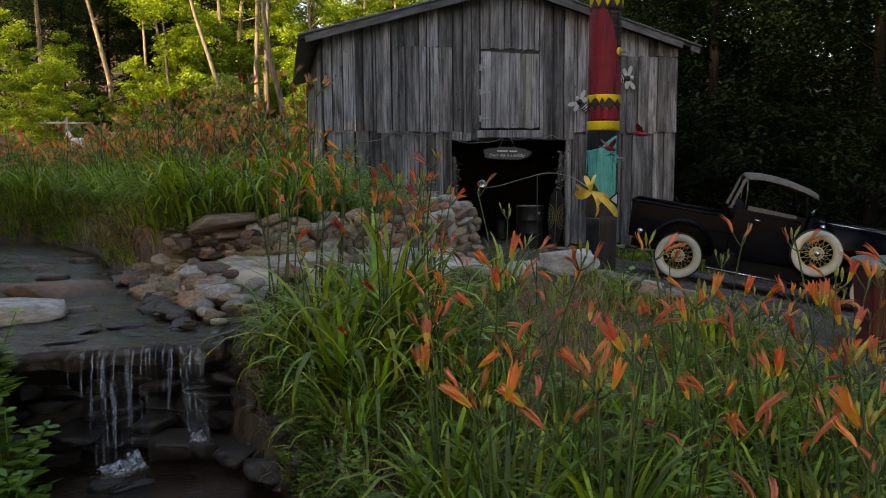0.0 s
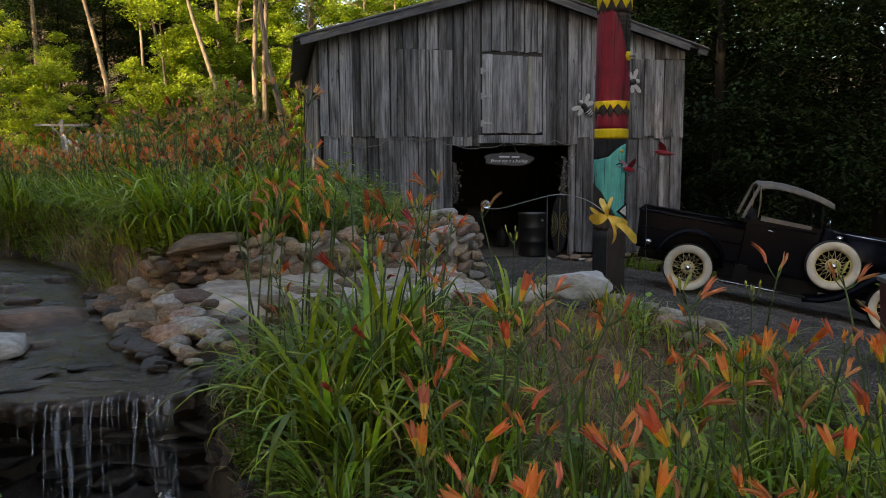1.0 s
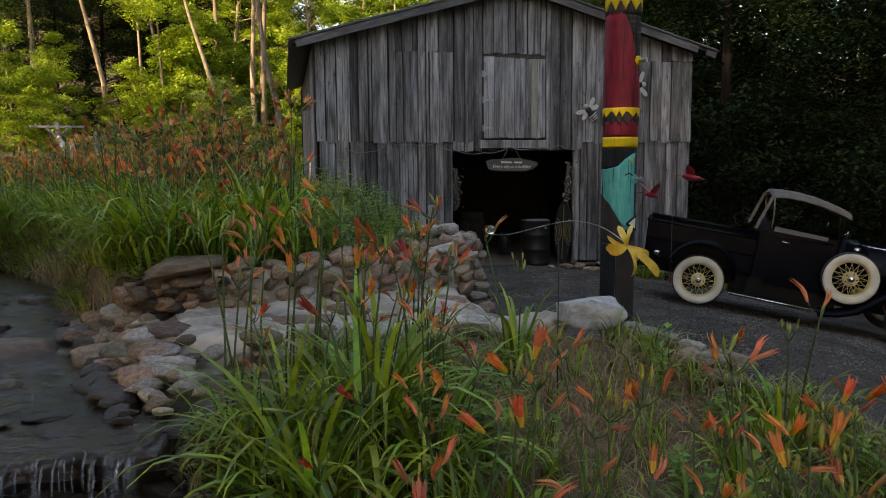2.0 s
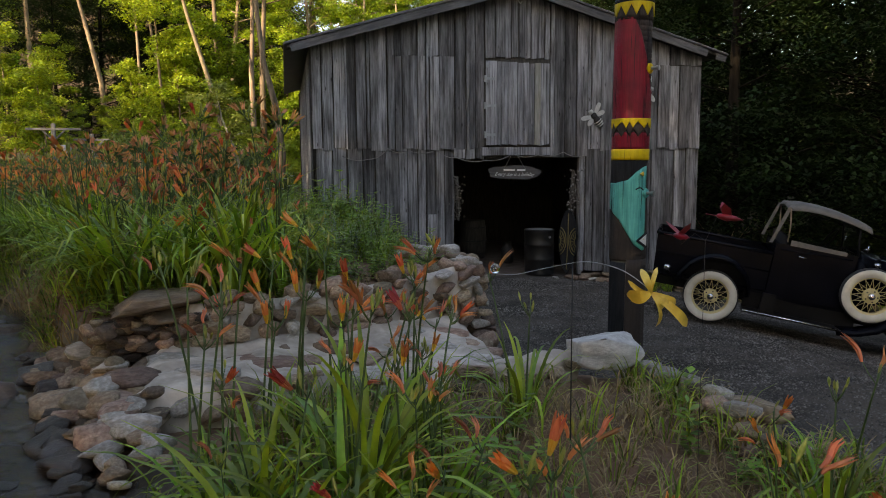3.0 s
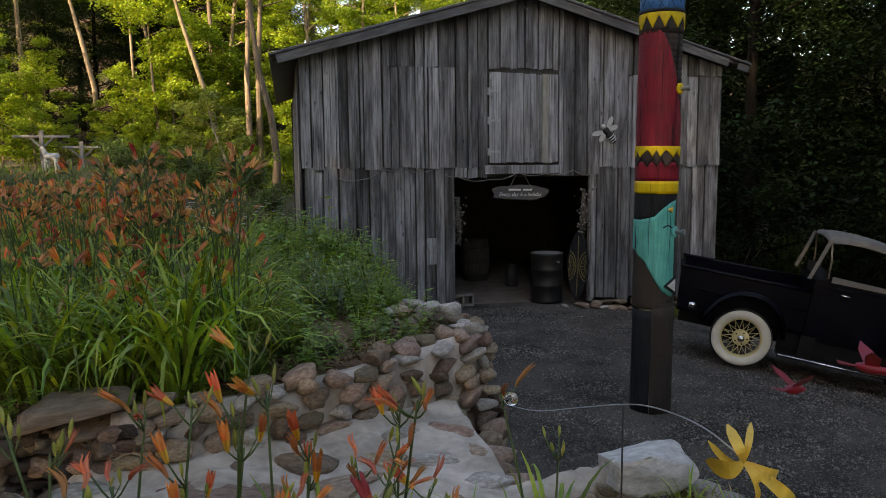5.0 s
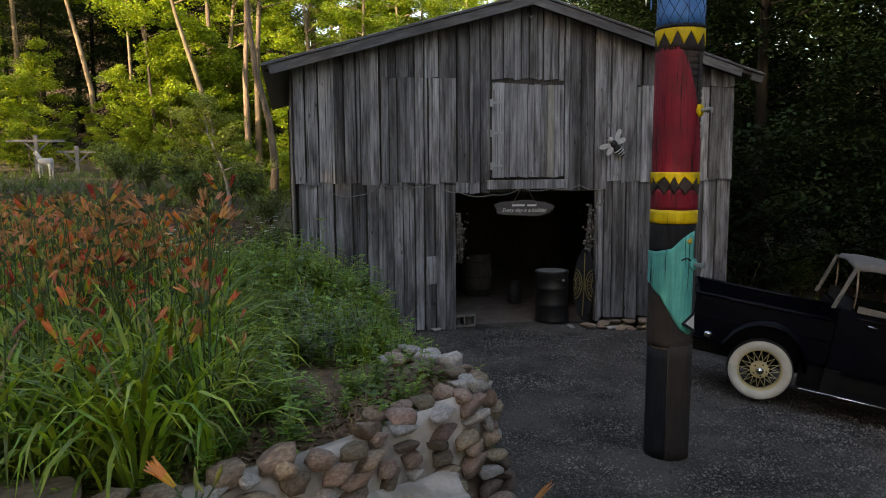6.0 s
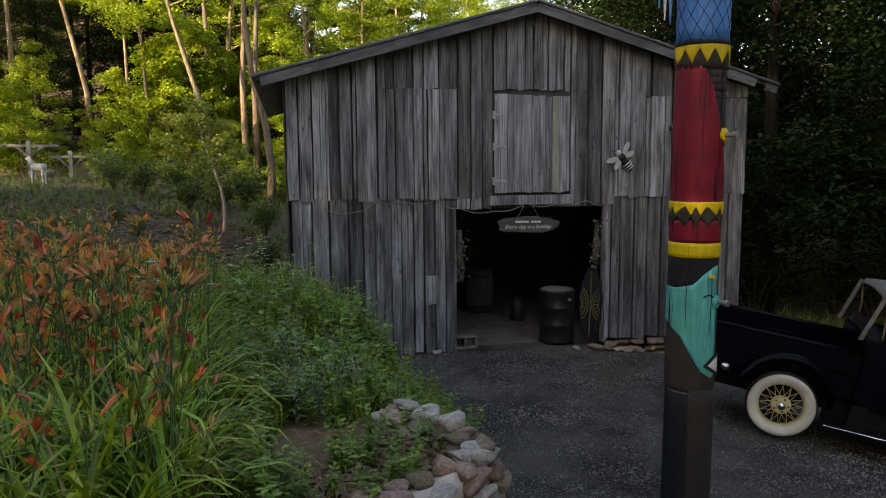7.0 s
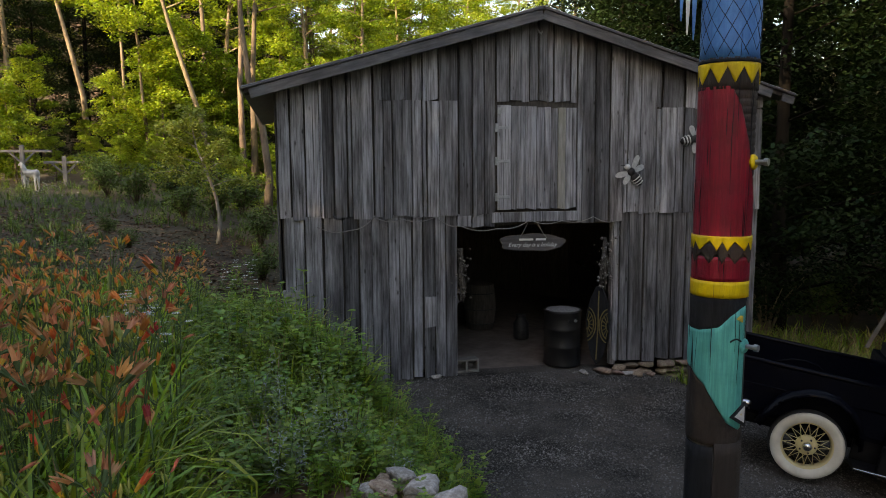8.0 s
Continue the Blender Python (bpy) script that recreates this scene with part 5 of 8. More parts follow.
# drying cracks down the painted log
_rc = random.Random(4)
for k in range(26):
    ph, z, ln = _rc.uniform(-80, 62), _rc.uniform(1.3, 3.5), _rc.uniform(0.18, 0.8)
    if 2.1 < z + ln * 0.5 < 2.62 and ln > 0.3:
        ln = 0.2
    path = []
    for i in range(9):
        zz = z + ln * i / 8
        a = radians(FACING + ph + 3.5 * noise.noise((k * 3.3, zz * 3, 0)))
        path.append(((TR + 0.0115) * math.cos(a), (TR + 0.0115) * math.sin(a), zz))
    part("crack", mesh_of("crack", *tube(path, [0.0004 + 0.0028 * math.sin(math.pi * i / 8) for i in range(9)], 5), M_BLACKPAINT, True), totem)
# blue wing held out to the side
wing_dir = radians(FACING - 92)
wing = empty("wing")
wing.parent = totem
for k in range(6):
    u, top = 0.05 + 0.045 * k, 5.2
    low = (4.02, 4.06, 4.16, 4.30, 4.46, 4.64)[k]
    secs = []
    for i in range(8):
        t = i / 7
        z = top + (low - top) * t
        w = 0.022 * (1 - 0.8 * t ** 4)
        ox = TR + 0.01 + u
        secs.append([(ox - w, -0.014, z), (ox, -0.022, z), (ox + w, -0.014, z), (ox + w, 0.014, z), (ox - w, 0.014, z)])
    part("feather", mesh_of("feather", *loft(secs), M_BLUE if k % 2 == 0 else M_WHITEPAINT, False), wing, pose(0, 0, 0, 0, 0, math.degrees(wing_dir)))
# eyes: rings with bolts
for ph, z, mat, ln in ((64, 3.13, M_YELLOW, 0.09), (62, 1.79, M_TURQ, 0.09)):
    a = radians(FACING + ph)
    eye = empty("eye", Matrix.Translation((TR * math.cos(a), TR * math.sin(a), z)) @ pose(0, 0, 0, 0, 90, FACING + ph))
    eye.parent = totem
    part("ring", mesh_of("ring", *lathe([(0.001, 0.0), (0.055, 0.0), (0.055, 0.02), (0.045, 0.03), (0.001, 0.03)], 20), mat, True), eye)
    part("bolt", mesh_of("bolt", *lathe([(0.018, 0.03), (0.018, ln), (0.027, ln), (0.027, ln + 0.03), (0.001, ln + 0.03)], 12), M_STEEL), eye, None, "grey steel bolt")
# brow, nostril mark and beak
a = radians(FACING + 42)
part("brow", mesh_of("brow", *tube([(TR * 1.06 * math.cos(radians(FACING + p)), TR * 1.06 * math.sin(radians(FACING + p)), 1.83 + 0.02 * math.sin((p - 24) * 0.12)) for p in range(24, 52, 3)], 0.007, 6), M_BLACKPAINT, True), totem)
beak = empty("beak")
beak.parent = totem
for ph, z, mat, s in ((47, 1.27, M_BLACKPAINT, 0.075), (49, 1.275, M_WHITEPAINT, 0.05), (57, 1.285, M_PETAL_Y, 0.03), (40, 2.0, M_PETAL_Y, 0.02)):
    a = radians(FACING + ph)
    c = Vector(((TR + 0.014) * math.cos(a), (TR + 0.014) * math.sin(a), z))
    e = Vector((-math.sin(a), math.cos(a), 0))
    o = Vector((math.cos(a), math.sin(a), 0)) * (0.02 if mat is M_BLACKPAINT else 0.026)
    up = Vector((0, 0, 1))
    tri = [c - e * s, c + e * s - up * s * 1.2, c + e * s + up * s * 1.3]
    part("beak_piece" if z < 1.9 else "mark", mesh_of("beak_piece", *loft([tri, [t + o for t in tri]]), mat), beak)

# ---- pickup car ----
car = empty("pickup_truck")
car.matrix_basis = Matrix.Translation((5.897, 10.389, 0.31)) @ pose(0, 0, 0, 0, 0, -30.9) @ pose(0, 0, 0, 0, 9.97, 0) @ pose(0, 0.73, 0)
tagged(car, "vintage black roadster pickup with whitewall wire wheels", "car")


def wheel(parent, at, spare=False):
    w = empty("spare_wheel" if spare else "wheel", pose(*at))
    w.parent = parent
    R = 0.36
    tyre = [(0.262, -0.055), (0.30, -0.066), (0.335, -0.06), (0.352, -0.045), (R, -0.02), (R, 0.02), (0.352, 0.045), (0.335, 0.06), (0.30, 0.066), (0.262, 0.055)]
    part("tyre", mesh_of("tyre", *lathe(tyre, 48, "y"), M_RUBBER, True), w, None, "black rubber tyre")
    part("whitewall", mesh_of("whitewall", *lathe([(0.243, -0.050), (0.262, -0.062), (0.30, -0.072), (0.330, -0.067), (0.342, -0.056), (0.338, -0.050)], 48, "y"), M_WHITEWALL, True), w, None, "cream whitewall")
    part("rim", mesh_of("rim", *lathe([(0.243, -0.052), (0.230, -0.046), (0.224, -0.03), (0.218, 0.0), (0.224, 0.04), (0.243, 0.05)], 40, "y"), M_CREAM, True), w)
    hub = part("hub", mesh_of("hub", *lathe([(0.10, 0.0), (0.10, -0.035), (0.094, -0.052), (0.075, -0.058), (0.05, -0.06), (0.001, -0.06)], 28, "y"), M_CREAM, True), w)
    part("hub_cap", mesh_of("hub_cap", *lathe([(0.046, -0.055), (0.045, -0.085), (0.038, -0.10), (0.022, -0.108), (0.001, -0.11)], 20, "y"), M_CHROME, True), hub, None, "chrome hub cap")
    for k in range(5):
        t = 2 * math.pi * k / 5
        part("lug_nut", mesh_of("lug_nut", *lathe([(0.010, -0.05), (0.010, -0.066), (0.001, -0.066)], 6, "y"), M_IRON), hub, pose(0.072 * math.cos(t), 0, 0.072 * math.sin(t)))
    pieces = []
    for k in range(32):
        t = 2 * math.pi * k / 32
        u = t + (0.30 if k % 2 else -0.30)
        y0 = -0.05 if k % 4 < 2 else -0.01
        pieces.append(tube([(0.092 * math.cos(t), y0, 0.092 * math.sin(t)), (0.225 * math.cos(u), -0.02, 0.225 * math.sin(u))], 0.0036, 5))
    part("spokes", mesh_of("spokes", *join(*pieces), M_CREAM, True), w, None, "cream wire spokes")
    part("brake_drum", mesh_of("brake_drum", *lathe([(0.14, 0.01), (0.14, 0.06), (0.001, 0.06)], 24, "y"), M_BLACKTRIM), w)
    return w


for x in (0.0, 2.76):
    wheel(car, (x, -0.73 + 0.07, 0))
    far = wheel(car, (x, 0.73 - 0.07, 0))
    far.matrix_basis = pose(x, 0.66, 0, 0, 0, 180)
wheel(car, (1.885, -0.64, 0.42), True)


def carpart(name, v, f, mat=M_ENAMEL, smooth=True, parent=None, label=""):
    return part(name, mesh_of(name, v, f, mat, smooth), parent or car, None, label)


# cargo bed: hollow box with a rolled rim and a belt moulding
bed = empty("cargo_bed")
bed.parent = car
w = 0.58
for y in (-w, w):
    carpart("side_panel", *loft([[(-0.78, y - 0.015, 0.16), (-0.78, y + 0.015, 0.16), (-0.82, y + 0.015, 0.70), (-0.82, y - 0.015, 0.70)], [(0.66, y - 0.015, 0.16), (0.66, y + 0.015, 0.16), (0.66, y + 0.015, 0.70), (0.66, y - 0.015, 0.70)]]), smooth=False, parent=bed)
    carpart("rim", *tube([(-0.83, y, 0.715), (-0.4, y, 0.717), (0.2, y, 0.717), (0.67, y, 0.715)], 0.026, 8), parent=bed)
    s = -1 if y < 0 else 1
    carpart("moulding", *tube([(-0.80, y + s * 0.016, 0.47), (0.66, y + s * 0.016, 0.47)], 0.011, 6), parent=bed)
    carpart("lower_moulding", *tube([(-0.79, y + s * 0.016, 0.2), (0.66, y + s * 0.016, 0.2)], 0.011, 6), parent=bed)
carpart("tailgate", *loft([[(-0.80, -w, 0.16), (-0.77, -w, 0.16), (-0.80, -w, 0.70), (-0.84, -w, 0.70)], [(-0.80, w, 0.16), (-0.77, w, 0.16), (-0.80, w, 0.70), (-0.84, w, 0.70)]]), smooth=False, parent=bed)
carpart("tailgate_rim", *tube([(-0.835, -w, 0.715), (-0.835, w, 0.715)], 0.024, 8), parent=bed)
carpart("front_panel", *loft([[(0.64, -w, 0.16), (0.66, -w, 0.16), (0.66, -w, 0.70), (0.64, -w, 0.70)], [(0.64, w, 0.16), (0.66, w, 0.16), (0.66, w, 0.70), (0.64, w, 0.70)]]), smooth=False, parent=bed)
carpart("bed_floor", *loft([[(-0.79, -w, 0.20), (0.65, -w, 0.20), (0.65, -w, 0.23), (-0.79, -w, 0.23)], [(-0.79, w, 0.20), (0.65, w, 0.20), (0.65, w, 0.23), (-0.79, w, 0.23)]]), M_DARKWOOD, False, parent=bed)
carpart("frame", *loft([[(-0.75, -0.35, -0.02), (2.95, -0.35, -0.02), (2.95, -0.35, 0.10), (-0.75, -0.35, 0.10)], [(-0.75, 0.35, -0.02), (2.95, 0.35, -0.02), (2.95, 0.35, 0.10), (-0.75, 0.35, 0.10)]]), M_BLACKTRIM, False)


def fender(name, pts, y0, y1, crown=0.035, lip=0.04, label=""):
    """A wing swept along its side line, arched across, with a turned-down outer lip."""
    secs = []
    n = len(pts)
    for i, (x, z) in enumerate(pts):
        a, b = pts[max(0, i - 1)], pts[min(n - 1, i + 1)]
        d = Vector((b[0] - a[0], b[1] - a[1])).normalized()
        nx, nz = -d.y, d.x
        row = []
        for j in range(9):
            t = j / 8
            h = crown * math.sin(math.pi * min(1, t * 1.0)) - (lip if j == 0 else lip * 0.35 if j == 1 else 0)
            row.append((x + nx * h, y0 + (y1 - y0) * (t if j else 0.0), z + nz * h))
        back = [(x + nx * (q_h), q[1], z + nz * (q_h)) for q, q_h in ((row[8], -0.012), (row[4], crown - 0.02), (row[0], -lip))]
        secs.append(row + back)
    return carpart(name, *loft(secs), label=label)


arch = [(0.455, 0.10), (0.44, 0.24), (0.39, 0.36), (0.30, 0.46), (0.18, 0.535), (0.04, 0.565), (-0.10, 0.55), (-0.24, 0.49), (-0.35, 0.40), (-0.44, 0.26), (-0.50, 0.12)][::-1]
for s in (-1, 1):
    fender("rear_fender", arch, s * 0.80, s * 0.56, 0.03, 0.035)
    front = [(1.58, -0.10), (1.82, -0.06), (2.02, 0.02), (2.19, 0.16), (2.34, 0.31), (2.48, 0.42), (2.64, 0.475), (2.80, 0.47), (2.95, 0.42), (3.08, 0.32), (3.18, 0.18)]
    fender("front_fender", front, s * 0.80, s * 0.45, 0.04, 0.05)
    carpart("running_board", *loft([[(0.42, s * 0.54, -0.10), (0.42, s * 0.79, -0.10), (0.42, s * 0.79, -0.065), (0.42, s * 0.54, -0.065)], [(1.60, s * 0.54, -0.10), (1.60, s * 0.79, -0.10), (1.60, s * 0.79, -0.065), (1.60, s * 0.54, -0.065)]]), M_BLACKTRIM, False)
    carpart("running_board_trim", *tube([(0.42, s * 0.795, -0.078), (1.62, s * 0.795, -0.078)], 0.012, 6), M_CHROME, label="bright metal trim strip")
    carpart("splash_apron", *loft([[(0.42, s * 0.53, -0.07), (0.42, s * 0.55, -0.07), (0.42, s * 0.55, 0.16), (0.42, s * 0.53, 0.16)], [(1.8, s * 0.53, -0.07), (1.8, s * 0.55, -0.07), (1.8, s * 0.55, 0.16), (1.8, s * 0.53, 0.16)]]), M_BLACKTRIM, smooth=False)

# cab body with door, cowl, hood
def hoop(x, half, z0, z1, top_in=0.0, round_=0.0):
    pts = [(x, -half, z0), (x, -half - 0.012, (z0 + z1) / 2), (x, -half + top_in, z1)]
    for k in range(1, 6):
        t = k / 6
        pts.append((x, (-half + top_in) * (1 - 2 * t), z1 + round_ * math.sin(math.pi * t)))
    return pts + [(x, half - top_in, z1), (x, half + 0.012, (z0 + z1) / 2), (x, half, z0)]


carpart("cab_body", *loft([hoop(0.67, 0.582, 0.14, 0.86), hoop(0.95, 0.585, 0.12, 0.875), hoop(1.3, 0.585, 0.12, 0.875), hoop(1.66, 0.55, 0.12, 0.89)]), smooth=False)
carpart("cowl", *loft([hoop(1.66, 0.55, 0.12, 0.87, 0.10, 0.06), hoop(1.80, 0.50, 0.12, 0.86, 0.12, 0.06), hoop(1.98, 0.42, 0.12, 0.86, 0.12, 0.05)]))
hood = carpart("hood", *loft([hoop(1.985, 0.41, 0.30, 0.855, 0.10, 0.05), hoop(2.4, 0.36, 0.28, 0.85, 0.09, 0.05), hoop(2.92, 0.29, 0.24, 0.84, 0.08, 0.05)]))
for s in (-1, 1):
    carpart("hood_moulding", *tube([(1.98, s * 0.335, 0.865), (2.45, s * 0.285, 0.86), (2.92, s * 0.215, 0.85)], 0.009, 6), M_CHROME, parent=hood)
    for k in range(12):
        carpart("louvre", *tube([(2.12 + 0.055 * k, s * (0.425 - 0.0084 * 6 - 0.0075 * k), 0.42), (2.12 + 0.055 * k, s * (0.425 - 0.0084 * 6 - 0.0075 * k), 0.66)], 0.008, 5), M_ENAMEL, parent=hood)
    carpart("quarter_panel", *loft([[(0.672, s * 0.585, 0.14), (0.672, s * 0.604, 0.14), (0.672, s * 0.604, 0.86), (0.672, s * 0.585, 0.86)], [(0.894, s * 0.585, 0.14), (0.894, s * 0.604, 0.14), (0.894, s * 0.604, 0.86), (0.894, s * 0.585, 0.86)]]), smooth=False)
    door = carpart("door", *loft([[(0.90, s * 0.590, 0.17), (0.90, s * 0.606, 0.17), (0.90, s * 0.606, 0.86), (0.90, s * 0.590, 0.86)], [(1.58, s * 0.585, 0.17), (1.58, s * 0.60, 0.17), (1.58, s * 0.60, 0.86), (1.58, s * 0.585, 0.86)]]), smooth=False)
    carpart("door_handle", *tube([(0.97, s * 0.61, 0.745), (0.97, s * 0.645, 0.745), (1.06, s * 0.65, 0.74)], [0.012, 0.012, 0.009], 8), M_CHROME, parent=door, label="chrome door handle")
    carpart("belt_moulding", *tube([(0.68, s * 0.592, 0.80), (1.0, s * 0.615, 0.80), (1.6, s * 0.60, 0.82)], 0.010, 6))
    if s < 0:
        carpart("sill_pad", *loft([[(0.84, s * 0.575, 0.865), (0.84, s * 0.615, 0.865), (0.84, s * 0.61, 0.935), (0.84, s * 0.58, 0.935)], [(1.52, s * 0.565, 0.855), (1.52, s * 0.605, 0.855), (1.52, s * 0.60, 0.905), (1.52, s * 0.57, 0.905)]]), M_CANVAS, False, label="tan canvas sill pad")
    # windscreen post, folding top irons
    carpart("windscreen_post", *tube([(1.66, s * 0.53, 0.86), (1.61, s * 0.53, 1.24)], 0.016, 8), M_BLACKTRIM)
    carpart("top_iron", *loft([[(x - 0.022, s * 0.57, z), (x + 0.022, s * 0.57, z), (x + 0.022, s * 0.585, z), (x - 0.022, s * 0.585, z)] for x, z in ((0.60, 0.86), (0.665, 1.10), (0.735, 1.36))]), M_CANVAS, False, label="tan canvas strap of the folding top")
    carpart("top_brace", *tube([(0.80, s * 0.575, 0.90), (0.79, s * 0.575, 1.10), (0.75, s * 0.57, 1.34)], 0.011, 6), M_SANDSTONE, label="bare wooden top bow")
    carpart("mirror", *lathe([(0.001, 0), (0.05, 0.0), (0.05, 0.012), (0.001, 0.02)], 18, "x"), M_CHROME).matrix_basis = pose(1.70, s * 0.70, 1.0)
    carpart("mirror_arm", *tube([(1.65, s * 0.54, 0.95), (1.70, s * 0.69, 1.0)], 0.006, 6), M_CHROME)
    carpart("cowl_lamp", *lathe([(0.001, -0.05), (0.03, -0.04), (0.04, 0.0), (0.035, 0.03), (0.001, 0.04)], 14, "x"), M_CHROME).matrix_basis = pose(1.92, s * 0.47, 0.80)
    lamp = carpart("headlight", *lathe([(0.001, -0.12), (0.05, -0.10), (0.095, -0.03), (0.11, 0.02), (0.11, 0.05), (0.001, 0.06)], 24, "x"), M_CHROME)
    lamp.matrix_basis = pose(2.98, s * 0.40, 0.62)
    tail = carpart("tail_lamp", *lathe([(0.001, -0.05), (0.035, -0.045), (0.045, 0.0), (0.03, 0.04), (0.001, 0.05)], 14, "x"), M_CHROME, label="small chrome tail lamp")
    tail.matrix_basis = pose(-0.62, s * 0.66, 0.27)
    carpart("tail_lamp_arm", *tube([(-0.58, s * 0.60, 0.2), (-0.62, s * 0.66, 0.27)], 0.009, 6), M_BLACKTRIM)
    carpart("mud_flap", *loft([[(0.62, s * 0.72, -0.08), (0.80, s * 0.72, -0.08), (0.80, s * 0.79, -0.08), (0.62, s * 0.79, -0.08)], [(0.63, s * 0.73, 0.20), (0.79, s * 0.73, 0.20), (0.79, s * 0.78, 0.20), (0.63, s * 0.78, 0.20)]]), M_BLACKTRIM, False, label="dark step box on the running board")
carpart("windscreen_frame", *tube([(1.66, -0.52, 0.88), (1.61, -0.52, 1.25), (1.61, 0.52, 1.25), (1.66, 0.52, 0.88)], 0.013, 8, True), M_BLACKTRIM)
pane = carpart("windscreen", *loft([[(1.66, -0.51, 0.89), (1.61, -0.51, 1.24), (1.614, -0.51, 1.24), (1.664, -0.51, 0.89)], [(1.66, 0.51, 0.89), (1.61, 0.51, 1.24), (1.614, 0.51, 1.24), (1.664, 0.51, 0.89)]]), M_GLASS, False)
pane.visible_shadow = False
# canvas top
top_line = [(0.72, 1.33, 0.56), (0.745, 1.37, 0.575), (0.92, 1.39, 0.585), (1.12, 1.385, 0.585), (1.32, 1.36, 0.585), (1.50, 1.32, 0.58), (1.66, 1.275, 0.57), (1.76, 1.235, 0.56)]
secs = []
for x, z, half in top_line:
    row = []
    for k in range(11):
        t = k / 10
        y = -half + 2 * half * t
        row.append((x, y, z + 0.05 * math.sin(math.pi * t) ** 0.6 - (0.05 if k in (0, 10) else 0)))
    low = [(x, q[1] * 0.985, q[2] - (0.02 if k not in (0, 10) else 0.004)) for k, q in enumerate(row)]
    secs.append(row + low[::-1])
carpart("canvas_top", *loft(secs), M_CANVAS, label="faded grey-tan canvas top")
carpart("seat_back", *loft([[(0.74, -0.5, 0.5), (0.92, -0.5, 0.5), (0.80, -0.5, 0.98), (0.72, -0.5, 0.98)], [(0.74, 0.5, 0.5), (0.92, 0.5, 0.5), (0.80, 0.5, 0.98), (0.72, 0.5, 0.98)]]), M_BLACKTRIM)
wheel_ring = [(1.42 + 0.20 * math.cos(t) * 0.45, -0.26 + 0.20 * math.sin(t), 0.98 + 0.20 * math.cos(t) * 0.85) for t in np.linspace(0, 2 * math.pi, 25)[:-1]]
carpart("steering_wheel", *tube([(x, -y, z) for x, y, z in wheel_ring], 0.012, 6, True), M_BLACKTRIM)
carpart("radiator_shell", *loft([hoop(2.92, 0.30, 0.10, 0.86, 0.06, 0.05), hoop(3.0, 0.30, 0.10, 0.86, 0.06, 0.05)]), M_CHROME)
carpart("front_bumper", *tube([(3.2, -0.78, 0.12), (3.26, -0.4, 0.12), (3.28, 0, 0.12), (3.26, 0.4, 0.12), (3.2, 0.78, 0.12)], 0.03, 8), M_CHROME)
carpart("axle", *join(tube([(0, -0.6, 0), (0, 0.6, 0)], 0.05, 8), tube([(2.76, -0.6, 0), (2.76, 0.6, 0)], 0.035, 8)), M_BLACKTRIM)

# ---- things in and on the barn ----
drum = empty("steel_drum", pose(5.06, 14.88, 0.0))
tagged(drum, "black steel drum with lid standing in the doorway", "drum")
prof = [(0.001, 0.0), (0.285, 0.0), (0.292, 0.02), (0.285, 0.04), (0.285, 0.28), (0.296, 0.30), (0.285, 0.32), (0.285, 0.56), (0.296, 0.58), (0.285, 0.60), (0.285, 0.82), (0.296, 0.845), (0.285, 0.87), (0.272, 0.855), (0.001, 0.855)]
part("barrel", mesh_of("barrel", *lathe(prof, 40), M_DRUM, True), drum)
part("lid", mesh_of("lid", *lathe([(0.001, 0.857), (0.25, 0.857), (0.255, 0.868), (0.001, 0.868)], 32), M_LOGEND), drum, None, "dusty grey drum lid")
for dx in (-0.01, 0.09):
    part("bung", mesh_of("bung", *lathe([(0.024, 0), (0.024, -0.012), (0.001, -0.014)], 14, "y"), M_LOGEND if dx > 0 else M_DRUM), drum, pose(dx + 0.02, -0.279, 0.73))

# concrete darkened in colour for the doorway's shade
M_BLOCK = surface("shade_dark_concrete", (0.13, 0.12, 0.105), (0.24, 0.225, 0.20), 8, 0.95, patch=(0.10, 0.085, 0.07), patch_amount=0.5, bump=0.6)
cblock = empty("cinder_block", pose(3.47, 14.80, 0.0, 0, 0, 4))
tagged(cblock, "grey hollow cinder block on the dirt floor", "cinder block")
bm = block_bm(0.39, 0.03, 0.19, 0.004, (0, -0.085, 0.095))
block_bm(0.39, 0.03, 0.19, 0.004, (0, 0.085, 0.095), bm)
for x in (-0.18, 0.0, 0.18):
    block_bm(0.03, 0.14, 0.19, 0.003, (x, 0, 0.095), bm)
block_bm(0.36, 0.02, 0.02, 0.002, (0, 0, 0.01), bm)
cblock_body = part("shell", from_bm("shell", bm, M_BLOCK), cblock, pose(0, 0, 0.1, 90, 0, 0) @ pose(0, 0, -0.095))

sign = empty("hanging_sign", pose(4.47, 14.62, 1.96, 0, 1, 0))
tagged(sign, "oval stained wooden sign with white script hung in the doorway", "sign")
out = []
for k in range(40):
    t = 2 * math.pi * k / 40
    r = 1 + 0.05 * math.sin(5 * t + 1) + 0.03 * math.sin(9 * t)
    out.append((0.50 * r * math.copysign(abs(math.cos(t)) ** 0.8, math.cos(t)), 0.125 * r * math.copysign(abs(math.sin(t)) ** 0.75, math.sin(t))))
part("board", mesh_of("board", *loft([[(x, -0.012, z) for x, z in out], [(x, 0.012, z) for x, z in out]]), M_SIGN), sign)
for s in (-1, 1):
    part("hanger", mesh_of("hanger", *tube([(s * 0.22, -0.014, 0.06), (s * 0.16, -0.016, 0.14), (s * 0.07, 0.0, 0.30)], 0.006, 6), M_ROPE, True), sign)


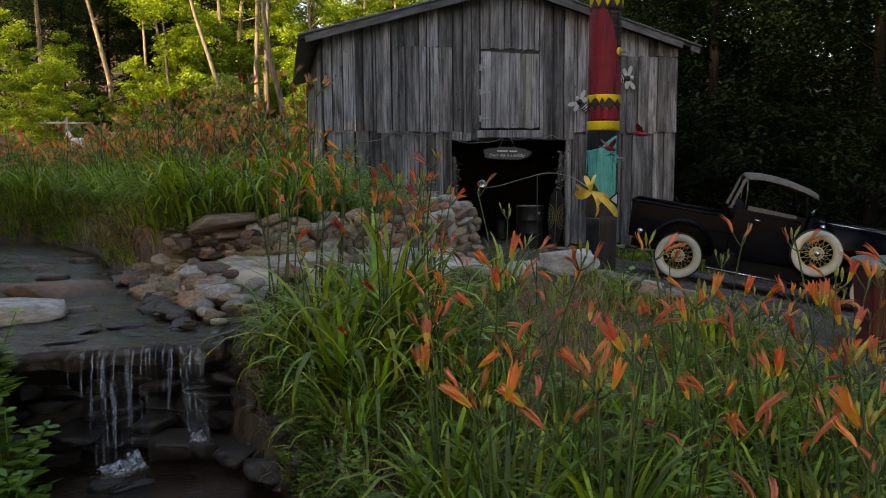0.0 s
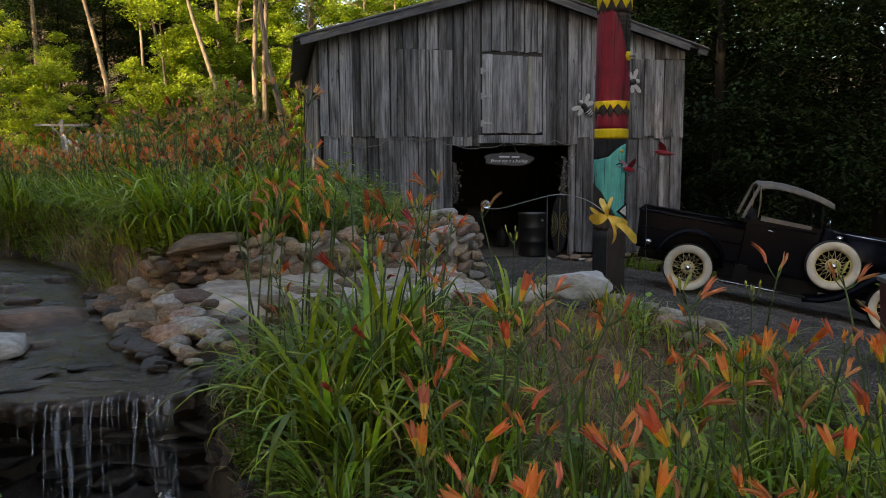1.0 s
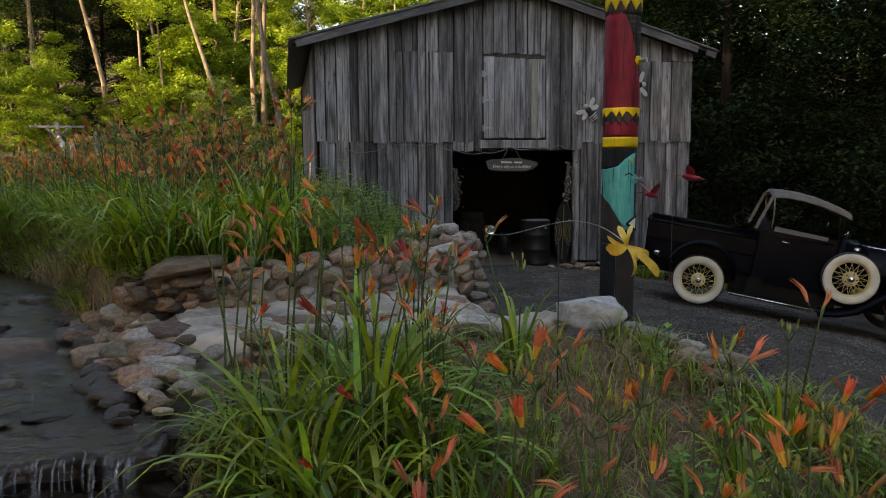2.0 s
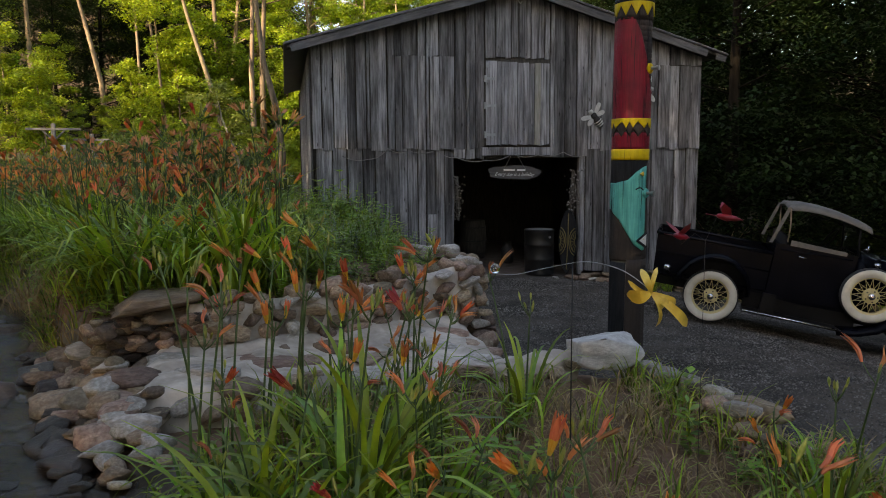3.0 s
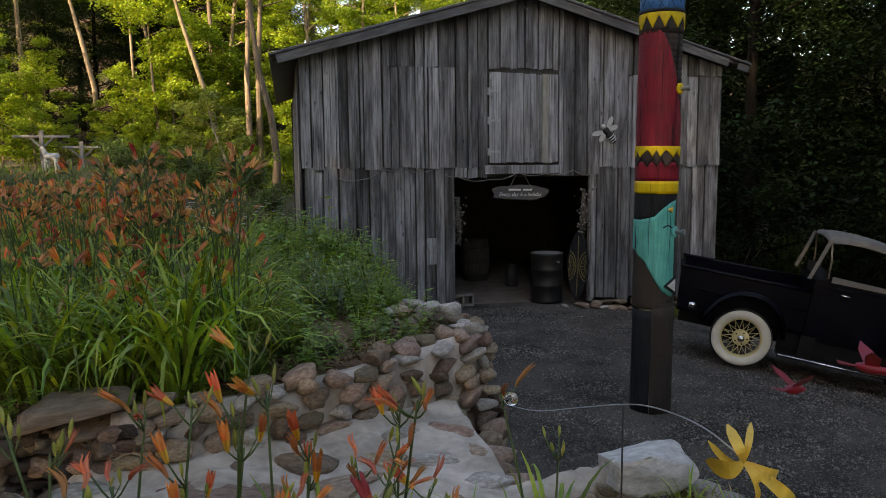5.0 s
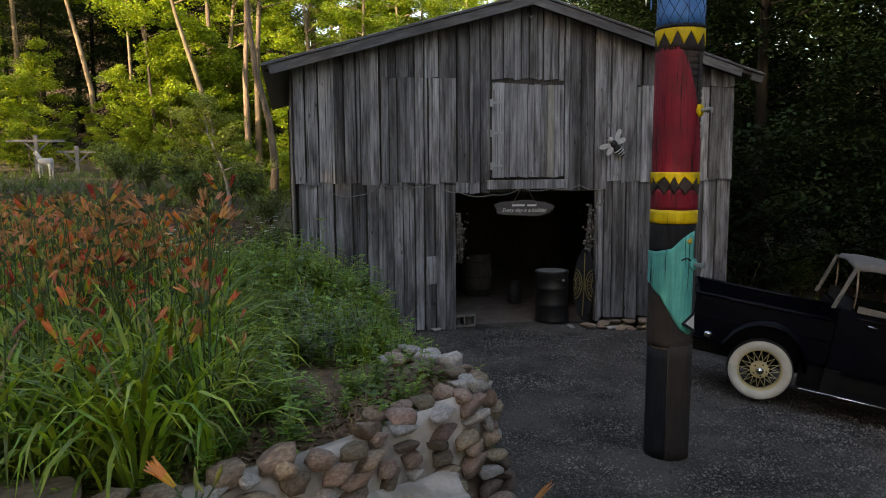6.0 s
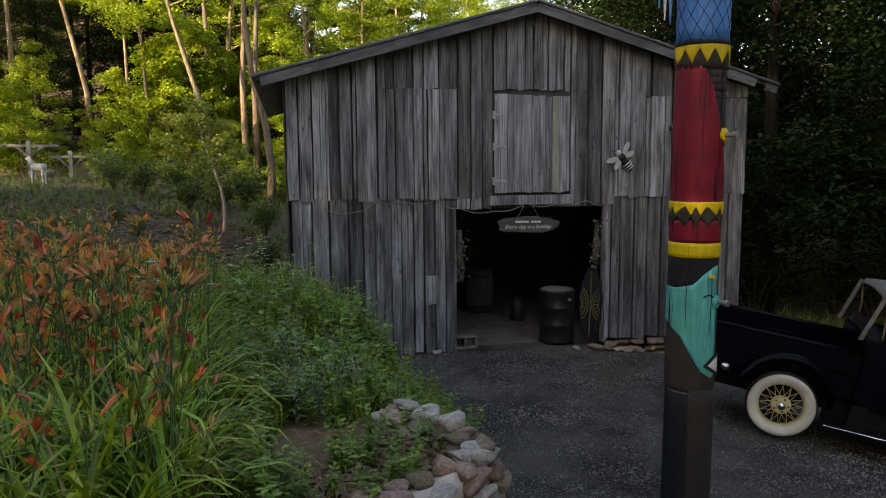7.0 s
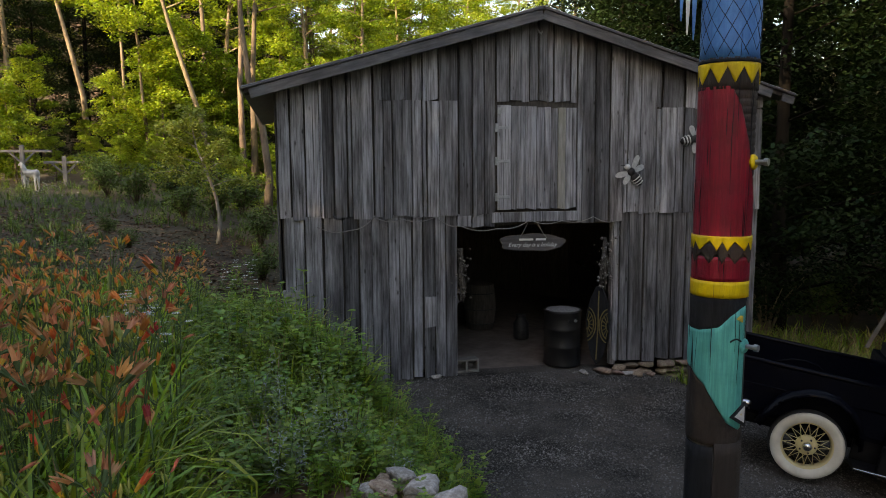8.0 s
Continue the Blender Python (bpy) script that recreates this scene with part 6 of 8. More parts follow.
def lettering(text, size, at, parent, mat):
    cu = bpy.data.curves.new("lettering", "FONT")
    cu.body, cu.size, cu.align_x, cu.align_y, cu.extrude, cu.shear = text, size, "CENTER", "CENTER", 0.001, 0.35
    tmp = bpy.data.objects.new("lettering_source", cu)
    scene.collection.objects.link(tmp)
    me = bpy.data.meshes.new_from_object(tmp.evaluated_get(bpy.context.evaluated_depsgraph_get()))
    bpy.data.objects.remove(tmp)
    me.materials.clear()
    me.materials.append(mat)
    return part("lettering", me, parent, pose(*at, 90, 0, 0))


for dx, ln in ((-0.10, 0.22), (0.13, 0.16)):
    part("lettering", from_bm("lettering", block_bm(ln, 0.003, 0.030, 0.001), M_LETTER), sign, pose(dx, -0.0155, 0.045))
lettering("Every day is a holiday", 0.088, (0, -0.0145, -0.035), sign, M_LETTER)


def bee(at, turn, label):
    b = empty("bee_ornament", pose(*at) @ pose(0, 0, 0, 0, turn, 0) @ Matrix.Diagonal((1.3, 1.0, 1.3, 1)))
    tagged(b, label, "wall ornament", "metal bees on the barn")
    prof = [(0.001, -0.13), (0.03, -0.11), (0.05, -0.06), (0.055, -0.01), (0.04, 0.04)]
    part("abdomen", mesh_of("abdomen", *lathe(prof, 16), M_IRON, True), b, pose(0, -0.07, 0))
    for z, r in ((-0.09, 0.043), (-0.055, 0.054), (-0.02, 0.057)):
        part("stripe", mesh_of("stripe", *tube([(r * math.cos(t), r * math.sin(t) - 0.07, z) for t in np.linspace(0, 6.283, 19)[:-1]], 0.008, 6, True), M_BEE, True), b)
    part("thorax", mesh_of("thorax", *lathe([(0.001, 0.02), (0.04, 0.04), (0.05, 0.075), (0.04, 0.11), (0.001, 0.12)], 16), M_IRON, True), b, pose(0, -0.07, 0))
    part("head", mesh_of("head", *lathe([(0.001, 0.11), (0.03, 0.12), (0.038, 0.15), (0.028, 0.175), (0.001, 0.18)], 14), M_BEE, True), b, pose(0, -0.07, 0))
    for s in (-1, 1):
        for ang, ln in ((62, 0.21), (105, 0.17)):
            pts = []
            for k in range(16):
                t = 2 * math.pi * k / 16
                pts.append((ln / 2 + ln / 2 * math.cos(t), 0.045 * math.sin(t) * (0.7 + 0.3 * math.cos(t))))
            a = radians(90 - ang)
            wv = [[(s * (x * math.cos(a) - z * math.sin(a)), -0.075 + d - 0.05 * x, 0.07 + x * math.sin(a) + z * math.cos(a)) for x, z in pts] for d in (0, 0.006)]
            part("wing", mesh_of("wing", *loft(wv), M_BEE), b, None, "pierced silver wing")
        part("antenna", mesh_of("antenna", *tube([(s * 0.01, -0.08, 0.17), (s * 0.04, -0.10, 0.21), (s * 0.06, -0.1, 0.22)], 0.004, 5), M_IRON), b)


bee((6.05, BY - 0.03, 2.92), -40, "silver and black metal bee on the barn boards")
bee((6.95, BY - 0.03, 3.47), 80, "silver and black metal bee with spread wings")

panel = empty("carved_panel", pose(5.52, 14.60, 0.02, -4, 0, -48))
tagged(panel, "leaning dark leaf-shaped wooden panel with yellow carved wheels", "carved panel")
outline = [(0, 0), (0.09, 0.12), (0.17, 0.42), (0.19, 0.72), (0.14, 1.0), (0.04, 1.22), (-0.05, 1.22), (-0.14, 1.02), (-0.20, 0.72), (-0.17, 0.4), (-0.09, 0.12)]
part("board", mesh_of("board", *loft([[(x, -0.02, z) for x, z in outline], [(x, 0.02, z) for x, z in outline]]), M_BLACKPAINT), panel)
for sd in (-1, 1):
    for r in (0.155, 0.12, 0.045):
        arc = [(sd * (0.185 - r * math.cos(t)), -0.026, 0.62 + 1.7 * r * math.sin(t)) for t in np.linspace(-1.35, 1.35, 17)]
        part("carved_ring", mesh_of("carved_ring", *tube(arc, 0.010, 6), M_OCHRE, True), panel)
    for k in range(7):
        t = -1.2 + 0.4 * k
        part("carved_spoke", mesh_of("carved_spoke", *tube([(sd * (0.185 - r * math.cos(t)), -0.024, 0.62 + 1.7 * r * math.sin(t)) for r in (0.045, 0.12)], 0.008, 5), M_OCHRE), panel)
part("carved_spine", mesh_of("carved_spine", *tube([(0.0, -0.026, 0.08), (0.01, -0.026, 0.6), (0.0, -0.026, 1.15)], 0.010, 6), M_OCHRE), panel)

# dried bunches on both jambs
for name, x, z, n, mat, lab in (("dried_flower_bunch", 5.66, 1.05, 60, M_LOGEND, "dried pale flowers hanging on the door jamb"), ("dried_grass_bunch", 3.38, 0.95, 70, M_DRYGREY, "dried grass bunch hanging on the door jamb")):
    rr = random.Random(n)
    bunch = empty(name, pose(x, 14.66, z))
    tagged(bunch, lab, "dried bunch")
    tagged(part("stalk_tuft", mesh_of("stalk_tuft", *join(*[tube([(rr.gauss(0, 0.02), rr.gauss(0, 0.01), 0.95), (rr.gauss(0, 0.06), rr.gauss(-0.02, 0.03), 0.1 + rr.random() * 0.4)], 0.003, 4) for _ in range(30)]), M_DRYGREY), bunch), kind="stuff")
    v, f = [], []
    for k in range(n):
        c = Vector((rr.gauss(0, 0.07), rr.gauss(-0.02, 0.04), rr.uniform(0.15, 0.95)))
        s = rr.uniform(0.010, 0.030)
        v, f = join((v, f), ([c + Vector(q) * s for q in ((1, 0, 0), (-1, 0, 0), (0, 1, 0), (0, -1, 0), (0, 0, 1), (0, 0, -1))], [(0, 2, 4), (2, 1, 4), (1, 3, 4), (3, 0, 4), (2, 0, 5), (1, 2, 5), (3, 1, 5), (0, 3, 5)]))
    tagged(part("seed_head", mesh_of("seed_head", v, f, mat if name == "dried_flower_bunch" else M_DRYGREY), bunch), kind="stuff")

# dim things at the back of the barn
tub = empty("old_churn", pose(4.45, 17.6, 0.0))
tagged(tub, "dusty dark barrel deep inside the barn", "barrel")
part("barrel", mesh_of("barrel", *lathe([(0.001, 0), (0.26, 0.0), (0.31, 0.4), (0.27, 0.85), (0.25, 0.86), (0.001, 0.84)], 28), M_DARKWOOD, True), tub)
for z, r in ((0.12, 0.285), (0.4, 0.315), (0.7, 0.29)):
    part("hoop", mesh_of("hoop", *tube([(r * math.cos(t), r * math.sin(t), z) for t in np.linspace(0, 6.283, 33)[:-1]], 0.012, 6, True), M_IRON, True), tub)
can = empty("milk_can", pose(4.95, 16.6, 0.0))
tagged(can, "small dark milk can on the barn floor", "milk can")
part("can", mesh_of("can", *lathe([(0.001, 0), (0.13, 0.0), (0.14, 0.02), (0.14, 0.28), (0.09, 0.36), (0.085, 0.42), (0.1, 0.44), (0.001, 0.45)], 24), M_IRON, True), can)

# ---- garden ornaments on stakes ----
spin = empty("balancing_flower", pose(1.62, 4.86, ground_z(1.62, 4.86)))
tagged(spin, "yellow metal flower balancing on a stake against a glass ball", "garden ornament")
zz = ground_z(1.62, 4.86)
Lz = 1.66 - zz
part("stake", mesh_of("stake", *tube([(0, 0, -0.1), (0, 0, Lz * 0.5), (0.0, 0, Lz - 0.01)], 0.0032, 6), M_IRON, True), spin)
arm = [(-0.285, 0.30, 1.575 - zz), (-0.22, 0.22, 1.575 - zz), (-0.12, 0.12, 1.615 - zz), (0, 0, Lz), (0.06, -0.08, 1.675 - zz), (0.16, -0.2, 1.65 - zz), (0.24, -0.28, 1.575 - zz)]
for _ in range(3):
    arm = [arm[0]] + [tuple(a * s + b * (1 - s) for a, b in zip(p, q)) for p, q in zip(arm, arm[1:]) for s in (0.75, 0.25)] + [arm[-1]]
part("arm", mesh_of("arm", *tube(arm, [0.0014 + 0.0016 * k / len(arm) for k in range(len(arm))], 6), M_STEEL, True), spin, None, "thin curved metal arm")
bm = bmesh.new()
bmesh.ops.create_icosphere(bm, subdivisions=3, radius=0.026)
part("glass_ball", from_bm("glass_ball", bm, M_GLASS, True), spin, pose(-0.287, 0.31, 1.60 - zz), "clear glass ball")
head = empty("flower_head", Matrix.Translation((0.25, -0.29, 1.555 - zz)) @ pose(0, 0, 0, 0, 0, -14))
head.parent = spin
for ang, ln, wd, roll in ((112, 0.118, 0.022, 84), (80, 0.125, 0.014, 70), (194, 0.11, 0.042, 84), (-24, 0.155, 0.026, 82), (-54, 0.12, 0.024, 84), (-40, 0.27, 0.030, 76), (-72, 0.19, 0.014, 70), (160, 0.115, 0.016, 75)):
    secs = []
    for i in range(9):
        t = i / 8
        wv = wd * (0.22 + 0.78 * t ** 0.7) * math.sqrt(max(0.02, 1 - t ** 5))
        x, z = ln * t * (1 - 0.12 * t), 0.03 * math.sin(math.pi * t) - 0.05 * t ** 3
        secs.append([(x, -wv, z + 0.004 * abs(wv / wd)), (x, 0, z), (x, wv, z + 0.004 * abs(wv / wd)), (x, 0, z - 0.0015)])
    part("petal", mesh_of("petal", *loft(secs), M_PETAL_Y), head, pose(0, 0, 0, 0, -ang, 0) @ pose(0, 0, 0, roll, 0, 0))
part("flower_cap", mesh_of("flower_cap", *lathe([(0.001, 0.012), (0.006, 0.008), (0.008, 0.0), (0.001, -0.006)], 10), M_PETAL_Y, True), head)

stake = empty("bird_stake", pose(2.0, 4.37, ground_z(2.0, 4.37)))
tagged(stake, "thin garden stake with two red metal birds", "garden ornament")
z0 = ground_z(2.0, 4.37)
part("stake", mesh_of("stake", *tube([(0, 0, -0.1), (0, 0, 1.80 - z0)], 0.0012, 6), M_IRON, True), stake)
part("arm", mesh_of("arm", *tube([(-0.07, 0.07, 1.78 - z0), (-0.03, 0.03, 1.83 - z0), (0, 0, 1.80 - z0), (0.03, -0.03, 1.90 - z0), (0.05, -0.06, 1.88 - z0)], 0.0012, 5), M_IRON, True), stake)
for at, turn, s in (((-0.07, 0.07, 1.815 - z0), 20, 1.0), ((0.06, -0.06, 1.90 - z0), -30, 1.0)):
    bird = empty("bird", Matrix.Translation(at) @ pose(0, 0, 0, 0, 10, turn))
    bird.parent = stake
    part("bird_body", mesh_of("bird_body", *lathe([(0.001, -0.045), (0.008, -0.04), (0.014, -0.02), (0.016, 0.0), (0.011, 0.018), (0.011, 0.03), (0.006, 0.04), (0.001, 0.058)], 12, "x"), M_REDGLASS, True), bird)
    for sd in (-1, 1):
        pts = [(0.012, 0.006), (0.002, 0.04), (-0.03, 0.065), (-0.036, 0.04), (-0.024, 0.006)]
        part("bird_wing", mesh_of("bird_wing", *loft([[(x, sd * y, 0.006 + 0.75 * y + d) for x, y in pts] for d in (0, 0.002)]), M_REDGLASS), bird)
    tail_pts = [(-0.04, -0.006), (-0.085, -0.018), (-0.085, 0.018), (-0.04, 0.006)]
    part("bird_tail", mesh_of("bird_tail", *loft([[(x, y, -0.002 + d) for x, y in tail_pts] for d in (0, 0.002)]), M_REDGLASS), bird)

# ---- posts and statue on the slope ----
for x, y, h, span, turn in ((-9.6, 36.8, 1.42, 1.1, 4), (-8.1, 37.0, 0.95, 0.75, 10)):
    p = empty("t_post", pose(x, y, ground_z(x, y), 0, 0, turn))
    tagged(p, "weathered wooden T-shaped post with braces", "post", "posts on the slope")
    part("post", from_bm("post", block_bm(0.16, 0.16, h + 0.42, 0.01, (0, 0, h / 2 + 0.06)), M_LOGEND), p)
    part("crossbar", from_bm("crossbar", block_bm(span * 2, 0.12, 0.10, 0.01, (0, 0, h + 0.02)), M_LOGEND), p)
    for s in (-1, 1):
        part("brace", from_bm("brace", block_bm(0.07, 0.07, 0.62, 0.006), M_LOGEND), p, pose(s * 0.24, 0, h - 0.24, 0, s * 45, 0))
statue = part("horse_statue", mesh_of("horse_statue", *join(
    loft([[(x, 0.16 * math.sin(t) * s, 0.85 + dz + 0.2 * math.cos(t) * s) for t in np.linspace(0, 6.283, 13)[:-1]] for x, dz, s in ((-0.5, 0.02, 0.3), (-0.42, 0.02, 0.95), (-0.1, 0.0, 1.0), (0.3, 0.02, 1.0), (0.45, 0.05, 0.6))]),
    tube([(0.36, 0, 0.95), (0.52, 0, 1.22), (0.62, 0, 1.38), (0.78, 0, 1.28)], [0.15, 0.11, 0.09, 0.05], 10),
    *[tube([(x, y, 0.75), (x + 0.02, y, 0.4), (x, y, -0.05)], [0.08, 0.05, 0.045], 8) for x in (-0.36, 0.34) for y in (-0.1, 0.1)]), M_STATUE, True), None, pose(-8.75, 35.0, ground_z(-8.75, 35.0), 0, 0, 150) @ Matrix.Diagonal((0.75, 0.75, 0.75, 1)))
tagged(statue, "white painted animal statue standing in the grass", "statue")

# ---- red bin beside the drive ----
rbin = empty("bin", pose(5.72, 6.18, float(gravel_level(5.7, 6.2)), 0, 0, -25))
tagged(rbin, "dark red bin with a grey metal lid on the drive", "bin")
part("body", mesh_of("body", *loft([[(sx * w, sy * w, z) for sx, sy in ((-1, -0.9), (-0.9, -1), (0.9, -1), (1, -0.9), (1, 0.9), (0.9, 1), (-0.9, 1), (-1, 0.9))] for z, w in ((0.0, 0.24), (0.4, 0.26), (0.80, 0.28))]), M_MAROON), rbin)
part("lid", mesh_of("lid", *loft([[(sx * w, sy * w, z) for sx, sy in ((-1, -0.9), (-0.9, -1), (0.9, -1), (1, -0.9), (1, 0.9), (0.9, 1), (-0.9, 1), (-1, 0.9))] for z, w in ((0.80, 0.30), (0.84, 0.30), (0.87, 0.24))]), M_STEEL), rbin, None, "grey metal lid")


# ---- plants ----
_rp = random.Random(21)


def blades(rng, n, length, spread, width, base=0.07, rows=7, lift=1.0, keel=True):
    """Arching strap leaves that grow from one base."""
    verts, faces = [], []
    for k in range(n):
        az = rng.uniform(0, 2 * math.pi)
        L = length * rng.uniform(0.65, 1.1)
        lean = rng.uniform(0.32, 1.0) * spread
        droop = rng.uniform(0.6, 1.35)
        w = width * rng.uniform(0.7, 1.2)
        bx, by = base * rng.uniform(0, 1) * math.cos(az), base * rng.uniform(0, 1) * math.sin(az)
        ang, r, z = math.pi / 2 - 0.3 * lean, 0.0, 0.0
        o = len(verts)
        twist = rng.uniform(-0.4, 0.4)
        for i in range(rows):
            t = i / (rows - 1)
            ww = w * (0.75 + 0.5 * t) * (1 - t ** 2.2) + 0.0008
            dx, dy = math.cos(az), math.sin(az)
            c, s = -math.sin(az + twist * t), math.cos(az + twist * t)
            x, y = bx + dx * r, by + dy * r
            verts.append((x - c * ww, y - s * ww, z))
            if keel:
                verts.append((x, y, z - 0.35 * ww))
            verts.append((x + c * ww, y + s * ww, z))
            step = L / (rows - 1)
            r += math.cos(ang) * step
            z += math.sin(ang) * step * lift
            ang -= (lean * droop * 2.7) / (rows - 1) * (0.3 + 1.5 * t)
        m = 3 if keel else 2
        for i in range(rows - 1):
            for j in range(m - 1):
                a = o + i * m + j
                faces.append((a, a + 1, a + m + 1, a + m))
    return verts, faces


def petals(rng, length, flare, n=6, width=0.011, curl=0.0, rows=6):
    verts, faces, idx = [], [], []
    for k in range(n):
        az = 2 * math.pi * k / n + rng.uniform(-0.2, 0.2)
        fl = flare * rng.uniform(0.6, 1.3)
        L = length * rng.uniform(0.9, 1.05)
        o = len(verts)
        for i in range(rows):
            t = i / (rows - 1)
            r = 0.004 + 0.012 * t + fl * t ** 2.5
            z = L * t - curl * fl * max(0, t - 0.7) * 2
            w = width * (0.35 + 1.0 * math.sin(math.pi * min(1, t * 0.9 + 0.06))) * (1.0 if t < 0.98 else 0.25)
            c, s = -math.sin(az), math.cos(az)
            x, y = r * math.cos(az), r * math.sin(az)
            verts += [(x - c * w, y - s * w, z), (x * 0.8, y * 0.8, z), (x + c * w, y + s * w, z)]
        for i in range(rows - 1):
            for j in range(2):
                a = o + i * 3 + j
                faces.append((a, a + 1, a + 4, a + 3))
                idx.append(1 if i < 2 else 0)
    return verts, faces, idx


FLOWERS = []
for k in range(4):
    v, f, i = petals(_rp, 0.112, (0.001, 0.003, 0.008, 0.002)[k], width=0.0078)
    FLOWERS.append(mesh_of("flower", v, f, [M_PETAL, M_THROAT], True, i))
for k in range(3):
    v, f, i = petals(_rp, 0.105, (0.001, 0.004, 0.009)[k], width=0.0078)
    FLOWERS.append(mesh_of("flower", v, f, [M_PETAL_RED, M_PETAL], True, i))
WILTED = []
for k in range(4):
    v, f, i = petals(_rp, (0.10, 0.115, 0.09, 0.105)[k], 0.001, 5, 0.0052)
    bow = (0.02, 0.045, 0.06, 0.01)[k]
    v = [(x * (1 - 3 * z) + bow * (z / 0.1) ** 2, y * (1 - 3 * z) + 0.006 * math.sin(60 * z + k), z * 0.97) for x, y, z in v]
    WILTED.append(mesh_of("flower", v, f, [M_WILT if k < 3 else M_PETAL, M_WILT], True, i))
M_DUSK = surface("faded_red_petal", (0.48, 0.18, 0.085), (0.70, 0.37, 0.20), 30, 0.7, (1, 1, 0.25), vary=0.4, bump=0, translucent=0.2)
DUSKY = []
for k in range(3):
    v, f, i = petals(_rp, 0.095, 0.004, 5, 0.006)
    DUSKY.append(mesh_of("flower", [(x + 0.03 * k * z / 0.1, y, z) for x, y, z in v], f, [M_DUSK, M_STALK], True, i))
BUDS = [mesh_of("bud", *lathe([(0.0005, 0), (0.004, 0.008), (0.0065 + 0.001 * k, 0.5 * ln), (0.0055, 0.8 * ln), (0.0005, ln)], 6), M_BUD, True) for k, ln in enumerate((0.045, 0.062, 0.078))]


def make_daylily(rng, leaves, length, width, stalks, tall, rows, label, big=1.0, heads=(2, 3), open_share=0.30, pool=None):
    plant = empty("daylily")
    part("foliage", mesh_of("foliage", *blades(rng, leaves, length, 1.5, width, 0.10, rows), M_LEAF, True), plant)
    part("dry_leaves", mesh_of("dry_leaves", *blades(rng, max(2, leaves // 12), length * 0.7, 1.7, width * 0.7, 0.10, rows), M_LEAF_DRY, True), plant, None, "dry straw-coloured leaves")
    for _ in range(stalks):
        az = rng.uniform(0, 6.28)
        h = tall * rng.uniform(0.6, 1.15)
        lean = rng.uniform(0.03, 0.24) * h
        b = rng.uniform(0, 0.08)
        path = [(math.cos(az) * (b + lean * t ** 1.6), math.sin(az) * (b + lean * t ** 1.6), h * t) for t in (0, 0.3, 0.6, 0.85, 1.0)]
        pieces = [tube(path, [0.006, 0.0055, 0.005, 0.004, 0.003], 5)]
        tip = Vector(path[-1])
        ends = []
        for _ in range(rng.choice(heads)):
            a2 = rng.uniform(0, 6.28)
            q = Vector(path[-2]) * 0.4 + tip * 0.6
            e = q + Vector((math.cos(a2) * 0.05, math.sin(a2) * 0.05, rng.uniform(0.03, 0.09)))
            pieces.append(tube([q, (q + e) / 2 + Vector((0, 0, -0.006)), e], [0.003, 0.003, 0.0025], 4))
            ends.append((e, a2))
        for _ in range(rng.choice((1, 2, 3))):
            a2 = rng.uniform(0, 6.28)
            q = Vector(path[-2]) * 0.3 + tip * 0.7
            e = q + Vector((math.cos(a2) * 0.022, math.sin(a2) * 0.022, rng.uniform(0.02, 0.05)))
            pieces.append(tube([q, e], [0.0028, 0.002], 4))
            ends.append((e, None))
        st = part("stalk", mesh_of("stalk", *join(*pieces), M_STALK, True), plant)
        for e, a2 in ends:
            p = rng.random() if a2 is not None else 1.0
            a2 = rng.uniform(0, 6.28) if a2 is None else a2
            me = rng.choice(FLOWERS[:4] if rng.random() < 0.84 else FLOWERS[4:]) if p < open_share else rng.choice(pool or WILTED) if p < 0.86 else rng.choice(BUDS)
            tiltd = rng.uniform(5, 55) if p < open_share else rng.uniform(5, 48) if p < 0.86 else rng.uniform(0, 30)
            s = big * rng.uniform(0.85, 1.15)
            part("flower" if me not in BUDS else "bud", me, st, Matrix.Translation(e) @ pose(0, 0, 0, 0, 0, math.degrees(a2)) @ pose(0, 0, 0, 0, tiltd, 0) @ Matrix.Diagonal((s, s, s, 1)))
    tagged(plant, label, "daylily", "orange daylilies")
    return plant


LAB = "orange daylily with arching green strap leaves and closing flowers"
NEAR = [make_daylily(_rp, 26, 0.60, 0.0115, 2, 0.72, 8, LAB, 0.9, open_share=0.36) for _ in range(5)]
LUSH = [make_daylily(_rp, 44, 1.02, 0.018, 1, 0.95, 9, "large clump of daylily leaves with tall flower stalks") for _ in range(2)]
THIN = [make_daylily(_rp, 14, 0.45, 0.009, 3, 0.85, 7, "tall daylily flower stalks above thin leaves", 0.82) for _ in range(3)]
FAR = [make_daylily(_rp, 30, 0.96, 0.0155, 1, 0.95, 7, "daylily in the dense upper garden bed", 1.0, (1, 2)) for _ in range(4)]
FARB = [make_daylily(_rp, 26, 0.94, 0.0155, 3, 1.05, 7, "daylily with many orange flowers in the upper bed", 1.0, (2, 3)) for _ in range(3)]

FINE = [make_daylily(_rp, 40, 0.74, 0.0105, 1, 0.90, 6, "daylily with fine leaves in the upper garden bed", 0.95, (1, 2)) for _ in range(3)]

HIGH = [make_daylily(_rp, 14, 0.85, 0.012, 4, 1.42, 7, "very tall daylily stalks with fading orange flowers", 1.1, (4, 5), 0.20, DUSKY) for _ in range(3)]


def plant_at(ob, x, y, s=1.0, rng=_rp, first=set()):
    m = pose(x, y, ground_z(x, y) - 0.01, 0, 0, rng.uniform(0, 360)) @ Matrix.Diagonal((s, s, s, 1))
    if ob.name not in first:
        first.add(ob.name)
        ob.matrix_basis = m
        return ob
    c = copy_thing(ob, m)
    c.matrix_basis = m
    return c


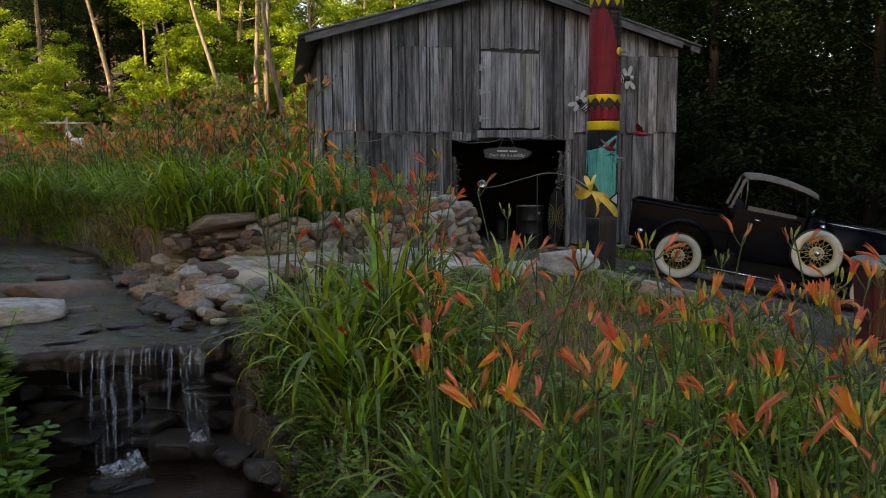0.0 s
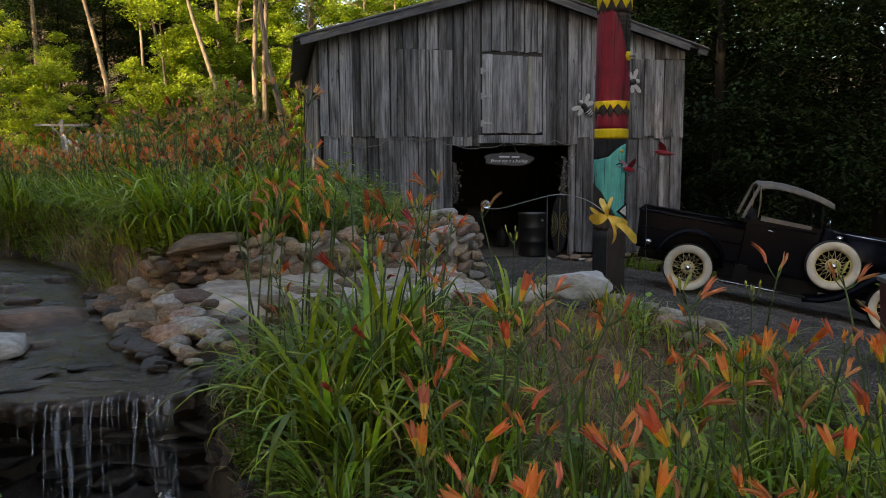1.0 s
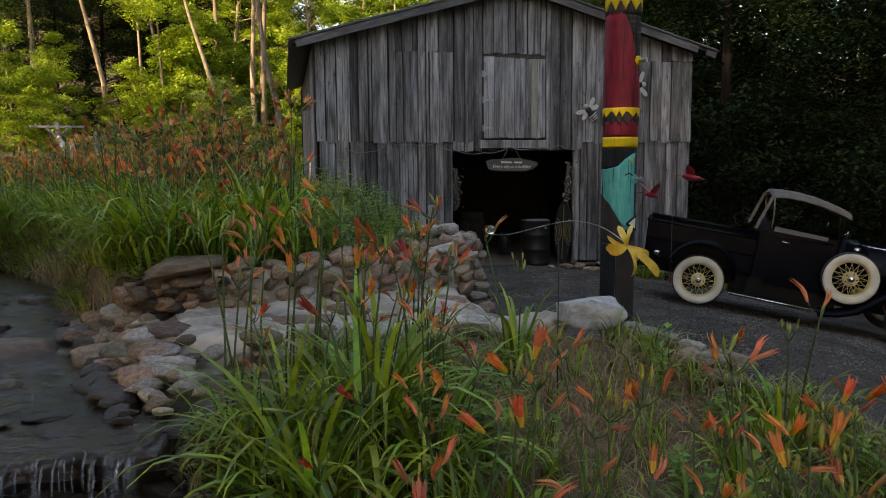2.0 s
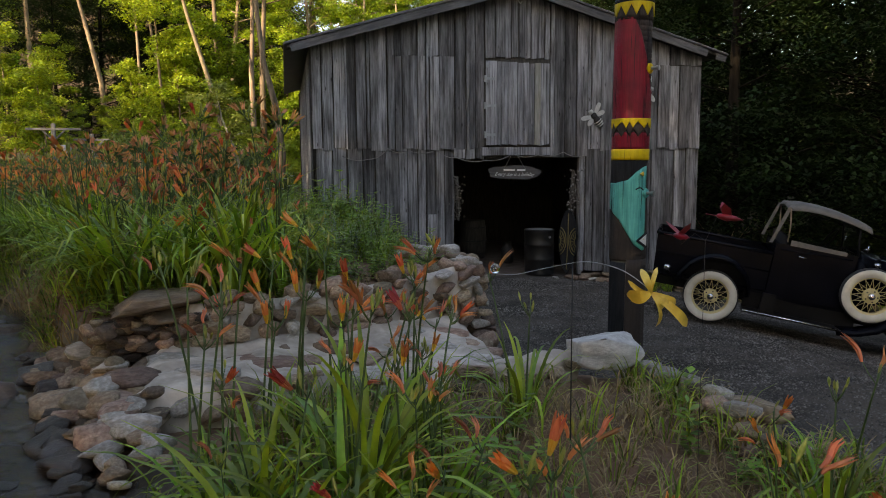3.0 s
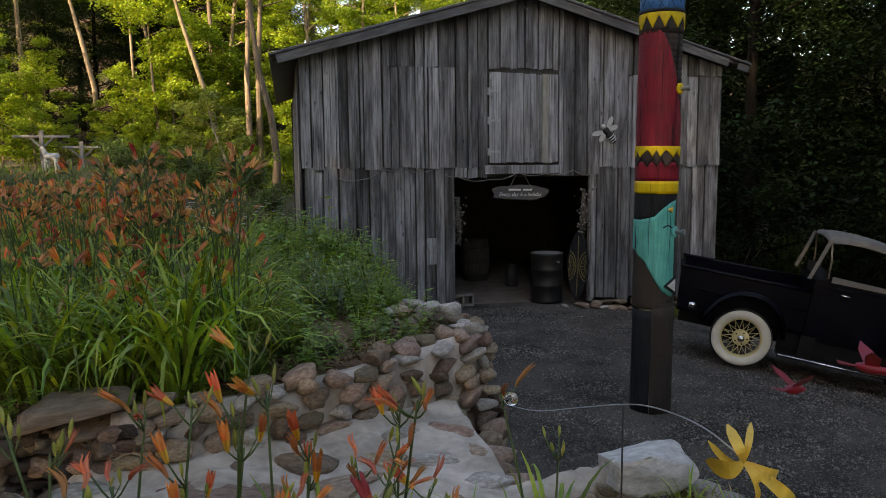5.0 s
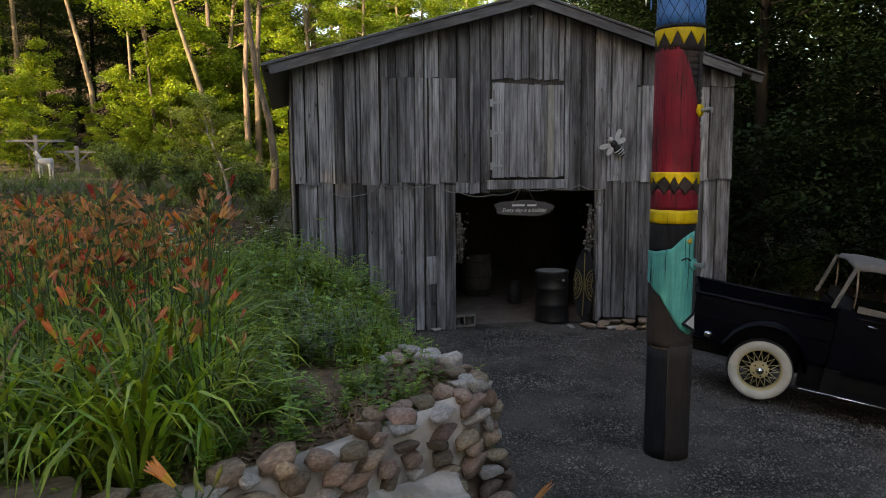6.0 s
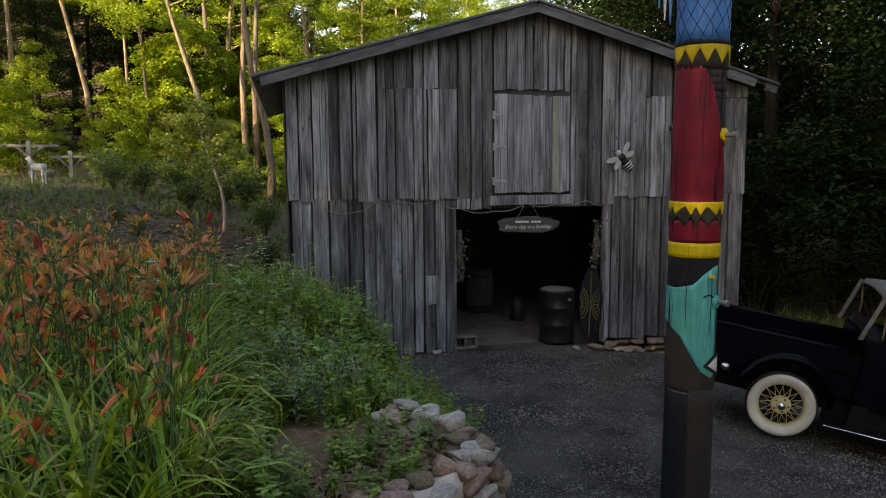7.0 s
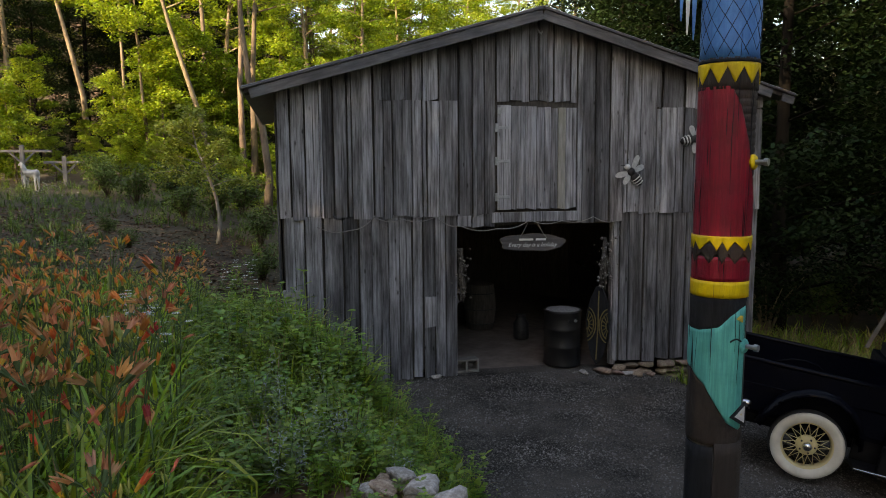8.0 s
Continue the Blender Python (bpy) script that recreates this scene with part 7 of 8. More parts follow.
# big clumps by the pool
for x, y, s in ((0.26, 3.98, 0.95), (0.48, 4.25, 1.05), (0.18, 4.45, 0.78), (0.62, 4.55, 1.0), (0.40, 3.72, 0.72), (0.75, 4.1, 0.8), (0.10, 4.12, 0.62), (0.26, 3.5, 0.6), (0.02, 4.36, 0.62)):
    plant_at(_rp.choice(LUSH), x, y, s)
# tall stalks in the upper garden
count = 0
while count < 16:
    x, y = _rp.uniform(-3.4, 0.35), _rp.uniform(6.9, 9.8)
    if y < float(wall_face(x)) + 0.5 or float(inside_distance(np.array([x]), np.array([y]), STREAM)[0]) > -0.3:
        continue
    plant_at(_rp.choice(HIGH), x, y, _rp.uniform(0.72, 0.96))
    count += 1
# tall stalks behind them
for x, y in ((0.0, 4.85), (0.15, 4.95), (0.5, 4.9), (0.85, 5.05), (-0.1, 4.6), (0.3, 5.15)):
    plant_at(_rp.choice(THIN), x, y, _rp.uniform(1.0, 1.15))
# the open bed towards the drive
count = 0
taken = []
while count < 74:
    x, y = _rp.uniform(0.55, 3.5), _rp.uniform(1.7, 5.3)
    if float(inside_distance(np.array([x]), np.array([y]), TERRACE)[0]) < 0.12 or (y > 3.6 and x > 1.0 and _rp.random() < 0.96) or (y > 3.2 and 0.9 < x < 2.4 and _rp.random() < 0.35):
        continue
    if x < 0.35 + 0.2 * max(0, 3.6 - y) or any((x - a) ** 2 + (y - b) ** 2 < 0.03 for a, b in taken):
        continue
    taken.append((x, y))
    plant_at(_rp.choice(NEAR + THIN[:1]), x, y, _rp.uniform(0.85, 1.15))
    count += 1
# the upper garden
count, taken, planted, far_ones = 0, [], set(), []
while count < 330:
    y = 6.7 + 6.9 * _rp.random() ** 1.25
    x = _rp.uniform(-5.5, 1.1)
    if y < float(wall_face(x)) + (0.22 if x < 0.5 else 0.36) or float(inside_distance(np.array([x]), np.array([y]), STREAM)[0]) > -0.3 or (x > 0.6 and y < 8.6 and _rp.random() < 0.5):
        continue
    if x > 0.34 - 0.14 * max(0, y - 8) or (y > 11.8 and x > -1.0) or any((x - a) ** 2 + (y - b) ** 2 < 0.022 for a, b in taken):
        continue
    taken.append((x, y))
    ob, s = _rp.choice(FARB if _rp.random() < (0.10 if y < 8.2 else 0.30) else FAR if y < 7.9 else FINE), _rp.uniform(0.8, 1.15)
    if y < 9.0 or ob.name not in planted:
        plant_at(ob, x, y, s)
        planted.add(ob.name)
    else:
        far_ones.append((ob, pose(x, y, ground_z(x, y) - 0.01, 0, 0, _rp.uniform(0, 360)) @ Matrix.Diagonal((s, s, s, 1))))
    count += 1


for _ in range(150):
    x, y = _rp.uniform(-6.5, 0.2), _rp.uniform(11.6, 16.5)
    if float(inside_distance(np.array([x]), np.array([y]), STREAM)[0]) > -0.4 or x > 0.1 - 0.12 * (y - 11):
        continue
    s = _rp.uniform(0.55, 0.8)
    far_ones.append((_rp.choice(FARB + FARB + HIGH), pose(x, y, ground_z(x, y) - 0.01, 0, 0, _rp.uniform(0, 360)) @ Matrix.Diagonal((s, s, s * 0.85, 1))))


def merged(name, label, cat, placed):
    """Distant plants of one bed joined into a single mesh."""
    vs, fs, ix, mats, o = [], [], [], [], 0
    for ob, m in placed:
        todo = [(c, m @ c.matrix_basis) for c in ob.children]
        while todo:
            c, w = todo.pop()
            todo += [(d, w @ d.matrix_basis) for d in c.children]
            me = c.data
            a = np.empty(len(me.vertices) * 3)
            me.vertices.foreach_get("co", a)
            w4 = np.array(w)
            vs.append(a.reshape(-1, 3) @ w4[:3, :3].T + w4[:3, 3])
            for q in me.materials:
                if q not in mats:
                    mats.append(q)
            slot = [mats.index(q) for q in me.materials]
            fs += [tuple(k + o for k in p.vertices) for p in me.polygons]
            ix += [slot[min(p.material_index, len(slot) - 1)] for p in me.polygons]
            o += len(me.vertices)
    tagged(part(name, mesh_of(name, np.concatenate(vs).tolist(), fs, mats, True, ix)), label, cat, kind="stuff")


merged("far_daylilies", "orange daylilies filling the back of the upper bed", "daylilies", far_ones)


def scatter(name, label, cat, n, place, grow, mat, seed):
    """Many small plants that nobody could count, in one mesh."""
    rng = random.Random(seed)
    vs, fs = [], []
    for _ in range(n):
        p = place(rng)
        if p is None:
            continue
        v, f = grow(rng)
        a, s = rng.uniform(0, 6.28), p[3]
        c, q = math.cos(a) * s, math.sin(a) * s
        o = len(vs)
        vs += [(p[0] + c * x - q * y, p[1] + q * x + c * y, p[2] + s * z) for x, y, z in v]
        fs += [tuple(i + o for i in t) for t in f]
    tagged(part(name, mesh_of(name, vs, fs, mat, True)), label, cat, kind="stuff")


def leafy(rng):
    """A weed: a few stems with paired leaves."""
    v, f = [], []
    for _ in range(rng.randint(2, 4)):
        h, az, ln = rng.uniform(0.16, 0.30) + (0.3 * rng.random() if rng.random() < 0.3 else 0), rng.uniform(0, 6.28), rng.uniform(0.02, 0.16)
        for i in range(7):
            t = (i + 1) / 7
            cx, cy, cz = math.cos(az) * ln * t, math.sin(az) * ln * t, h * t
            for side in (0, 1, 2):
                a = i * 1.3 + side * 2.1 + az
                L, w = 0.086 * (1.15 - 0.6 * t) * rng.uniform(0.5, 1.4), 0.0185 * rng.uniform(0.5, 1.5)
                dz = rng.uniform(-0.2, 0.5) * L
                dx, dy = math.cos(a), math.sin(a)
                o = len(v)
                v += [(cx, cy, cz), (cx + dx * L * 0.5 - dy * w, cy + dy * L * 0.5 + dx * w, cz + dz * 0.7), (cx + dx * L, cy + dy * L, cz + dz), (cx + dx * L * 0.5 + dy * w, cy + dy * L * 0.5 - dx * w, cz + dz * 0.7)]
                f.append((o, o + 1, o + 2, o + 3))
        o = len(v)
        v += [(-0.003, 0, 0), (0.003, 0, 0), (math.cos(az) * ln + 0.002, math.sin(az) * ln, h), (math.cos(az) * ln - 0.002, math.sin(az) * ln, h)]
        f.append((o, o + 1, o + 2, o + 3))
    return v, f


def in_bank(rng):
    y = rng.uniform(7.3, 14.4)
    x = rng.uniform(-1.2, 2.6)
    d = float(inside_distance(np.array([x]), np.array([y]), TERRACE)[0])
    if y < float(wall_face(x)) + 0.32 or d < (-0.02 if y > 8.6 else 0.3) or d > 2.9 or x < 0.2 - 0.14 * max(0, y - 8) or (y < 8.7 and x < 1.5 and rng.random() < 0.35):
        return None
    if (1.2 < x < 2.1 and y < 8.5) or (0.62 < x < 1.5 and 7.3 < y < 8.45 and rng.random() < 0.92):
        return None
    thick = 0.70 + 0.95 * noise.noise((x * 1.8, y * 1.8, 4))
    return None if rng.random() > thick + 0.35 else (x, y, ground_z(x, y), rng.uniform(0.5, 1.0) + 0.6 * max(0.0, thick - 0.6) + 0.7 * math.exp(-((x - 0.95) ** 2 + (y - 11.6) ** 2) / 0.9))


scatter("bank_weeds", "leafy green weeds covering the bank below the barn", "weeds", 1900, in_bank, leafy, M_WEED, 31)


def feathery(rng):
    """A taller weed with narrow leaves up one stem."""
    v, f = [], []
    h, az, ln = rng.uniform(0.2, 0.45), rng.uniform(0, 6.28), rng.uniform(0.02, 0.12)
    for i in range(16):
        t = (i + 1) / 16
        cx, cy, cz = math.cos(az) * ln * t, math.sin(az) * ln * t, h * t
        a = i * 2.4 + az
        L, w, dz = 0.085 * (1.1 - 0.7 * t) * rng.uniform(0.7, 1.2), 0.0045, rng.uniform(0.1, 0.6)
        dx, dy, o = math.cos(a), math.sin(a), len(v)
        v += [(cx, cy, cz), (cx + dx * L * 0.5 - dy * w, cy + dy * L * 0.5 + dx * w, cz + dz * L * 0.7), (cx + dx * L, cy + dy * L, cz + dz * L * 0.6), (cx + dx * L * 0.5 + dy * w, cy + dy * L * 0.5 - dx * w, cz + dz * L * 0.7)]
        f.append((o, o + 1, o + 2, o + 3))
    o = len(v)
    v += [(-0.002, 0, 0), (0.002, 0, 0), (math.cos(az) * ln + 0.001, math.sin(az) * ln, h), (math.cos(az) * ln - 0.001, math.sin(az) * ln, h)]
    f.append((o, o + 1, o + 2, o + 3))
    return v, f


scatter("bank_tall_weeds", "narrow-leaved bright green weeds on the bank", "weeds", 3000, in_bank, feathery, M_LEAF, 61)
M_SILVER = surface("silver_leaf", (0.20, 0.23, 0.19), (0.38, 0.41, 0.36), 9, 0.8, vary=0.3, bump=0, island=True)


def in_silver(rng):
    cx, cy = rng.choice(((1.15, 9.0), (0.75, 9.6), (1.5, 8.9), (0.9, 8.7), (0.5, 10.4), (1.25, 10.1)))
    x, y = cx + rng.gauss(0, 0.09), cy + rng.gauss(0, 0.09)
    return x, y, ground_z(x, y), rng.uniform(0.7, 1.2)


scatter("silver_plants", "silver-grey leafy plants among the bank weeds", "plants", 110, in_silver, feathery, M_SILVER, 62)


def in_bed(rng, bare=0.8):
    x, y = rng.uniform(0.2, 3.3), rng.uniform(1.5, 5.6)
    if float(inside_distance(np.array([x]), np.array([y]), TERRACE)[0]) < 0.02 or float(inside_distance(np.array([x]), np.array([y]), POOL)[0]) > -0.15:
        return None
    if 1.05 < x < 2.7 and 3.7 < y and rng.random() < bare:
        return None
    return x, y, ground_z(x, y), rng.uniform(0.5, 1.1)


scatter("bed_grass", "thin green grass between the daylilies", "grass", 900, in_bed, lambda r: blades(r, 9, 0.34, 1.2, 0.004, 0.08, 5, keel=False), M_LEAF, 32)
scatter("bed_straw", "dry straw lying in the planting bed", "straw", 1900, lambda r: in_bed(r, 0.4), lambda r: blades(r, 8, 0.26, 2.6, 0.003, 0.10, 5, keel=False), M_LEAF_DRY, 33)
scatter("bed_weeds", "small weeds in the planting bed", "weeds", 150, in_bed, leafy, M_WEED, 34)


def in_upper(rng):
    x, y = rng.uniform(-6, 1.2), rng.uniform(6.6, 15)
    if y < float(wall_face(x)) + 0.3 or float(inside_distance(np.array([x]), np.array([y]), STREAM)[0]) > -0.15 or x > 0.3 - 0.14 * max(0, y - 8):
        return None
    return x, y, ground_z(x, y), rng.uniform(0.8, 1.3)


scatter("garden_grass", "tall green grass between the garden daylilies", "grass", 1100, in_upper, lambda r: blades(r, 8, 0.5, 1.2, 0.008, 0.12, 5, keel=False), M_LEAF, 35)


# greens darkened so the colour carries the slope's shade
M_MEADOW = surface("shaded_meadow_grass", (0.045, 0.085, 0.018), (0.12, 0.19, 0.04), 6, 0.6, vary=0.4, bump=0, translucent=0.2, island=True)


def in_meadow(rng):
    y = 13 + 24 * rng.random() ** 1.2
    x = rng.uniform(-0.36 * y - 2, 0.7)
    if x > -0.2 * y + 0.5 and y < 27 and noise.noise((x * 0.7, y * 0.4, 3)) < 0.18:
        return None
    return x, y, ground_z(x, y), rng.uniform(0.5, 1.3)


scatter("meadow_grass", "rough grass on the slope beside the barn", "grass", 1500, in_meadow, lambda r: blades(r, 9, 0.3, 1.3, 0.009, 0.2, 4, keel=False), M_MEADOW, 36)
scatter("meadow_weeds", "low leafy plants on the slope before the woods", "weeds", 900, in_meadow, leafy, M_WEED, 37)
# dry tuft hanging over the stream
tuft = part("dry_tuft", mesh_of("dry_tuft", *blades(_rp, 90, 0.42, 2.2, 0.004, 0.16, 6, keel=False), M_LEAF_DRY, True), None, pose(-1.72, 7.95, 1.0))
tagged(tuft, "dry straw-coloured grass tuft at the stream edge", "grass tuft")
tuft2 = part("dry_tuft", tuft.data, None, pose(-1.45, 7.75, 0.95, 0, 0, 70))
tagged(tuft2, "dry straw-coloured grass tuft at the stream edge", "grass tuft")
for x, y, s in ((-1.28, 3.55, 0.9), (-1.35, 3.85, 1.1), (-1.4, 3.3, 0.8), (-1.5, 4.2, 1.0)):
    v, f = [], []
    rr = random.Random(int(x * -100))
    for _ in range(9):
        a, b = leafy(rr)
        ox, oy = rr.uniform(-0.14, 0.14), rr.uniform(-0.14, 0.14)
        v, f = join((v, f), ([(p[0] * 1.3 + ox, p[1] * 1.3 + oy, p[2] * 0.9) for p in a], b))
    b = part("pool_plant", mesh_of("pool_plant", v, f, M_WEED, True), None, pose(x, y, ground_z(x, y) - 0.05) @ Matrix.Diagonal((s, s, s, 1)))
    tagged(b, "low leafy green plant beside the pool", "plant", "plants beside the pool")


# ---- trees ----
def crown_mesh(name, rng, centres, per, leaf, spread, mat):
    k = len(centres)
    c = np.repeat(np.array([q[:3] for q in centres]), per, 0)
    sz = np.repeat(np.array([q[3] for q in centres]), per)
    g = np.random.default_rng(rng.randrange(10 ** 6))
    n = len(c)
    off = g.normal(size=(n, 3))
    off /= np.linalg.norm(off, axis=1)[:, None]
    off *= (g.uniform(0.15, 1, n) ** 0.5 * sz)[:, None]
    off[:, 2] *= 0.48
    p = c + off
    a, tilt = g.uniform(0, 6.28, n), g.uniform(-0.9, 0.9, n)
    L, w = leaf * g.uniform(0.6, 1.3, n), leaf * 0.36 * g.uniform(0.7, 1.3, n)
    d = np.stack([np.cos(a) * np.cos(tilt), np.sin(a) * np.cos(tilt), np.sin(tilt)], 1)
    sd = np.stack([-np.sin(a), np.cos(a), g.uniform(-0.7, 0.7, n)], 1)
    verts = np.stack([p - d * L[:, None] / 2, p + sd * w[:, None], p + d * L[:, None] / 2, p - sd * w[:, None]], 1).reshape(-1, 3)
    faces = np.arange(4 * n).reshape(-1, 4)
    return mesh_of(name, verts, faces.tolist(), mat)


def make_tree(rng, tall, bare, r, spread, clusters, per, leaf, mat, label, lean=0.6, csize=0.9, path=None, bark=None, limb=0.45):
    tree = empty("tree")
    bx, by = rng.uniform(-lean, lean), rng.uniform(-lean, lean)
    bend = [(bx * t ** 1.5 + 0.2 * math.sin(3 * t + bx), by * t ** 1.5, tall * t) for t in np.linspace(0, 1, 9)]
    if path:
        hs = np.linspace(0, path[-1][2], 9)
        bend = [(float(np.interp(h, [p[2] for p in path], [p[0] for p in path])), float(np.interp(h, [p[2] for p in path], [p[1] for p in path])), float(h)) for h in hs]
    pieces = [tube(bend, [r * (1.25 if i == 0 else 1 - 0.85 * i / 8) for i in range(9)], 9)]
    centres = []
    at = lambda t: Vector(bend[min(7, int(t * 8))]).lerp(Vector(bend[min(8, int(t * 8) + 1)]), t * 8 - int(t * 8)) if t < 1 else Vector(bend[8])
    limbs = max(8, clusters // 5)
    for k in range(limbs):
        t = bare + (0.97 - bare) * (k + rng.random()) / limbs
        az = k * 2.4 + rng.uniform(-0.4, 0.4)
        reach = spread * (1.05 - 0.75 * ((t - bare) / (1 - bare)) ** 1.3) * rng.uniform(0.6, 1.1)
        q = at(t)
        mid = q + Vector((math.cos(az) * reach * 0.5, math.sin(az) * reach * 0.5, reach * 0.18))
        e = q + Vector((math.cos(az) * reach, math.sin(az) * reach, reach * rng.uniform(0.05, 0.35)))
        lr = max(0.012, r * (1 - 0.85 * t) * limb)
        pieces.append(tube([q, mid, e], [lr, lr * 0.65, lr * 0.2], 5))
        for j in range(max(1, clusters // limbs)):
            s = rng.uniform(0.3, 1.05)
            c = q.lerp(e, s) + Vector((rng.gauss(0, 0.35), rng.gauss(0, 0.35), rng.gauss(0.1, 0.3))) * csize
            centres.append((*c, csize * rng.uniform(0.6, 1.15)))
    part("trunk", mesh_of("trunk", *join(*pieces), bark or (M_SHADEBARK if mat is M_SHADELEAF else M_BARK), True), tree)
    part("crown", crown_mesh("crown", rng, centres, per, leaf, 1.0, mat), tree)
    tagged(tree, label, "tree")
    return tree


_rt = random.Random(8)
TALL = [make_tree(_rt, _rt.uniform(17, 21), 0.30, _rt.uniform(0.18, 0.25), 4.2, 120, 120, 0.17, M_TREELEAF, "tall sunlit woodland tree with bare lower trunk", 1.6, 0.8) for _ in range(4)]
LOW = [make_tree(_rt, _rt.uniform(6, 9), 0.06, 0.08, 2.6, 80, 120, 0.165, M_TREELEAF, "young understory tree with yellow-green leaves", 0.7, 0.72) for _ in range(4)]
DARK = [make_tree(_rt, _rt.uniform(13, 16), 0.05, 0.20, 4.4, 230, 150, 0.13, M_SHADELEAF, "dense tree with leaves darkened to stand for shade", 0.5, 0.95, limb=0.22) for _ in range(3)]


def tree_at(ob, x, y, s, turn, tilt=0.0, group="", label="", first=set()):
    m = pose(x, y, ground_z(x, y) - 0.1, 0, tilt, turn) @ Matrix.Diagonal((s, s, s, 1))
    if ob.name not in first:
        first.add(ob.name)
        ob.matrix_basis = m
    else:
        ob = copy_thing(ob, m)
        ob.matrix_basis = m
    if group:
        ob["group"] = group
    return ob


# slender trunks at the wood's edge, each with its own lean
EDGE = (((-10.2, 50.0), ((0, 0, 0), (-0.2, 0, 2.5), (-0.26, 0, 4.3), (-0.85, 0, 7.2), (-1.5, 0, 10.2), (-2.8, 0, 17)), 0.19, 0.52),
        ((-2.3, 40.0), ((0, 0, 0), (-0.57, 0, 3.6), (-0.93, 0, 4.8), (-1.66, 0, 7.5), (-2.05, 0, 8.7), (-3.4, 0, 16)), 0.16, 0.55),
        ((0.05, 33.0), ((0, 0, 0), (0.1, 0, 1.0), (0.2, 0, 2.3), (0.12, 0, 3.2), (-0.22, 0, 4.5), (-0.47, 0, 5.6), (-0.6, 0, 6.6), (-0.68, 0, 8.0), (-0.9, 0, 15)), 0.17, 0.62),
        ((-1.2, 42.0), ((0, 0, 0), (-0.05, 0, 3.0), (-0.07, 0, 6.0), (0.05, 0, 8.0), (0.3, 0, 16)), 0.19, 0.6),
        ((-0.9, 45.0), ((0, 0, 0), (0.08, 0, 3.0), (0.12, 0, 7.2), (0.3, 0, 9.4), (0.8, 0, 18)), 0.22, 0.55),
        ((-5.75, 43.0), ((0, 0, 0), (-0.1, 0, 2.0), (-0.25, 0, 4.0), (-0.4, 0, 9)), 0.13, 0.75),
        ((-14.3, 50.0), ((0, 0, 0), (0.0, 0, 4.0), (-0.05, 0, 8.0), (-0.3, 0, 16)), 0.22, 0.6),
        ((-7.4, 54.0), ((0, 0, 0), (-0.3, 0, 5.0), (-0.9, 0, 9.5), (-2.0, 0, 17)), 0.15, 0.6),
        ((-3.4, 48.0), ((0, 0, 0), (0.0, 0, 4.0), (-0.1, 0, 9.0), (-0.4, 0, 18)), 0.22, 0.6),
        ((2.4, 58.0), ((0, 0, 0), (0.0, 0, 6.0), (0.1, 0, 12.0), (0.4, 0, 20)), 0.2, 0.6),
        ((-8.6, 51.0), ((0, 0, 0), (0.2, 0, 5.0), (0.1, 0, 9.0), (0.5, 0, 18)), 0.12, 0.65))
for (x, y), line, r, bare in EDGE:
    t = make_tree(_rt, 16, bare, r, 3.2, 50, 110, 0.15, M_TREELEAF, "slender leaning tree with a bare sunlit trunk", 0.5, 0.75, path=line)
    t.matrix_basis = pose(x, y, ground_z(x, y) - 0.1)
    t["group"] = "bare trunks at the wood's edge"
# sunlit wood behind the slope
for k, (x, y, s, tilt) in enumerate(((-14.9, 56, 1.0, -3), (-10.0, 60, 1.0, 2), (-3.5, 54, 1.0, -3), (-0.8, 58, 1.0, 2), (2.8, 56, 1.05, 0), (6.6, 62, 1.1, 0), (11.4, 66, 1.2, 0), (16.9, 70, 1.3, 0), (5.5, 52, 0.9, -3), (9.5, 58, 1.1, 2),
                                     (14, 60, 1.1, 0), (20, 64, 1.2, 0), (3.5, 66, 1.3, 0), (7, 67, 1.45, 0), (10.5, 71, 1.5, 0), (13.5, 76, 1.55, 0), (0.5, 70, 1.3, 0), (8, 72, 1.4, 0), (-6.5, 62, 1.1, 0))):
    tree_at(TALL[k % 4], x, y, s, _rt.uniform(0, 360), tilt, "trees of the sunlit wood")
for k, (x, y, s) in enumerate(((-10.4, 38.5, 0.62), (-13.2, 42, 0.85), (-12.0, 39, 0.6), (-10.2, 49.3, 0.42), (-5.1, 43, 0.95), (-4.2, 47, 1.1), (0.3, 38, 0.42), (1.3, 44, 0.95), (4.1, 52, 1.2), (8.3, 58, 1.4), (-6.8, 40.5, 0.34), (-5.3, 41, 0.3),
                               (-3.0, 39.5, 0.36), (-1.6, 41, 0.36), (-8.6, 44, 0.34), (-9.3, 40, 0.3), (-2.6, 44.5, 0.75), (0.2, 48, 1.1), (-7.2, 48, 0.7), (-1.0, 37, 0.3), (-4.2, 38, 0.3), (-12.6, 47, 0.8), (-6.3, 46, 0.95), (-3.2, 46.5, 1.0), (-1.8, 48, 1.0), (-5.6, 44.5, 0.7), (1.6, 47, 1.1), (2.6, 42, 0.8), (-8.0, 47, 0.75))):
    tree_at(LOW[k % 4], x, y, s, _rt.uniform(0, 360), 0, "young trees at the wood's edge")
# left of x = 0 the far row takes shade-dark leaves as unlit depth
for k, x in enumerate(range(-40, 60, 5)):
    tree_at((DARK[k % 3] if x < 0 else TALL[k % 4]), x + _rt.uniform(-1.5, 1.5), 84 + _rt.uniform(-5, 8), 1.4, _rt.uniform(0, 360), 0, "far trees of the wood")
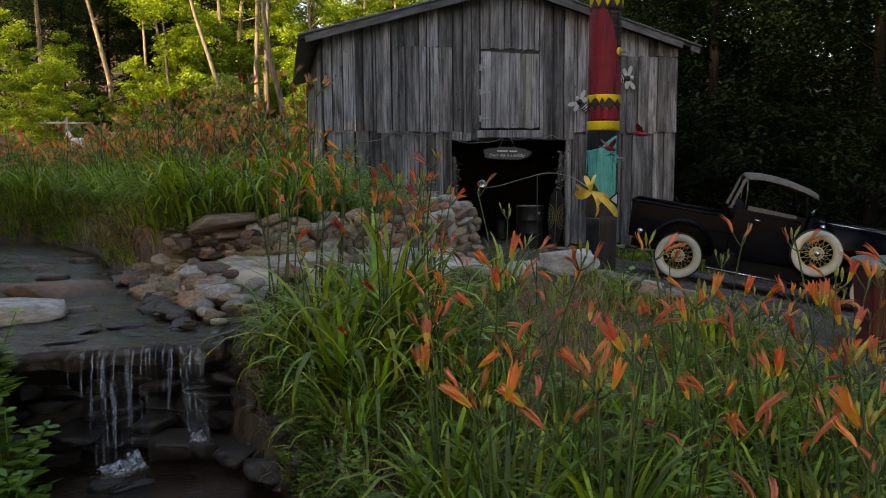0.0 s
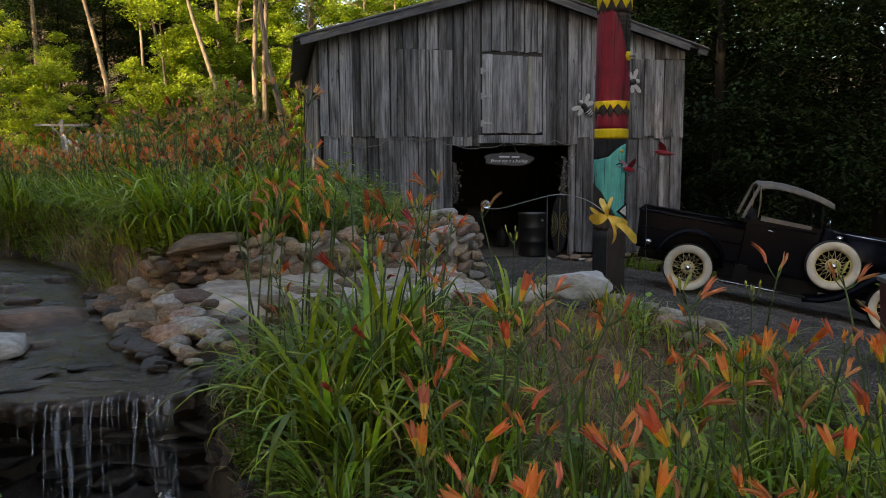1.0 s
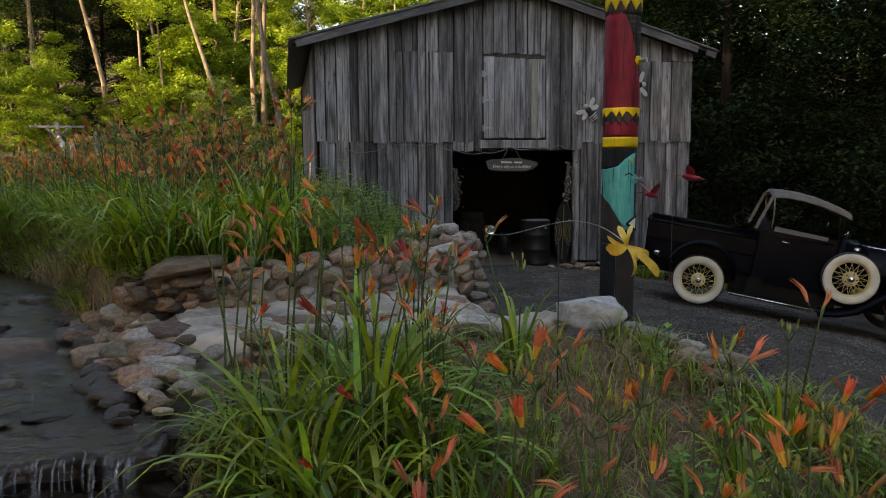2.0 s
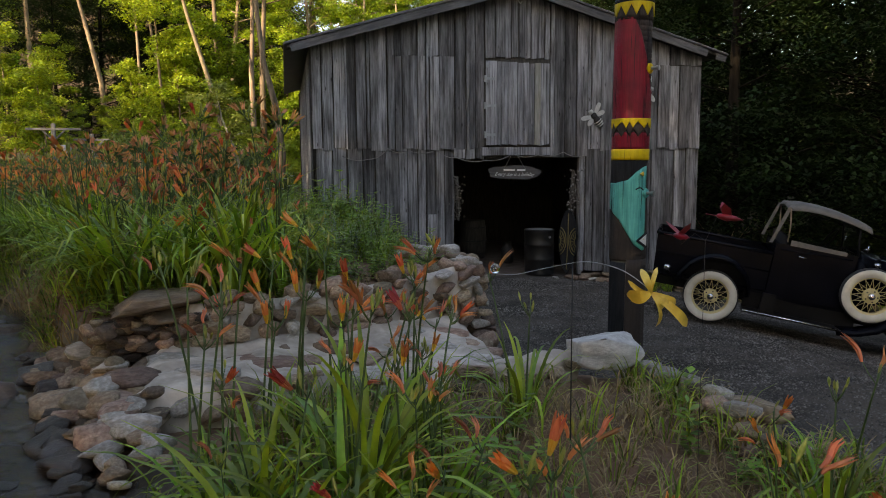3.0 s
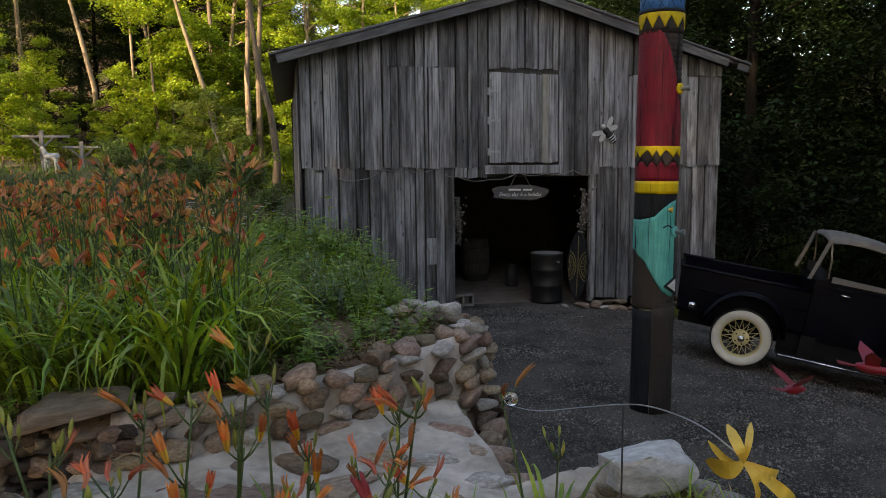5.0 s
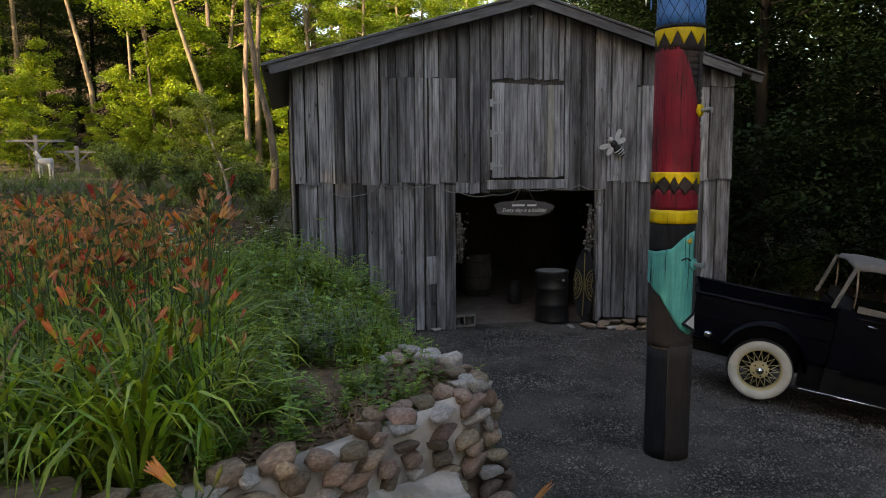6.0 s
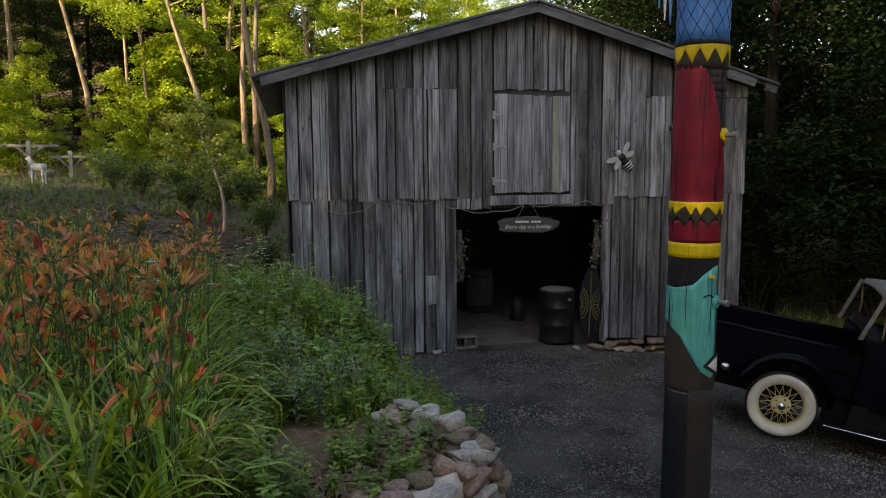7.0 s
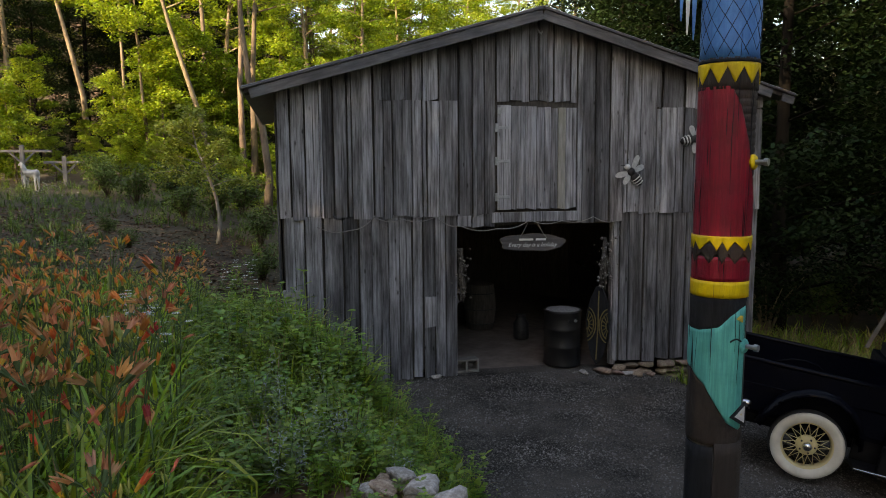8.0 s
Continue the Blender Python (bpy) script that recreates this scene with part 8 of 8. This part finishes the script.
# trees beside and behind the barn, with shade put into their leaf colour
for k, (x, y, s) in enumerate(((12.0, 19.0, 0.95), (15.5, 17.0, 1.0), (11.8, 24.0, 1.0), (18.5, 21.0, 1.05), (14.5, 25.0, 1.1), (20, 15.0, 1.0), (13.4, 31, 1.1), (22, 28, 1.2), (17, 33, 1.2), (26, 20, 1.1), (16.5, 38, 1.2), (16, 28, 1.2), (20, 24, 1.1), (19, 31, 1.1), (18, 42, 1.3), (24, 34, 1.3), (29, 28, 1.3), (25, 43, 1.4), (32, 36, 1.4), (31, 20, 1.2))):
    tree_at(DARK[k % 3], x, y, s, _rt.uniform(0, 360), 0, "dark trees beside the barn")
# near-black trees added deep in the wood to stand for its shaded gaps
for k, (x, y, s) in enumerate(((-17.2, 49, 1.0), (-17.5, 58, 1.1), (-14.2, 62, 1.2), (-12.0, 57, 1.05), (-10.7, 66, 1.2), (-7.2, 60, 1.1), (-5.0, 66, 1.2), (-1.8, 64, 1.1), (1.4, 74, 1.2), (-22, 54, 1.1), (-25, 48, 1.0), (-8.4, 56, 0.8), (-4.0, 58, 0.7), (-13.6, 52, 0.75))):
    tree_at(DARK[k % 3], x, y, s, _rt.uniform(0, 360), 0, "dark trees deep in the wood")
# sapling on the slope
M_SAPLEAF = surface("pale_sapling_leaf", (0.16, 0.22, 0.05), (0.32, 0.36, 0.10), 1.5, 0.5, vary=0.4, bump=0, translucent=0.4, island=True, spec=0.2)
M_PALEBARK = surface("pale_bark", (0.20, 0.185, 0.16), (0.38, 0.355, 0.31), 5, 0.9, (4, 4, 0.8), (0.14, 0.12, 0.10), 1.5, 0.5, 0.6, 12)
sap = make_tree(_rt, 3.9, 0.42, 0.075, 1.75, 62, 110, 0.085, M_SAPLEAF, "small sapling with a pale crooked trunk on the slope", 0.25, 0.42,
                path=((0, 0, 0), (0.08, 0, 0.7), (0.0, 0, 1.4), (-0.2, 0, 2.1), (-0.5, 0, 2.9), (-0.65, 0, 3.9)), bark=M_PALEBARK)
tree_at(sap, -1.15, 26.5, 1.0, 0)
# unseen trees, added to keep the low sun off garden, barn and slope
for k, (x, y, s) in enumerate(((-17, -18, 1.0), (-18, -12, 1.1), (-17, -6, 1.1), (-18, 0, 1.1), (-17, 6, 1.1), (-18, 12, 1.0), (-24, -16, 1.2), (-24, -9, 1.2), (-24, -3, 1.2), (-25, 3, 1.2), (-24, 9, 1.2), (-30, -12, 1.2), (-30, 0, 1.2), (-12, -7, 1.15), (-11, -1, 1.2), (-12, 5, 1.15), (-9.5, -4, 1.1), (-24, 38, 0.8), (-21.5, 33, 0.8), (-27, 45, 1.0), (-20, 27, 0.75), (-17.8, 31.5, 0.55), (-24, 16, 1.1), (-16, 20, 0.8), (-15.5, 24.5, 0.72), (-20, 21, 0.95))):
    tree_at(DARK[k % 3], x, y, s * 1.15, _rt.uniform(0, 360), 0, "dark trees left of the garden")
# unseen trees, added beside the drive to shade the parked car and gravel
for k, (x, y, s) in enumerate(((14.5, 9, 0.95), (15, 2.5, 1.0), (13.5, -4, 1.0), (19.5, 8, 1.15), (20, 0, 1.15))):
    tree_at(DARK[k % 3], x, y, s, _rt.uniform(0, 360), 0, "dark trees round the drive")
# unseen trees, added behind the camera to block bright horizon from the car's paint
for k, (x, y, s) in enumerate(((-12, -14, 1.0), (-6, -17, 1.1), (0, -15, 1.0), (6, -17, 1.1), (12, -14, 1.0), (18, -16, 1.1), (24, -10, 1.1), (28, -2, 1.1), (27, 7, 1.1), (-3, -23, 1.2), (9, -24, 1.2), (20, -24, 1.2))):
    tree_at(DARK[k % 3], x, y, s, _rt.uniform(0, 360), 0, "dark trees round the drive")


# shrubs on the slope
def make_shrub(rng, tall, mat, label):
    sh = empty("shrub")
    pieces, centres = [], []
    for k in range(9):
        az, ln = k * 0.7, rng.uniform(0.3, 0.8)
        e = (math.cos(az) * ln * tall * 0.6, math.sin(az) * ln * tall * 0.6, tall * rng.uniform(0.5, 1.0))
        pieces.append(tube([(0, 0, 0), (e[0] * 0.4, e[1] * 0.4, e[2] * 0.6), e], [0.02, 0.014, 0.005], 5))
        centres += [(e[0] * s, e[1] * s, e[2] * s + 0.1, tall * 0.3) for s in (0.5, 0.75, 1.0)]
    part("branch", mesh_of("branch", *join(*pieces), M_BARK, True), sh)
    part("leaves", crown_mesh("leaves", rng, centres, 60, 0.075, 1.0, mat), sh)
    tagged(sh, label, "shrub", "shrubs on the slope")
    return sh


SHRUBS = [make_shrub(_rt, 1.1, M_MEADOW, "low green shrub on the slope before the wood") for _ in range(2)]
for k, (x, y, s) in enumerate(((-2.4, 29, 1.2), (0.0, 28, 1.1), (-4.4, 32, 1.2), (-5.6, 33, 1.1), (-1.6, 31, 1.4), (-3.2, 33, 1.5), (0.2, 24, 0.9), (-2.6, 21.5, 0.45), (-3.6, 24, 0.5), (-6.4, 35, 1.3), (-0.9, 34, 1.6))):
    tree_at(SHRUBS[k % 2], x, y, s, _rt.uniform(0, 360))


# shrubs whose leaf colour already holds the shade below the trees
DUSK = [make_shrub(_rt, 1.3, M_SHADELEAF, "low shrub with shade-dark leaves under the trees") for _ in range(2)]
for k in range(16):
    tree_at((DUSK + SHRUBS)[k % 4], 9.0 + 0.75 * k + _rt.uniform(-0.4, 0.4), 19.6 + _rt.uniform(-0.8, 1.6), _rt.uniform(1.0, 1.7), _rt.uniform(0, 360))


scatter("bank_grass", "thin grass and stalks among the bank weeds", "grass", 620, in_bank, lambda r: blades(r, 8, 0.42, 1.2, 0.006, 0.1, 5, keel=False), M_LEAF, 44)
scatter("bank_straw", "dry stalks among the bank weeds", "straw", 160, in_bank, lambda r: blades(r, 4, 0.5, 0.8, 0.003, 0.1, 5, keel=False), M_LEAF_DRY, 45)


# daisies
def daisy(rng):
    v, f = [], []
    h = rng.uniform(0.45, 0.7)
    ox, oy = rng.uniform(-0.1, 0.1), rng.uniform(-0.1, 0.1)
    for k in range(8):
        a = k * math.pi / 4
        c, s = math.cos(a), math.sin(a)
        o = len(v)
        v += [(ox + 0.006 * c, oy + 0.006 * s, h), (ox + 0.022 * c - 0.006 * s, oy + 0.022 * s + 0.006 * c, h + 0.003), (ox + 0.028 * c, oy + 0.028 * s, h), (ox + 0.022 * c + 0.006 * s, oy + 0.022 * s - 0.006 * c, h + 0.003)]
        f.append((o, o + 1, o + 2, o + 3))
    return v, f


def in_daisies(rng):
    cx, cy, r = rng.choice(((-0.28, 10.6, 0.22), (-0.5, 11.4, 0.22), (-6.0, 27.0, 0.8), (-6.6, 29.5, 1.2), (-9.5, 31.0, 1.5), (-6.2, 28.0, 0.5), (0.35, 13.4, 0.2)))
    x, y = cx + rng.gauss(0, r * 0.5), cy + rng.gauss(0, r * 0.5)
    return x, y, ground_z(x, y), rng.uniform(0.9, 1.3)


scatter("daisies", "small white daisies among the grass", "daisies", 230, in_daisies, daisy, M_DAISY, 41)


def behind_car(rng):
    x, y = rng.uniform(8.6, 15), rng.uniform(14.2, 18.5)
    return x, y, ground_z(x, y), rng.uniform(0.8, 1.3)


scatter("side_bed_leaves", "yellowing daylily leaves behind the car", "plants", 420, behind_car, lambda r: blades(r, 12, 0.5, 1.3, 0.008, 0.12, 5, keel=False), M_LEAF, 42)
scatter("side_bed_dry", "dry orange leaves in the bed behind the car", "plants", 260, behind_car, lambda r: blades(r, 8, 0.5, 1.2, 0.008, 0.12, 5, keel=False), M_LEAF_DRY, 43)


# debris on the soil behind the wall
def behind_wall(rng):
    x = rng.uniform(-0.9, 1.7)
    y = float(wall_face(x)) + rng.uniform(0.18, 1.1)
    return (x, y, ground_z(x, y) + 0.015, rng.uniform(0.4, 0.9)) if y < 8.5 else None


# leaf litter on the slope
def litter(rng):
    v, f = [], []
    for _ in range(5):
        x, y, a, L = rng.gauss(0, 0.12), rng.gauss(0, 0.12), rng.uniform(0, 6.28), rng.uniform(0.03, 0.06)
        c, q, o = math.cos(a) * L, math.sin(a) * L, len(v)
        v += [(x - c, y - q, 0.01), (x + q * 0.4, y - c * 0.4, 0.02 + rng.uniform(0, 0.02)), (x + c, y + q, 0.015), (x - q * 0.4, y + c * 0.4, 0.02)]
        f.append((o, o + 1, o + 2, o + 3))
    return v, f


def on_slope(rng):
    y = 15.5 + 13 * rng.random()
    x = rng.uniform(-0.32 * y, 0.6)
    return x, y, ground_z(x, y) + 0.02, rng.uniform(0.8, 1.4)


M_LITTER = surface("leaf_litter", (0.10, 0.06, 0.035), (0.24, 0.15, 0.09), 9, 0.9, vary=0.4, bump=0, island=True)
scatter("leaf_litter", "brown fallen leaves lying on the slope", "leaf litter", 2600, on_slope, litter, M_LITTER, 51)
scatter("soil_litter", "dead leaves and crumbs on the garden soil", "leaf litter", 520, behind_wall, litter, M_LITTER, 71)
scatter("soil_straw", "dry stalks lying on the garden soil", "straw", 260, behind_wall, lambda r: blades(r, 3, 0.2, 2.8, 0.003, 0.08, 5, keel=False), M_LEAF_DRY, 72)
scatter("soil_weeds", "small weeds sprouting from the garden soil", "weeds", 90, behind_wall, leafy, M_WEED, 73)


# growth hanging over the stream's banks and the pool
def at_stream(rng):
    for _ in range(40):
        x, y = rng.uniform(-5.0, -0.9), rng.uniform(6.4, 12)
        d = float(inside_distance(np.array([x]), np.array([y]), STREAM)[0])
        if -0.42 < d < 0.02 and (x < -1.35 or rng.random() < 0.15):
            return x, y, ground_z(x, y), rng.uniform(0.6, 1.2)
    return None


scatter("stream_edge_grass", "short green grass along the stream bank", "grass", 520, at_stream, lambda r: blades(r, 12, 0.26, 1.5, 0.005, 0.08, 5, keel=False), M_LEAF, 52)
scatter("stream_edge_straw", "dry straw hanging over the stream bank", "straw", 300, at_stream, lambda r: blades(r, 12, 0.30, 2.0, 0.004, 0.08, 5, keel=False), M_LEAF_DRY, 53)
scatter("stream_edge_weeds", "small leafy weeds on the stream bank", "weeds", 160, at_stream, leafy, M_WEED, 54)


def at_pool(rng):
    t = rng.random()
    x, y = -0.30 + 0.62 * t + rng.uniform(0.0, 0.16), 4.65 - 2.2 * t
    return x, y, ground_z(x, y), rng.uniform(0.35, 0.7)


scatter("pool_edge_weeds", "small creeping weeds at the pool edge", "weeds", 130, at_pool, leafy, M_WEED, 55)
scatter("pool_edge_straw", "dry leaves hanging over the pool edge", "straw", 60, at_pool, lambda r: blades(r, 8, 0.6, 2.0, 0.006, 0.08, 6, keel=False), M_LEAF_DRY, 56)


def at_kerb(rng):
    t = rng.random()
    x, y = 2.45 + 0.6 * t + rng.gauss(0, 0.12), 5.75 - 1.6 * t + rng.gauss(0, 0.12)
    return x, y, ground_z(min(x, 2.75), y), rng.uniform(0.6, 1.0)


scatter("kerb_grass", "grass tufts along the kerb stones", "grass", 50, at_kerb, lambda r: blades(r, 12, 0.34, 1.4, 0.006, 0.06, 6, keel=False), M_LEAF, 57)
scatter("kerb_straw", "dry grass along the kerb stones", "straw", 90, at_kerb, lambda r: blades(r, 9, 0.34, 2.0, 0.005, 0.06, 6, keel=False), M_LEAF_DRY, 58)

# green tufts at the barn's corner
for x, y, sc in ((6.75, 14.1, 0.8), (7.1, 14.25, 0.7), (6.95, 13.9, 0.6), (7.4, 14.2, 0.75)):
    t = part("grass_tuft", mesh_of("grass_tuft", *blades(_rp, 60, 0.55, 1.5, 0.007, 0.16, 6), M_LEAF, True), None, pose(x, y, ground_z(x, y) - 0.01) @ Matrix.Diagonal((sc, sc, sc, 1)))
    tagged(t, "green grass tuft at the foot of the barn", "grass tuft", "tufts at the barn corner")
